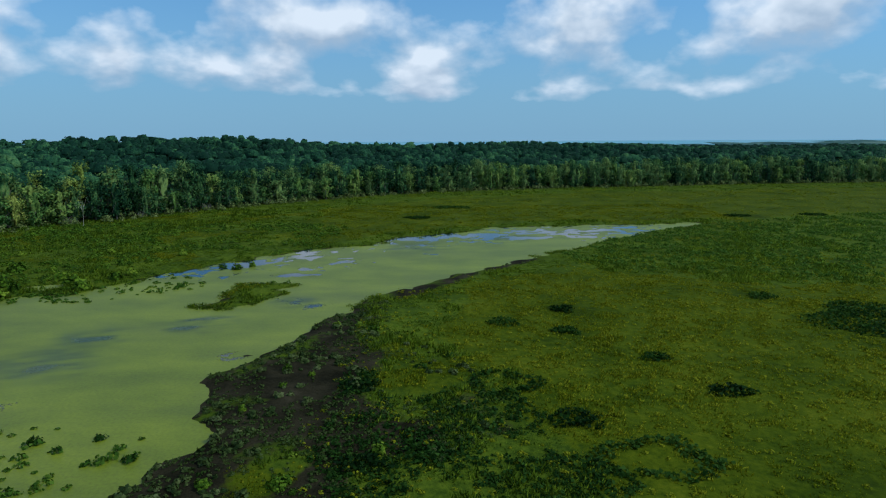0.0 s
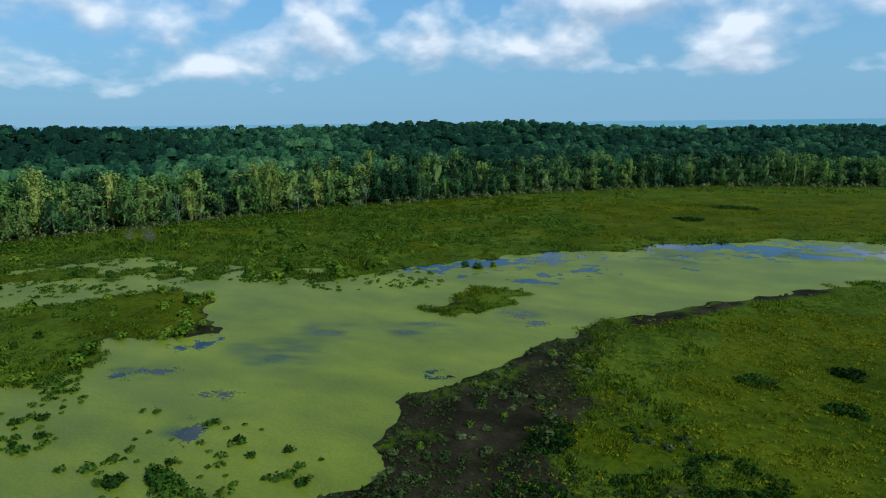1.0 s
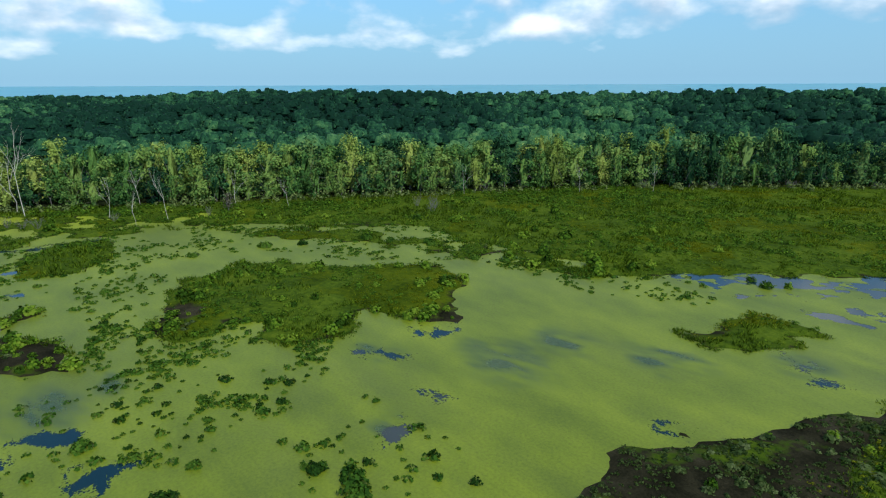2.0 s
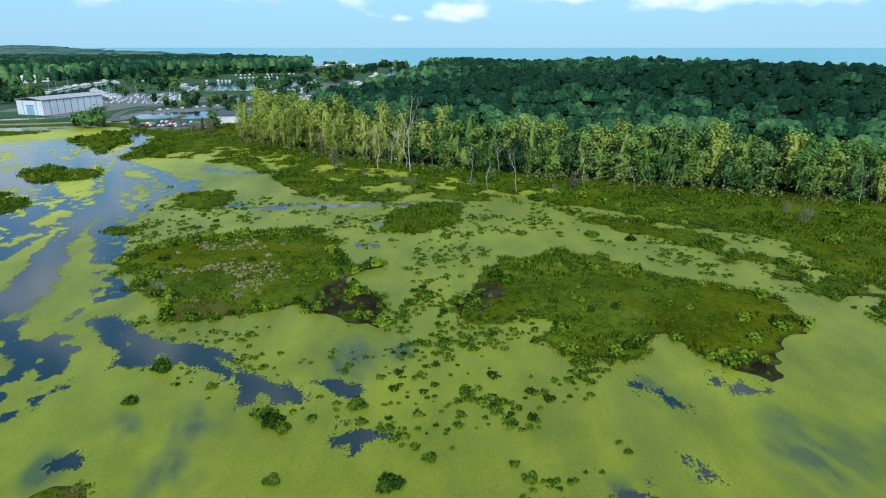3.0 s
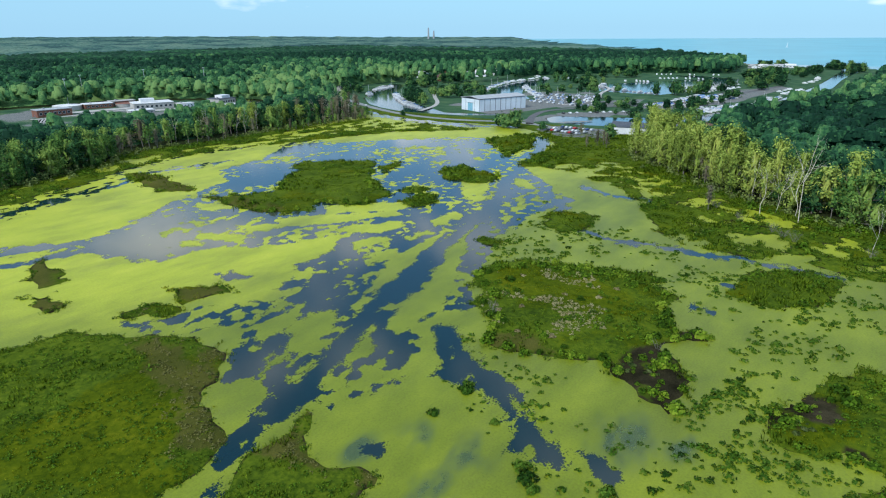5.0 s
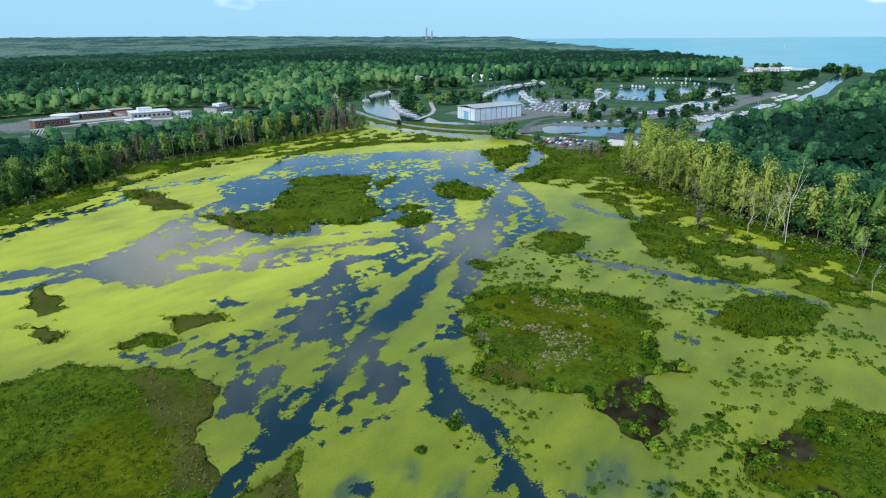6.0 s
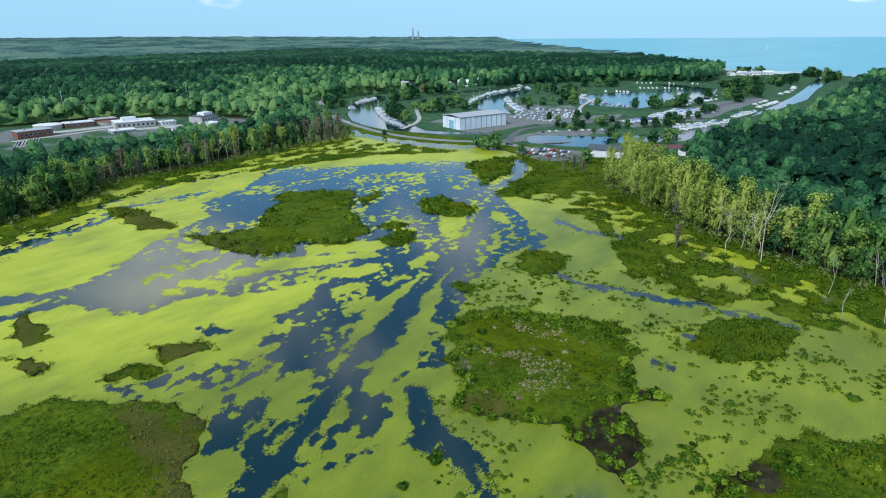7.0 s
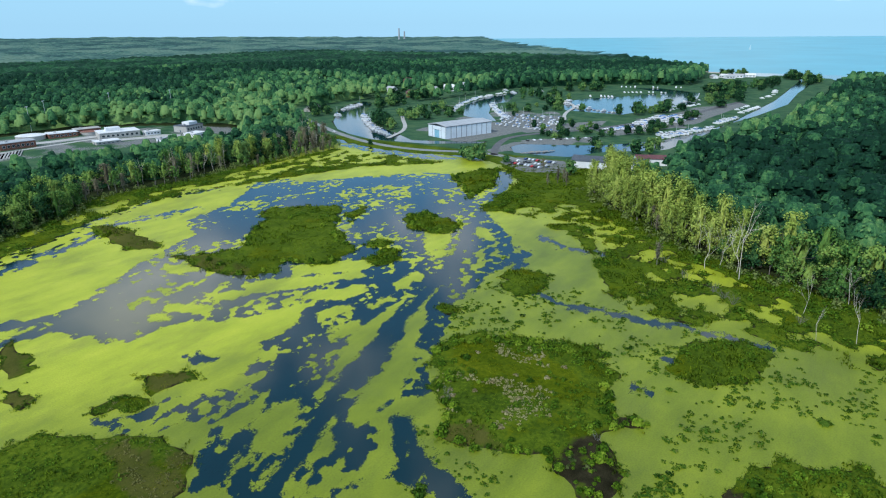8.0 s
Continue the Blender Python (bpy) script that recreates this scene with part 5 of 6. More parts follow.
bare = [grey_bush(140 + i) for i in range(2)]


def put(pattern, x, y, s, group, sz=1.0, sink=0.05):
    z = max(gz(x, y), 0.0) - sink
    return tagged(copy_thing(rs.choice(pattern), scaled(x, y, z, rs.uniform(0, 360), s * rs.uniform(0.85, 1.15), s * sz * rs.uniform(0.85, 1.2))), group=group)


# tussocks out in the duckweed
def sow(outline, n, group, pattern, smin, smax, wet=True, gap=-9.0):
    xs, ys = [p[0] for p in outline], [p[1] for p in outline]
    g = np.random.RandomState(int(abs(xs[0] * 7 + ys[0] * 3 + n)))
    x, y = g.uniform(min(xs), max(xs), n * 30), g.uniform(min(ys), max(ys), n * 30)
    v = land_value(x, y)
    ok = (inside(outline, x, y) > 0) & (fbm(x, y, 9, 71, 2) > gap)
    ok &= ((v < 0.3) & (open_water(x, y) > 0.4)) if wet else (v > 0.8)
    for i in np.flatnonzero(ok)[:n]:
        put(pattern, x[i], y[i], smin + (smax - smin) * rs.random() ** 2, group)



sow([(-128, 42), (-112, 66), (-100, 66), (-92, 78), (-74, 60), (-66, 46), (-72, 38), (-100, 36)], 150, "tussocks in the duckweed", tussock, 0.5, 1.5, gap=0.0)
sow([(-205, 80), (-172, 72), (-156, 96), (-140, 104), (-118, 132), (-88, 138), (-92, 152), (-165, 142)], 50, "tussocks in the duckweed", tussock, 0.6, 1.6)
sow([(-206, -25), (-176, -20), (-150, 36), (-118, 44), (-150, 62), (-180, 74), (-206, 60)], 46, "tussocks in the duckweed", tussock, 0.6, 1.7)
sow([(-112, -14), (-94, -8), (-84, 2), (-92, 12), (-106, 2)], 16, "tussocks in the duckweed", tussock, 0.5, 1.1)
sow([(-90, 56), (-60, 50), (-38, 62), (-34, 76), (-60, 74), (-88, 70)], 30, "tussocks in the duckweed", tussock, 0.7, 1.8)
sow([(-225, -55), (-170, -45), (-165, -25), (-215, -15)], 18, "tussocks in the duckweed", tussock, 0.6, 1.5)
for x, y, s in ((-76, 22, 1.6), (-78, 20, 1.5), (-74, 24, 1.4), (-80, 34, 1.5), (-62, 40, 1.7), (-63, 25, 1.3), (-92, 0, 1.6), (-94, -1, 1.2), (-86, 10, 1.1), (-67, 45, 1.1), (-138, 132, 1.7), (-155, 120, 1.8), (-147, 123, 1.2), (-112, 138, 1.6),
                (-119, 133, 1.6), (-166, 92, 2.0), (-162, 102, 1.8), (-168, 72, 1.8), (-158, 122, 1.5), (-141, 133, 1.6), (-50, 59, 1.8), (-53, 60, 1.6), (-57, 57, 1.5), (-82, -1, 1.2)):
    put(rush_clump, x, y, s * 0.75, "rush clumps in the duckweed")
# the small fry between them
def small_tufts():
    g = np.random.RandomState(33)
    zones = (([(-128, 42), (-112, 66), (-100, 66), (-92, 78), (-74, 60), (-66, 46), (-72, 38), (-100, 36)], 260), ([(-206, -25), (-176, -20), (-150, 36), (-118, 44), (-150, 62), (-180, 74), (-206, 60)], 420), ([(-205, 80), (-172, 72), (-156, 96), (-140, 104), (-118, 132), (-88, 138), (-92, 152), (-165, 142)], 380),
             ([(-235, -55), (-170, -45), (-150, -30), (-165, -15), (-215, -10)], 200), ([(-95, 128), (-60, 150), (-70, 178), (-100, 150)], 90), ([(-90, 56), (-60, 50), (-38, 62), (-34, 76), (-60, 74), (-88, 70)], 60), ([(-115, -20), (-84, 2), (-70, 40), (-80, 60), (-130, 44), (-108, 10)], 130))
    P = []
    for Z, n in zones:
        xs, ys = [p[0] for p in Z], [p[1] for p in Z]
        x, y = g.uniform(min(xs), max(xs), n * 12), g.uniform(min(ys), max(ys), n * 12)
        ok = np.flatnonzero((inside(Z, x, y) > 0) & (land_value(x, y) < 0.5) & (open_water(x, y) > 0.3) & (fbm(x, y, 7, 72, 3) > -0.05))[:n]
        P.append(np.stack([x[ok], y[ok]], 1))
    P = np.concatenate(P)
    s = 0.36 + 0.75 * g.rand(len(P)) ** 2
    t = np.repeat(np.arange(len(P)), 22)
    d = g.randn(len(t), 3)
    d[:, 2] = np.abs(d[:, 2])
    d /= np.linalg.norm(d, axis=1)[:, None]
    q = d * s[t][:, None] * (1, 1, 0.55) * (0.6 + 0.5 * g.rand(len(t), 1))
    V, F, nor = cards(np.c_[P[t], np.zeros(len(t))] + q, d, 0.5 * s[t] + 0.08, g, 0.6)
    tagged(new("small_tussocks", fast_mesh("small_tussocks", V, F, M["tuft"], normals=nor)), "many little green tussocks in the duckweed", "tussocks", kind="stuff")


def scrub():
    """Leafy mounds over the islands and the wet north marsh."""
    g = np.random.RandomState(44)
    x, y = g.uniform(-330, 20, 60000), g.uniform(-300, 260, 60000)
    v = land_value(x, y)
    k = (v > 0.4) & (zone(MUD, x, y, 2) < 0.6) & (woods_value(x, y) < 2) & (fbm(x, y, 15, 81, 3) + 0.5 * fbm(x, y, 5, 82, 2) > 0.12) & (x < np.where(y > 150, -40, -60))
    k &= (inside(ISLAND_EAST[6:14], x, y) < 2) & (zone(FADED, x, y, 3) < 0.5)
    k &= (inside(ISLAND_WEST, x, y) < 0) & ((inside(WET[0], x, y) < 0) | (fbm(x, y, 15, 81, 3) > 0.22))
    k = np.flatnonzero(k)[:3400]
    x, y, z = x[k], y[k], ground_height(x[k], y[k])
    s = (0.55 + 0.75 * g.rand(len(x)) ** 2) * np.clip(np.hypot(x, y - 50) / 170, 0.8, 1.5)
    t = np.repeat(np.arange(len(x)), 26)
    d = g.randn(len(t), 3)
    d[:, 2] = np.abs(d[:, 2])
    d /= np.linalg.norm(d, axis=1)[:, None]
    q = d * s[t][:, None] * (1.25, 1.25, 0.85) * (0.65 + 0.45 * g.rand(len(t), 1))
    V, F, nor = cards(np.stack([x, y, z], 1)[t] + q, d + (0, 0, 0.9), 0.42 * s[t] + 0.1, g, 0.5)
    tagged(new("marsh_scrub", fast_mesh("marsh_scrub", V, F, M["scrub"], normals=nor)), "dense low green leafy scrub on the marsh", "scrub", kind="stuff")


def low_scrub():
    """Knee-high growth on the near spits, fading to brown on the shore."""
    g = np.random.RandomState(46)
    x, y = g.uniform(-80, 20, 30000), g.uniform(-110, 48, 30000)
    v = land_value(x, y)
    k = np.flatnonzero((v > 0.5) & (fbm(x, y, 6, 83, 3) > -0.25 - 0.4 * g.rand(len(x))))[:5200]
    x, y, z = x[k], y[k], ground_height(x[k], y[k])
    s = 0.28 + 0.4 * g.rand(len(x)) ** 2
    old = zone(FADED, x, y, 9) + 0.3 * fbm(x, y, 7, 18, 3) > 0.25 + 0.5 * g.rand(len(x))
    for name, pick, mat, label in (("low_scrub", ~old, M["scrub"], "knee-high green scrub on the marsh spits"), ("fading_scrub", old, M["faded"], "knee-high olive brown fading scrub by the water")):
        i = np.flatnonzero(pick)
        t = np.repeat(i, 12)
        d = g.randn(len(t), 3)
        d[:, 2] = np.abs(d[:, 2])
        d /= np.linalg.norm(d, axis=1)[:, None]
        q = d * s[t][:, None] * (1.3, 1.3, 0.75) * (0.6 + 0.5 * g.rand(len(t), 1))
        V, F, nor = cards(np.stack([x, y, z], 1)[t] + q, d + (0, 0, 0.8), 0.5 * s[t] + 0.08, g, 0.5)
        tagged(new(name, fast_mesh(name, V, F, mat, normals=nor)), label, "scrub", kind="stuff")


def brush():
    """Light bushes along the foot of the woods."""
    g = np.random.RandomState(45)
    P = [(x - math.sin(radians(a)) * q, y + math.cos(radians(a)) * q) for q, gap in ((-4.5, 3.4), (-0.5, 3.0)) for x, y, a in along(NORTH_EDGE[2:-1], gap)]
    P += [(x - math.sin(radians(a)) * q, y + math.cos(radians(a)) * q) for q, gap in ((-3.5, 3.6), (0.5, 3.2)) for x, y, a in along(SOUTH_EDGE[2:], gap)]
    P = np.array(P) + 2.2 * g.randn(len(P), 2)
    P = P[g.rand(len(P)) < 0.72]
    s = 0.8 + 1.6 * g.rand(len(P)) ** 1.5
    t = np.repeat(np.arange(len(P)), 40)
    d = g.randn(len(t), 3)
    d[:, 2] = np.abs(d[:, 2])
    d /= np.linalg.norm(d, axis=1)[:, None]
    q = d * s[t][:, None] * (1.0, 1.0, 1.5) * (0.6 + 0.5 * g.rand(len(t), 1))
    z = np.maximum(ground_height(P[:, 0], P[:, 1]), 0)
    V, F, nor = cards(np.c_[P, z][t] + q, d + (0, 0, 0.1), 0.36 * s[t] + 0.25, g, 0.6)
    tagged(new("wood_edge_brush", fast_mesh("wood_edge_brush", V, F, M["brush"], normals=nor)), "pale green bushes along the foot of the wood", "bushes", kind="stuff")


def hummocks(name, outlines, n, size, mat, label, seed, cut):
    """Knee-high leafy hummocks, a pace or two apart."""
    g = np.random.RandomState(seed)
    P = np.array(sum(outlines, []), float)
    x, y = g.uniform(P[:, 0].min(), P[:, 0].max(), n * 8), g.uniform(P[:, 1].min(), P[:, 1].max(), n * 8)
    ok = (zone(outlines, x, y, 4) > g.rand(len(x))) & (land_value(x, y) > 0.6) & (fbm(x, y, 9, seed, 3) > cut)
    k = np.flatnonzero(ok)[:n]
    x, y, z = x[k], y[k], ground_height(x[k], y[k])
    s = size * (0.5 + g.rand(len(x)) ** 2)
    t = np.repeat(np.arange(len(x)), 14)
    d = g.randn(len(t), 3)
    d[:, 2] = np.abs(d[:, 2])
    d /= np.linalg.norm(d, axis=1)[:, None]
    q = d * s[t][:, None] * (1, 1, 0.7) * (0.5 + 0.5 * g.rand(len(t), 1))
    V, F, nor = cards(np.stack([x, y, z], 1)[t] + q, d + (0, 0, 0.15), 0.5 * s[t] + 0.06, g, 0.5)
    tagged(new(name, fast_mesh(name, V, F, M[mat], normals=nor)), label, "marsh plants", kind="stuff")


hummocks("sedge_hummocks", [[(-20, 30), (-16, 100), (-20, 135), (10, 160), (60, 190), (120, 190), (120, 20)]], 5200, 0.42, "sedge", "low olive green hummocks in the sedge", 201, -0.5)
hummocks("dark_rushes", [[(35, 191), (67, 235), (107, 255), (206, 290), (109, 152), (92, 155), (78, 166), (55, 165), (41, 172)]], 3600, 0.85, "tuft", "band of dark green rushes beyond the sedge", 203, -0.6)
hummocks("shore_rushes", [[(-16, 52), (-16, 98), (4, 102), (14, 82), (18, 66), (34, 52)]], 1300, 0.6, "rush_dark", "dark green rushes between the mud and the sedge", 204, -0.1)
hummocks("straw_reeds", [[(-150, -28), (-164, -18), (-166, 4), (-150, 14), (-130, 8), (-116, 0), (-118, -8), (-134, -20)]], 420, 0.5, "straw", "pale flattened dead reeds among the rushes", 205, 0.22)
hummocks("mud_plants", SCRAPE + [MUD[0]], 1700, 0.4, "mudleaf", "small green plants spread over bare mud", 202, -0.15)
def shore_fringe():
    """Small plants that hide the waterline of the islands and spits."""
    g = np.random.RandomState(47)
    x, y = g.uniform(-245, 0, 90000), g.uniform(-190, 160, 90000)
    v = land_value(x, y)
    k = np.flatnonzero((v > -0.7) & (v < 1.5) & (zone(MUD, x, y, 2) < g.rand(len(x))) & (fbm(x, y, 8, 91, 2) > -0.45))[:6500]
    x, y, z = x[k], y[k], np.maximum(ground_height(x[k], y[k]), 0.0)
    s = (0.24 + 0.4 * g.rand(len(x)) ** 2) * np.clip(np.hypot(x, y - 50) / 150, 0.8, 1.5)
    t = np.repeat(np.arange(len(x)), 11)
    d = g.randn(len(t), 3)
    d[:, 2] = np.abs(d[:, 2])
    d /= np.linalg.norm(d, axis=1)[:, None]
    V, F, nor = cards(np.stack([x, y, z], 1)[t] + d * s[t][:, None] * (1.1, 1.1, 0.75) * (0.6 + 0.5 * g.rand(len(t), 1)), d + (0, 0, 0.6), 0.5 * s[t] + 0.06, g, 0.5)
    tagged(new("shore_fringe", fast_mesh("shore_fringe", V, F, M["scrub"], normals=nor)), "fringe of small green plants along the waterline", "marsh plants", kind="stuff")


shore_fringe()
small_tufts()
scrub()
low_scrub()
brush()
# dead reeds, flattened and pale, on the middle island
reed = [clump("dead_reeds", 150 + i, 1.3, 0.5, 0, 0.5, M["straw"], "pale flattened patch of dead reeds", "reeds", 60) for i in range(2)]
for x, y in ((-133, -10), (-139, -8), (-146, -4), (-128, -14), (-130, -16), (-126, -16), (-150, 4), (-144, 8), (-136, 2), (-128, 2), (-122, 4), (-156, -14), (-152, -20), (-120, -4), (-133, 12), (-158, 6)):
    put(reed, x, y, rs.uniform(0.6, 1.0), "patches of dead reeds")
for ob in reed:
    drop(ob)
# dark rings and patches in the sedge
def rush_ring(cx, cy, rx, ry, hollow):
    g = np.random.RandomState(int(abs(cx * 13 + cy * 7)))
    n = int(24 * rx * ry * (1 - hollow ** 2)) + 60
    a, q = g.rand(n) * 2 * math.pi, np.sqrt(hollow ** 2 + (1 - hollow ** 2) * g.rand(n))
    q *= 1 + 0.16 * np.sin(3 * a + cx) + 0.1 * np.sin(5 * a + cy) + 0.07 * g.randn(n)
    x, y = cx + rx * q * np.cos(a), cy + ry * q * np.sin(a)
    rim = np.clip(1.25 - 1.6 * np.abs(q - (1 + hollow) / 2) / (1.01 - hollow), 0.25, 1)
    d = np.stack([0.5 * g.randn(n), 0.5 * g.randn(n), np.ones(n)], 1)
    V, F, nor = cards(np.stack([x, y, ground_height(x, y) + 0.75 * rim * g.rand(n)], 1), d, 0.4 + 0.35 * g.rand(n), g, 0.6)
    label = "ring of dark green rushes round a pale hollow" if hollow else "rounded patch of dark green rushes in the sedge"
    tagged(new("rush_patch", fast_mesh("rush_patch", V, F, M["rush_dark"], normals=nor)), label, "rushes", "rush patches in the sedge")


for ring in ((8, 87, 5.8, 4.2, 0.6), (23, 65, 7.6, 4.6, 0.65), (16, 75, 3.6, 2.8, 0), (-13, 86, 3.0, 2.4, 0), (-3, 67, 3.4, 2.6, 0), (24, 127, 2.6, 2.4, 0), (11, 118, 3.0, 2.4, 0), (22, 112, 2.8, 2.2, 0),
             (71, 137, 3.0, 2.6, 0), (-10, 64, 3.0, 2.2, 0), (-13, 280, 6, 4, 0), (3, 320, 10, 5, 0), (132, 280, 6, 4, 0), (169, 285, 6, 4, 0), (86, 118, 13, 13, 0), (40, 84, 3.2, 2.2, 0), (34, 98, 2.4, 1.6, 0)):
    rush_ring(*ring)
# shrubs round the islands and on the north shore
for P, keep in ((ISLAND_EAST, 0.35), (ISLAND_MID, 0.75), (ISLAND_WEST, 0.3), (ISLETS[4], 0.6), (ISLETS[2], 0.5)):
    cx, cy = sum(p[0] for p in P) / len(P), sum(p[1] for p in P) / len(P)
    for x, y, rz in along(P + P[:1], 2.6):
        if rs.random() < keep:
            f = rs.uniform(0.8, 0.97)
            put(shrub, cx + (x - cx) * f, cy + (y - cy) * f, rs.uniform(0.6, 1.2), "shrubs on the islands")
sow(ISLAND_EAST, 30, "shrubs on the islands", shrub, 0.5, 1.1, wet=False)
sow(ISLAND_MID, 18, "shrubs on the islands", shrub, 0.5, 1.1, wet=False)
for x, y, s in ((-158, 122, 1.2), (-114, 141, 1.3), (-104, 140, 1.3), (-90, 149, 1.4), (-100, 158, 1.5), (-95, 154, 1.5), (-86, 158, 1.2), (-85, 164, 1.2), (-110, 150, 1.5), (-105, 147, 1.3), (-120, 148, 1.2), (-59, 172, 1.0), (-64, 174, 0.9), (-56, 176, 0.8)):
    put(shrub, x, y, s, "shrubs on the north shore")
sow([(-330, -45), (-262, -10), (-215, 5), (-208, 60), (-190, 118), (-150, 152), (-95, 160), (-70, 200), (-150, 250), (-235, 110), (-280, 10)], 70, "shrubs on the north shore", shrub, 0.6, 1.5, wet=False, gap=0.1)
for P, n in ((MUD[4], 16), (MUD[2], 10), (MUD[3], 6), (SCRAPE[0], 16)):
    sow(P, n, "shrubs on the mud", shrub, 0.35, 0.8, wet=False)
# pale plants on the mud banks
for P, n in ((SCRAPE[0], 170), (MUD[0], 90), ([(-20, 70), (-14, 112), (2, 100), (6, 78), (-4, 60)], 45), (MUD[3], 12), (MUD[4], 22), (MUD[1], 12)):
    sow(P, n, "leafy plants on the mud", lily, 0.4, 1.15, wet=False, gap=0.0)
for x, y, s in ((-184, 165, 1.3), (-228, 165, 1.0), (-174, 158, 1.2), (-209, 191, 1.4), (-187, 160, 1.5), (-180, 163, 1.2), (-130, 26, 0.8), (-128, -16, 0.9), (-126, -14, 0.8), (-212, 184, 1.2), (-204, 196, 1.2), (-236, 36, 1.3), (-240, 32, 1.2),
                (-232, 40, 1.2), (-247, 20, 1.3), (-226, 62, 1.1), (-221, 92, 1.1), (-262, 8, 1.2), (-200, 205, 1.3), (-190, 218, 1.2), (-178, 240, 1.2), (-160, 262, 1.2), (-140, 284, 1.2), (-120, 312, 1.2), (-97, 340, 1.2)):
    put(bare, x, y, s, "bare bushes by the wood")
for pattern in (tussock, rush_clump, shrub, lily, bare):
    for ob in pattern:
        drop(ob)


# ---- causeway road ----
def ribbon(name, P, width, z, mat, label, category, parent=None):
    V, F = [], []
    for i, p in enumerate(P):
        a, b = P[max(0, i - 1)], P[min(len(P) - 1, i + 1)]
        n = math.hypot(b[0] - a[0], b[1] - a[1])
        nx, ny = -(b[1] - a[1]) / n * width / 2, (b[0] - a[0]) / n * width / 2
        V += [(p[0] + nx, p[1] + ny, z), (p[0] - nx, p[1] - ny, z), (p[0] - nx, p[1] - ny, z - 0.3), (p[0] + nx, p[1] + ny, z - 0.3)]
        if i:
            k = 4 * i
            F += [(k - 4, k - 3, k + 1, k), (k - 3, k - 2, k + 2, k + 1), (k - 1, k - 4, k, k + 3)]
    ob = new(name, fast_mesh(name, np.array(V), np.array(F), mat))
    ob.parent = parent
    return tagged(ob, label, category, kind="" if parent else "structure")


def rounded(P, times=2):
    for _ in range(times):
        Q = [P[0]]
        for a, b in zip(P, P[1:]):
            Q += [(a[0] * 0.75 + b[0] * 0.25, a[1] * 0.75 + b[1] * 0.25), (a[0] * 0.25 + b[0] * 0.75, a[1] * 0.25 + b[1] * 0.75)]
        P = Q + [P[-1]]
    return P


ribbon("road", rounded(ROAD), 6.5, 0.72, M["road_grey"], "pale asphalt causeway road across the marsh", "road")
ribbon("service_road", rounded([(-225, -512), (-273, -512), (-305, -514), (-344, -497), (-375, -446)]), 5, 0.75, M["concrete"], "pale concrete service road", "road")
ribbon("works_apron", rounded([(-296, -494), (-330, -486), (-352, -470), (-372, -452)]), 13, 0.7, M["concrete"], "pale concrete yard before the works", "yard")
ribbon("works_apron", rounded([(-262, -536), (-290, -530), (-318, -526)]), 12, 0.7, M["concrete"], "pale concrete yard before the works", "yard")
ribbon("park_path", rounded([(-450, -285), (-500, -300), (-560, -350), (-590, -372), (-640, -380)]), 4, 0.75, M["concrete"], "pale path across a lawn", "path")
ribbon("park_path", rounded([(-560, -200), (-620, -185), (-690, -215), (-760, -225), (-830, -285)]), 4, 0.75, M["concrete"], "pale path across a lawn", "path")
ribbon("marina_road", rounded([(-430, -165), (-470, -185), (-520, -195), (-580, -150), (-640, -125), (-760, -85), (-900, -62)]), 6, 0.72, M["asphalt"], "grey asphalt marina road", "road")


# ---- buildings ----
def windows(parent, face, n, y, x0, x1, z0, z1, gap=0.4):
    """A row of panes on one long side."""
    w = (x1 - x0) / n
    for i in range(n):
        a, b = x0 + w * i + w * gap / 2, x0 + w * (i + 1) - w * gap / 2
        win = boxpart("window", M["white"], parent, (a, b, *sorted((y, y + 0.06 * face)), z0, z1))
        boxpart("pane", M["glass"], win, (a + 0.1, b - 0.1, *sorted((y + 0.05 * face, y + 0.09 * face)), z0 + 0.1, z1 - 0.1))


def gable(name, m, L, W, h, rise, wall, roof, label, category, panes=4, eave=0.5):
    e = thing(name, m, label, category)
    bm = bmesh.new()
    box(bm, -L / 2, L / 2, -W / 2, W / 2, -0.3, h)
    for x in (-L / 2, L / 2):
        v = [bm.verts.new(p) for p in ((x, -W / 2, h), (x, W / 2, h), (x, 0, h + rise))]
        bm.faces.new(v)
    part("wall", bm, M[wall], e)
    bm = bmesh.new()
    for s in (-1, 1):
        a, b = L / 2 + eave, W / 2 + eave
        drop_z = rise * eave / (W / 2)
        p = [(-a, s * b, h - drop_z + 0.05), (a, s * b, h - drop_z + 0.05), (a, 0, h + rise + 0.05), (-a, 0, h + rise + 0.05)]
        lo = [bm.verts.new(q) for q in p]
        hi = [bm.verts.new((q[0], q[1], q[2] + 0.2)) for q in p]
        bm.faces.new(hi)
        bm.faces.new(lo[::-1])
        for i in range(4):
            bm.faces.new((lo[i], lo[(i + 1) % 4], hi[(i + 1) % 4], hi[i]))
    part("roof", bm, M[roof], e)
    if panes:
        for s in (-1, 1):
            windows(e, s, panes, s * W / 2, -L / 2 + 0.6, L / 2 - 0.6, h * 0.4, h * 0.75)
    boxpart("door", M["slate_trim"], e, (L / 2, L / 2 + 0.06, -0.6, 0.6, 0, 2.1))
    return e


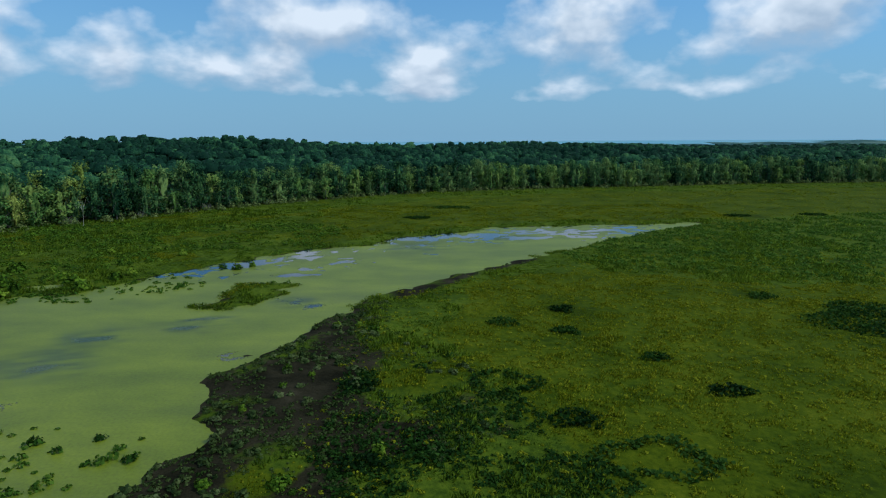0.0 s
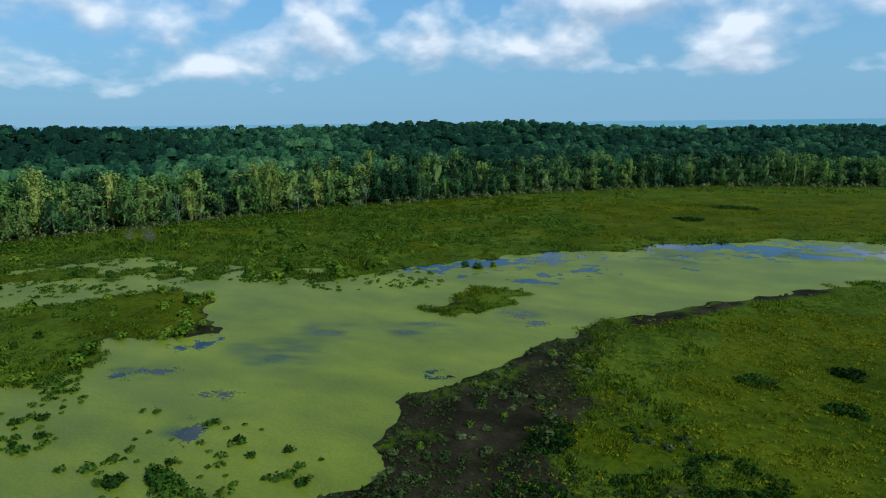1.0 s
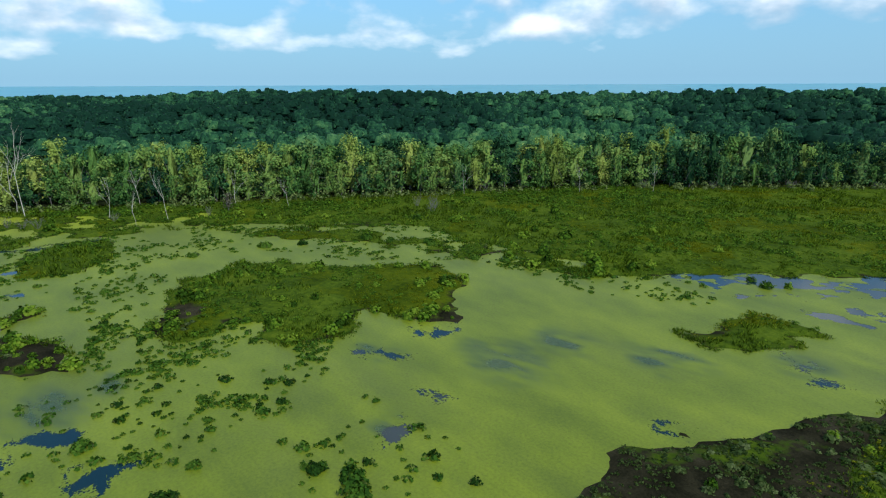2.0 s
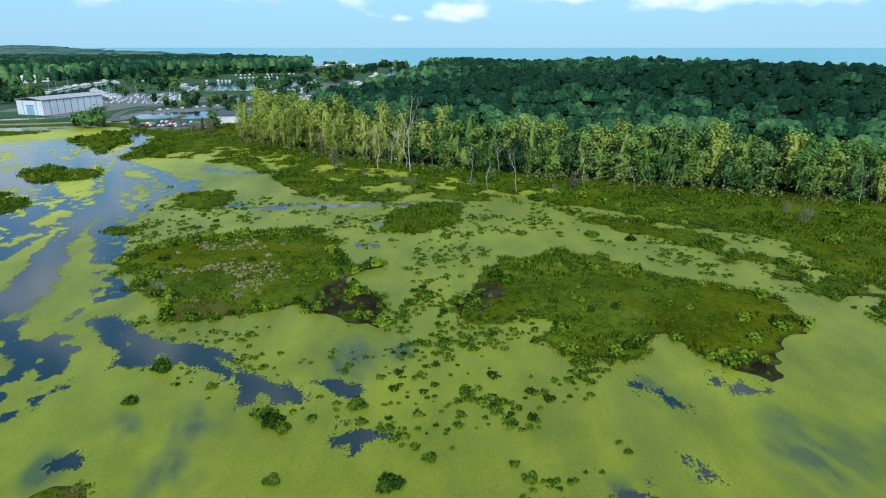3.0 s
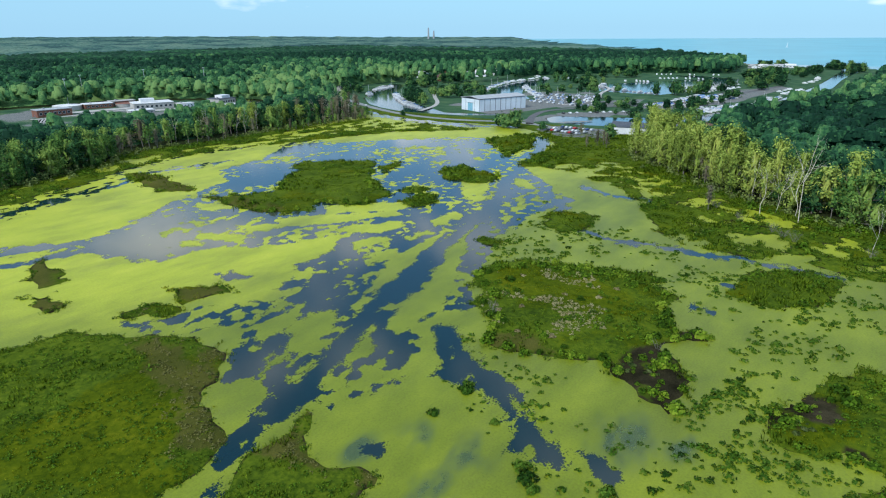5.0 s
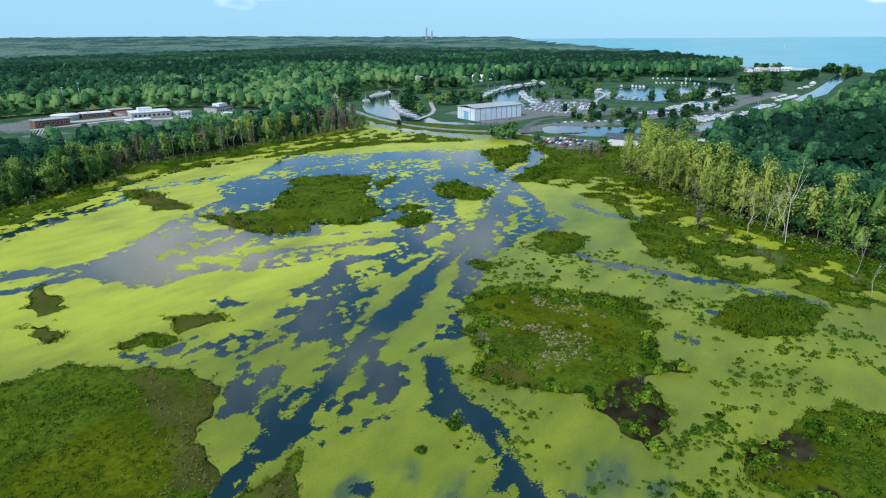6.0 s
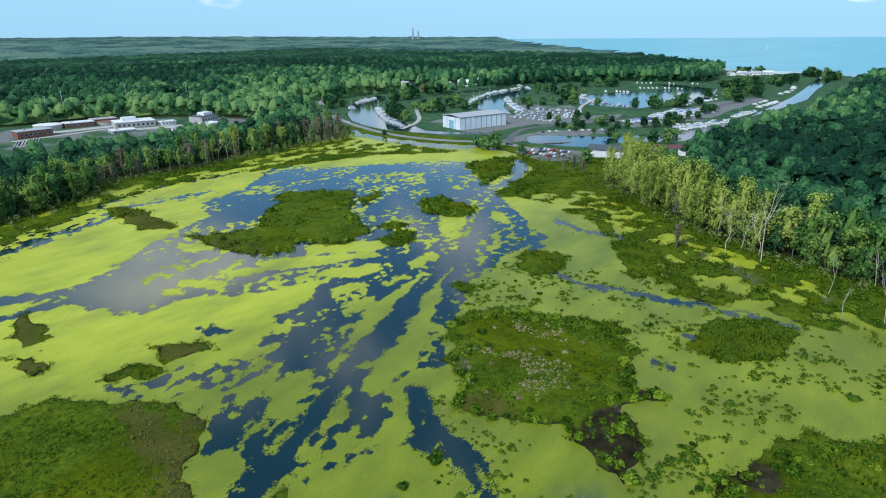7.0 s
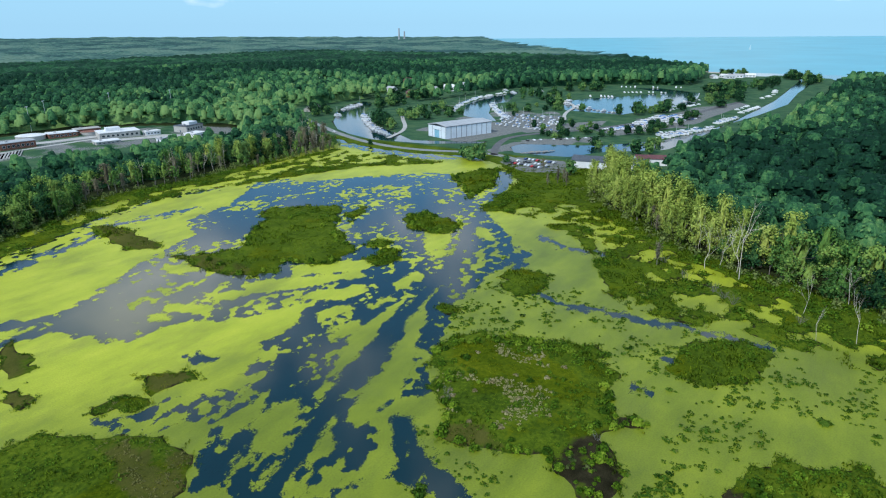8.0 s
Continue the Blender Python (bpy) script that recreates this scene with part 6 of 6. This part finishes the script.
def flat_roofed(m, L, W, h, wall, roof, label, panes=6, penthouse=None):
    e = thing("flat_roofed_building", m, label, "building")
    boxpart("wall", M[wall], e, (-L / 2, L / 2, -W / 2, W / 2, -0.3, h))
    boxpart("roof", M[roof], e, (-L / 2 - 0.4, L / 2 + 0.4, -W / 2 - 0.4, W / 2 + 0.4, h, h + 0.45))
    for s in (-1, 1):
        windows(e, s, panes, s * W / 2, -L / 2 + 1, L / 2 - 1, h * 0.35, h * 0.72)
    boxpart("door", M["slate_trim"], e, (L / 2, L / 2 + 0.06, -0.8, 0.8, 0, 2.2))
    if penthouse:
        px, pl, pw, ph = penthouse
        boxpart("penthouse", M["white"], e, (px - pl / 2, px + pl / 2, -pw / 2, pw / 2, h + 0.45, h + 0.45 + ph))
    boxpart("roof_vent", M["roof_grey"], e, (L * 0.2, L * 0.2 + 1.6, -1, 0.8, h + 0.45, h + 1.5))
    return e


def boat_storage():
    """54 m x 26 m hall with siding bays between dark pilasters and a blue door in its end."""
    ang = math.degrees(math.atan2(18, -51))
    L, W, h, rise = 54.5, 26.0, 11.0, 1.6
    u = Vector((math.cos(radians(ang)), math.sin(radians(ang))))
    v = Vector((-u.y, u.x))
    c = Vector((-471.5, -236.5)) + u * (L / 2) + v * (W / 2)
    e = thing("boat_storage_hall", pose(c.x, c.y, 0.35, 0, 0, ang), "long white metal boat storage hall with light blue door", "building")
    boxpart("wall", M["slate_trim"], e, (-L / 2 + 0.1, L / 2 - 0.1, -W / 2 + 0.1, W / 2 - 0.1, -0.3, h))
    for s in (-1, 1):
        for i in range(9):
            a = -L / 2 + i * L / 9
            boxpart("siding_panel", M["panel"], e, (a + 0.35, a + L / 9 - 0.35, s * W / 2 - 0.1, s * W / 2 + 0.1, 0.2, h - 0.5))
        for i in range(4):
            a = -W / 2 + i * W / 4
            if s == -1 and i in (1, 2):
                continue
            boxpart("siding_panel", M["panel"], e, (s * L / 2 - 0.1, s * L / 2 + 0.1, a + 0.3, a + W / 4 - 0.3, 0.2, h - 0.5))
    boxpart("siding_panel", M["panel"], e, (-L / 2 - 0.1, -L / 2 + 0.1, -W / 4 + 0.3, W / 4 - 0.3, 7.4, h - 0.5))
    for s in (-1, 1):
        boxpart("siding_panel", M["panel"], e, (-L / 2 - 0.1, -L / 2 + 0.1, *sorted((s * 3.6, s * (W / 4 - 0.3))), 0.2, 7.2))
    door = boxpart("sliding_door", M["bluedoor"], e, (-L / 2 - 0.12, -L / 2 + 0.05, -3.4, 3.4, 0, 7.0), label="tall light blue sliding door")
    boxpart("door_rail", M["slate_trim"], door, (-L / 2 - 0.2, -L / 2 - 0.1, -3.6, 3.6, 7.05, 7.25))
    boxpart("door_seam", M["slate_trim"], door, (-L / 2 - 0.16, -L / 2 - 0.11, -0.06, 0.06, 0, 7.0))
    bm = bmesh.new()
    for s in (-1, 1):
        p = [(-L / 2 - 0.5, s * (W / 2 + 0.5), h), (L / 2 + 0.5, s * (W / 2 + 0.5), h), (L / 2 + 0.5, 0, h + rise), (-L / 2 - 0.5, 0, h + rise)]
        lo, hi = [bm.verts.new(q) for q in p], [bm.verts.new((q[0], q[1], q[2] + 0.35)) for q in p]
        bm.faces.new(hi), bm.faces.new(lo[::-1])
        for i in range(4):
            bm.faces.new((lo[i], lo[(i + 1) % 4], hi[(i + 1) % 4], hi[i]))
    part("roof", bm, M["roof_grey"], e)


boat_storage()
gable("marina_shed", pose(-432, -74, 0.3, 0, 0, 100), 50, 19, 5.4, 2.2, "white", "roof_dark", "long white shed with a dark low-pitched roof", "building", 0)
gable("marina_shed", pose(-458, -52, 0.3, 0, 0, 115), 22, 11, 5.2, 1.8, "white", "roof_maroon", "white shed with a maroon roof", "building", 0)
flat_roofed(pose(-248, -526, 0.4, 0, 0, -5), 27, 13, 5.8, "brick", "roof_grey", "low red brick building with a flat grey roof", 7)
flat_roofed(pose(-300, -553, 0.4, 0, 0, -14), 24, 14, 4.2, "brick", "roof_white", "long low brick building with a pale roof", 6)
flat_roofed(pose(-325, -556, 0.4, 0, 0, -14), 22, 12, 4.4, "brick", "concrete", "long low brick building with a pale roof", 6)
flat_roofed(pose(-328, -508, 0.4, 0, 0, -20), 34, 22, 5.6, "concrete", "roof_white", "white flat-roofed plant building with a penthouse", 8, (4, 12, 8, 3.2))
flat_roofed(pose(-302, -482, 0.4, 0, 0, -14), 20, 12, 2.6, "concrete", "roof_white", "low white concrete building", 5)
flat_roofed(pose(-384, -480, 0.4, 0, 0, 10), 22, 16, 6.0, "concrete", "roof_dark", "grey plant building with a stepped dark roof", 6, (-2, 11, 9, 2.6))
flat_roofed(pose(-362, -440, 0.4, 0, 0, 12), 16, 12, 4.6, "white", "roof_white", "small white flat-roofed building", 4)
flat_roofed(pose(-352, -492, 0.4, 0, 0, -10), 14, 8, 3.4, "white", "roof_white", "small white flat-roofed building", 4)
flat_roofed(pose(-336, -450, 0.4, 0, 0, 6), 11, 6, 2.6, "white", "roof_grey", "small white flat-roofed building", 3)
gable("house", pose(-566, -488, 0.3, 0, 0, 25), 17, 10, 4.2, 3.2, "white", "roof_grey", "white house with a grey roof by the channel", "house")
gable("house", pose(-552, -484, 0.3, 0, 0, 25), 8, 8, 3.5, 2.5, "concrete", "roof_grey", "pale house with a grey roof by the channel", "house", 2)
gable("house", pose(-835, -735, 0.3, 0, 0, 60), 22, 12, 8, 4, "white", "roof_white", "white house among the trees", "house")
gable("house", pose(-850, -725, 0.3, 0, 0, 60), 12, 10, 7, 3, "white", "roof_white", "white house among the trees", "house")
gable("house", pose(-900, -585, 0.3, 0, 0, 65), 24, 12, 8, 4, "brick", "roof_maroon", "reddish house among the trees", "house")
for i, (x, y, wall, roof) in enumerate(((-746, -474, "brick", "roof_maroon"), (-778, -531, "white", "roof_grey"), (-849, -472, "white", "roof_white"), (-802, -473, "white", "roof_grey"), (-888, -470, "white", "roof_white"))):
    gable("house", pose(x, y, 0.3, 0, 0, 40 + 37 * i), 16, 10, 6.5, 3.5, wall, roof, "red brick house in a garden among trees" if wall == "brick" else "white two-storey house in a garden among trees", "house")
for i, (x, y) in enumerate(((-1290, -165), (-1312, -150), (-1330, -128), (-1352, -112), (-1300, -140))):
    gable("beach_house", pose(x, y, 0.4, 0, 0, 30 + 25 * i), 18, 10, 4.5, 2.5, "white", "roof_white" if i % 2 else "roof_grey", "white house on the lake shore", "house", 3)


def round_tank(x, y, r, h, top, label):
    e = thing("round_tank", pose(x, y, 0.3), label, "tank")
    bm = bmesh.new()
    bmesh.ops.create_cone(bm, cap_ends=False, segments=28, radius1=r, radius2=r, depth=h, matrix=Matrix.Translation((0, 0, h / 2)))
    part("wall", bm, M["concrete"], e)
    bm = bmesh.new()
    bmesh.ops.create_cone(bm, cap_ends=True, segments=28, radius1=r + 0.2, radius2=r * 0.15, depth=h * 0.25, matrix=Matrix.Translation((0, 0, h * 1.125)))
    part("roof", bm, M[top], e)


round_tank(-277, -562, 12, 4.2, "roof_white", "round concrete tank with a white domed roof")
round_tank(-322, -545, 8, 3.0, "brick", "round tank with a reddish roof")
for i in range(6):
    e = thing("settling_basin", pose(-228 - 3.0 * i + 6, -492 - 1.2 * i, 0.35, 0, 0, 62), "long open concrete settling basin", "basin", "settling basins")
    boxpart("rim", M["concrete"], e, (-15, 15, -2.6, -2.1, 0, 1.0), (-15, 15, 2.1, 2.6, 0, 1.0), (-15, -14.5, -2.1, 2.1, 0, 1.0), (14.5, 15, -2.1, 2.1, 0, 1.0))
    boxpart("basin_water", M["marsh_water"], e, (-14.5, 14.5, -2.1, 2.1, 0.1, 0.5))
for x, y, h in ((-3560, -2590, 86), (-3600, -2575, 66)):
    bm = bmesh.new()
    bmesh.ops.create_cone(bm, cap_ends=True, segments=16, radius1=7, radius2=4.5, depth=h, matrix=Matrix.Translation((0, 0, h / 2)))
    ob = part("smokestack", bm, M["chimney"])
    ob.location = (x, y, 0)
    tagged(ob, "tall pale power station smokestack on the skyline", "smokestack", "smokestacks")


# ---- boats ----
def hull(L, W, h, bow=0.35):
    bm = bmesh.new()
    rows = []
    for f in (0.0, 0.35, 0.65, 0.85, 1.0):
        w = W / 2 * (1.0 if f < 0.5 else max(0.03, 1 - ((f - 0.5) / 0.5) ** 2))
        x, z = (f - 0.5) * L, h * (1 + bow * f * f)
        rows.append([bm.verts.new(p) for p in ((x, -w, z), (x * 0.96, -w * 0.7, -0.25), (x * 0.96, w * 0.7, -0.25), (x, w, z))])
    for a, b in zip(rows, rows[1:]):
        for i in range(3):
            bm.faces.new((a[i], b[i], b[i + 1], a[i + 1]))
        bm.faces.new((a[3], b[3], b[0], a[0]))
    bm.faces.new(rows[0])
    return bm


def make_boat(kind):
    L, W = {"cruiser": (10.5, 3.5), "runabout": (7.5, 2.6), "sailboat": (9.0, 2.9), "pontoon": (7.5, 2.6)}[kind]
    names = {"cruiser": "white cabin cruiser moored in the marina", "runabout": "white motorboat under a blue canvas cover", "sailboat": "white sailing boat with a bare mast", "pontoon": "white pontoon boat with a canopy"}
    e = thing("boat", pose(0, 0, 0), names[kind], "boat", "boats in the marina")
    part("hull", hull(L, W, 1.15), M["white"], e)
    if kind == "cruiser":
        cabin = boxpart("cabin", M["white"], e, (-L * 0.2, L * 0.2, -W * 0.36, W * 0.36, 1.2, 2.7))
        boxpart("cabin_window", M["glass"], cabin, (-L * 0.18, L * 0.2 + 0.05, -W * 0.37, W * 0.37, 1.8, 2.3))
        boxpart("canopy", M["white"], e, (-L * 0.36, L * 0.05, -W * 0.4, W * 0.4, 3.3, 3.45))
    elif kind == "runabout":
        bm = bmesh.new()
        bmesh.ops.create_icosphere(bm, subdivisions=1, radius=1, matrix=Matrix.Translation((-L * 0.08, 0, 1.2)) @ Matrix.Diagonal((L * 0.42, W * 0.5, 0.9, 1)))
        part("cover", bm, M["blue_cover"], e)
    elif kind == "sailboat":
        boxpart("cabin", M["white"], e, (-L * 0.1, L * 0.22, -W * 0.28, W * 0.28, 1.2, 1.8))
        boxpart("mast", M["car_silver"], e, (0.4, 0.6, -0.1, 0.1, 1.2, 11.5))
        boxpart("boom", M["blue_cover"], e, (-3.6, 0.4, -0.16, 0.16, 2.3, 2.65))
    else:
        boxpart("canopy", M["blue_cover"], e, (-L * 0.3, L * 0.1, -W * 0.42, W * 0.42, 2.7, 2.85))
        for sx in (-L * 0.28, L * 0.08):
            for sy in (-W * 0.4, W * 0.38):
                boxpart("canopy_post", M["car_silver"], e, (sx, sx + 0.08, sy, sy + 0.08, 1.1, 2.7))
    return e


boats = {k: make_boat(k) for k in ("cruiser", "runabout", "sailboat", "pontoon")}
BERTHS = [([(-559, -404), (-517, -362), (-492, -336), (-464, -293)], 4.6, 90, 0), ([(-550, -438), (-538, -422)], 5, 90, 0), ([(-587, -460), (-643, -478)], 6, 90, 0), ([(-630, -330), (-708, -364), (-776, -380), (-864, -381)], 6, 90, 0),
          ([(-725, -328), (-677, -297), (-649, -276)], 5, 90, 0), ([(-899, -404), (-882, -380), (-851, -351)], 7, 90, 0), ([(-855, -343), (-915, -339)], 7, 90, 0), ([(-814, -265), (-807, -250)], 5, 90, 0), ([(-872, -251), (-887, -223)], 5, 90, 0),
          ([(-942, -237), (-978, -172)], 6, 90, 0), ([(-1034, -258), (-1079, -137)], 7, 90, 0), ([(-878, -125), (-905, -106)], 5, 90, 0), ([(-587, -82), (-600, -70), (-637, -58)], 5, 90, 0), ([(-688, -50), (-745, -40)], 4.6, 90, 0),
          ([(-788, -42), (-860, -32)], 4.6, 90, 0), ([(-800, -52), (-870, -44)], 5, 90, 1), ([(-961, -42), (-1009, -34), (-1095, -40)], 6, 90, 0), ([(-760, -120), (-850, -100)], 7, 90, 0), ([(-720, -160), (-745, -215), (-790, -262)], 8, 90, 0), ([(-564, -77), (-607, -63), (-655, -48)], 5, 90, 0), ([(-676, -298), (-648, -275), (-618, -253)], 4.6, 90, 0)]
rb = random.Random(8)
far_boats = []  # place, heading, size
for P, gap, turn, ashore in BERTHS:
    for x, y, rz in along(P, gap):
        if rb.random() < 0.85:
            kind = rb.choice(["cruiser", "cruiser", "runabout", "cruiser", "pontoon", "cruiser", "sailboat", "pontoon"])
            if x < -780:
                if rb.random() < 0.35:
                    continue
                far_boats.append((x, y, rz + turn + rb.uniform(-12, 12), rb.uniform(0.5, 0.9)))
                continue
            copy_thing(boats[kind], scaled(x + rb.uniform(-1, 1), y + rb.uniform(-1, 1), max(gz(x, y), 0.0) + (0.3 if ashore else 0.05), rz + turn + rb.choice((0, 180)) + rb.uniform(-8, 8), rb.uniform(0.62, 0.98)))
for k in range(5):  # boats laid up on the lots
    for x, y, rz in along([(-640 + 17 * k, -262 + 6 * k), (-646 + 21 * k, -198 + 8 * k)], 6.5):
        copy_thing(boats[rb.choice(["runabout", "pontoon", "runabout", "cruiser", "sailboat"])], scaled(x + rb.uniform(-2, 2), y + rb.uniform(-2, 2), gz(x, y) + 0.35, rz + 90 + rb.uniform(-18, 18), rb.uniform(0.55, 0.85)))
for k in range(4):
    for x, y, rz in along([(-600 - 4 * k, -124 + 9 * k), (-728 - 2 * k, -108 + 9 * k)], 6.5):
        if rb.random() < 0.25:
            continue
        copy_thing(boats["runabout" if rb.random() < 0.7 else "cruiser"], scaled(x, y, gz(x, y) + 0.35, rz + 90 + rb.uniform(-6, 6), rb.uniform(0.8, 1.0)))
for ob in boats.values():
    drop(ob)
bm = bmesh.new()
for x, y, rz, k in far_boats:
    old = set(bm.verts)
    one = hull(9.5, 3.3, 1.15)
    box(one, -1.9, 1.9, -1.2, 1.2, 1.2, 2.6)
    me = bpy.data.meshes.new("far_boat")
    one.to_mesh(me)
    one.free()
    bm.from_mesh(me)
    bpy.data.meshes.remove(me)
    bmesh.ops.transform(bm, matrix=scaled(x, y, max(gz(x, y), 0) + 0.05, rz, k), verts=[v for v in bm.verts if v not in old])
tagged(part("far_boats", bm, M["white"]), "rows of small white boats in the far marina", "boats", kind="stuff")


# ---- cars ----
def make_car(paint):
    e = thing("car", pose(0, 0, 0), {"red": "red", "silver": "silver", "black": "black", "navy": "dark blue", "white": "white"}[paint] + " car parked on the marina lot", "car", "parked cars")
    mat = M["white"] if paint == "white" else M["car_" + paint]
    bm = bmesh.new()
    prof = ((-2.2, 0.35), (2.2, 0.35), (2.25, 0.75), (1.1, 0.92), (0.5, 1.42), (-1.2, 1.45), (-1.9, 0.98), (-2.25, 0.9))
    side = [[bm.verts.new((x, y * (1 if z < 1 else 0.82), z)) for x, z in prof] for y in (-0.88, 0.88)]
    bm.faces.new(side[0]), bm.faces.new(side[1][::-1])
    for i in range(8):
        bm.faces.new((side[0][i], side[0][(i + 1) % 8], side[1][(i + 1) % 8], side[1][i]))
    part("body", bm, mat, e)
    boxpart("window", M["glass"], e, (-1.3, 0.62, -0.84, 0.84, 1.0, 1.34))
    for x in (-1.4, 1.4):
        for y in (-0.8, 0.8):
            bm = bmesh.new()
            bmesh.ops.create_cone(bm, cap_ends=True, segments=10, radius1=0.34, radius2=0.34, depth=0.22, matrix=Matrix.Translation((x, y, 0.34)) @ Matrix.Rotation(math.pi / 2, 4, "X"))
            wheel = part("wheel", bm, M["tyre"], e)
            bm = bmesh.new()
            bmesh.ops.create_cone(bm, cap_ends=True, segments=10, radius1=0.2, radius2=0.2, depth=0.24, matrix=Matrix.Translation((x, y, 0.34)) @ Matrix.Rotation(math.pi / 2, 4, "X"))
            part("rim", bm, M["car_silver"], wheel)
    return e


cars = {p: make_car(p) for p in ("red", "silver", "black", "navy", "white")}
for P, gap, group in (([(-409, -138), (-404, -114)], 3.0, ["red", "silver", "black", "red"]), ([(-418, -138), (-413, -112)], 3.2, ["red", "silver", "white", "black"]), ([(-427, -136), (-424, -108)], 3.4, ["red", "silver", "navy"]), ([(-500, -170), (-545, -124)], 6, ["silver", "white", "black"]),
                      ([(-590, -136), (-650, -114)], 4, ["white", "silver", "black", "navy"]), ([(-584, -128), (-640, -106)], 5, ["white", "silver", "red"]), ([(-660, -95), (-715, -74)], 5, ["white", "silver", "navy"])):
    for x, y, rz in along(P, gap):
        if rb.random() < 0.75:
            copy_thing(cars[rb.choice(group)], pose(x, y, gz(x, y) + 0.02, 0, 0, rz + 90 + rb.uniform(-4, 4)))
copy_thing(cars["black"], pose(-431, -178, 0.73, 0, 0, 95))
copy_thing(cars["silver"], pose(-450, -350, 0.73, 0, 0, 60))
for ob in cars.values():
    drop(ob)


# ---- docks ----
def dock(x, y, rz, n):
    e = thing("dock", pose(x, y, 0, 0, 0, rz), "grey wooden boat dock on piles", "dock", "docks")
    for i in range(n):
        boxpart("plank", M["wood"], e, (i * 1.2, i * 1.2 + 1.12, -0.9, 0.9, 0.55, 0.65))
    for i in range(0, n, 4):
        for s in (-0.95, 0.85):
            boxpart("pile", M["wood"], e, (i * 1.2, i * 1.2 + 0.18, s, s + 0.15, -0.8, 1.1))


for i in range(4):
    dock(-447 - 4.5 * i, -150 + 4.2 * i, 160, 11)
for x, y, rz in along([(-640, -338), (-700, -364), (-776, -386)], 26):
    dock(x, y, rz + 90, 10)


# ---- lamp masts over the woods and a sail on the lake ----
for x, y, h in ((-400, -640, 27), (-330, -640, 25), (-450, -600, 28), (-300, -610, 24)):
    e = thing("light_mast", pose(x, y, 0.3), "tall thin mast with a white lamp head above the trees", "mast", "light masts")
    boxpart("pole", M["car_silver"], e, (-0.15, 0.15, -0.15, 0.15, 0, h))
    boxpart("lamp_head", M["white"], e, (-1.1, 1.1, -0.5, 0.5, h, h + 0.5))
e = thing("sailing_yacht", pose(-2900, -330, -0.2, 0, 0, 40), "white sailing yacht far out on the lake", "boat")
part("hull", hull(14, 4, 1.6), M["white"], e)
bm = bmesh.new()
v = [bm.verts.new(p) for p in ((-5, 0.05, 2.5), (1, 0.05, 2.5), (1, 0.05, 20), (-5, -0.05, 2.5), (1, -0.05, 2.5), (1, -0.05, 20))]
for f in ((0, 1, 2), (5, 4, 3), (0, 3, 4, 1), (1, 4, 5, 2), (2, 5, 3, 0)):
    bm.faces.new([v[i] for i in f])
part("sail", bm, M["white"], e)
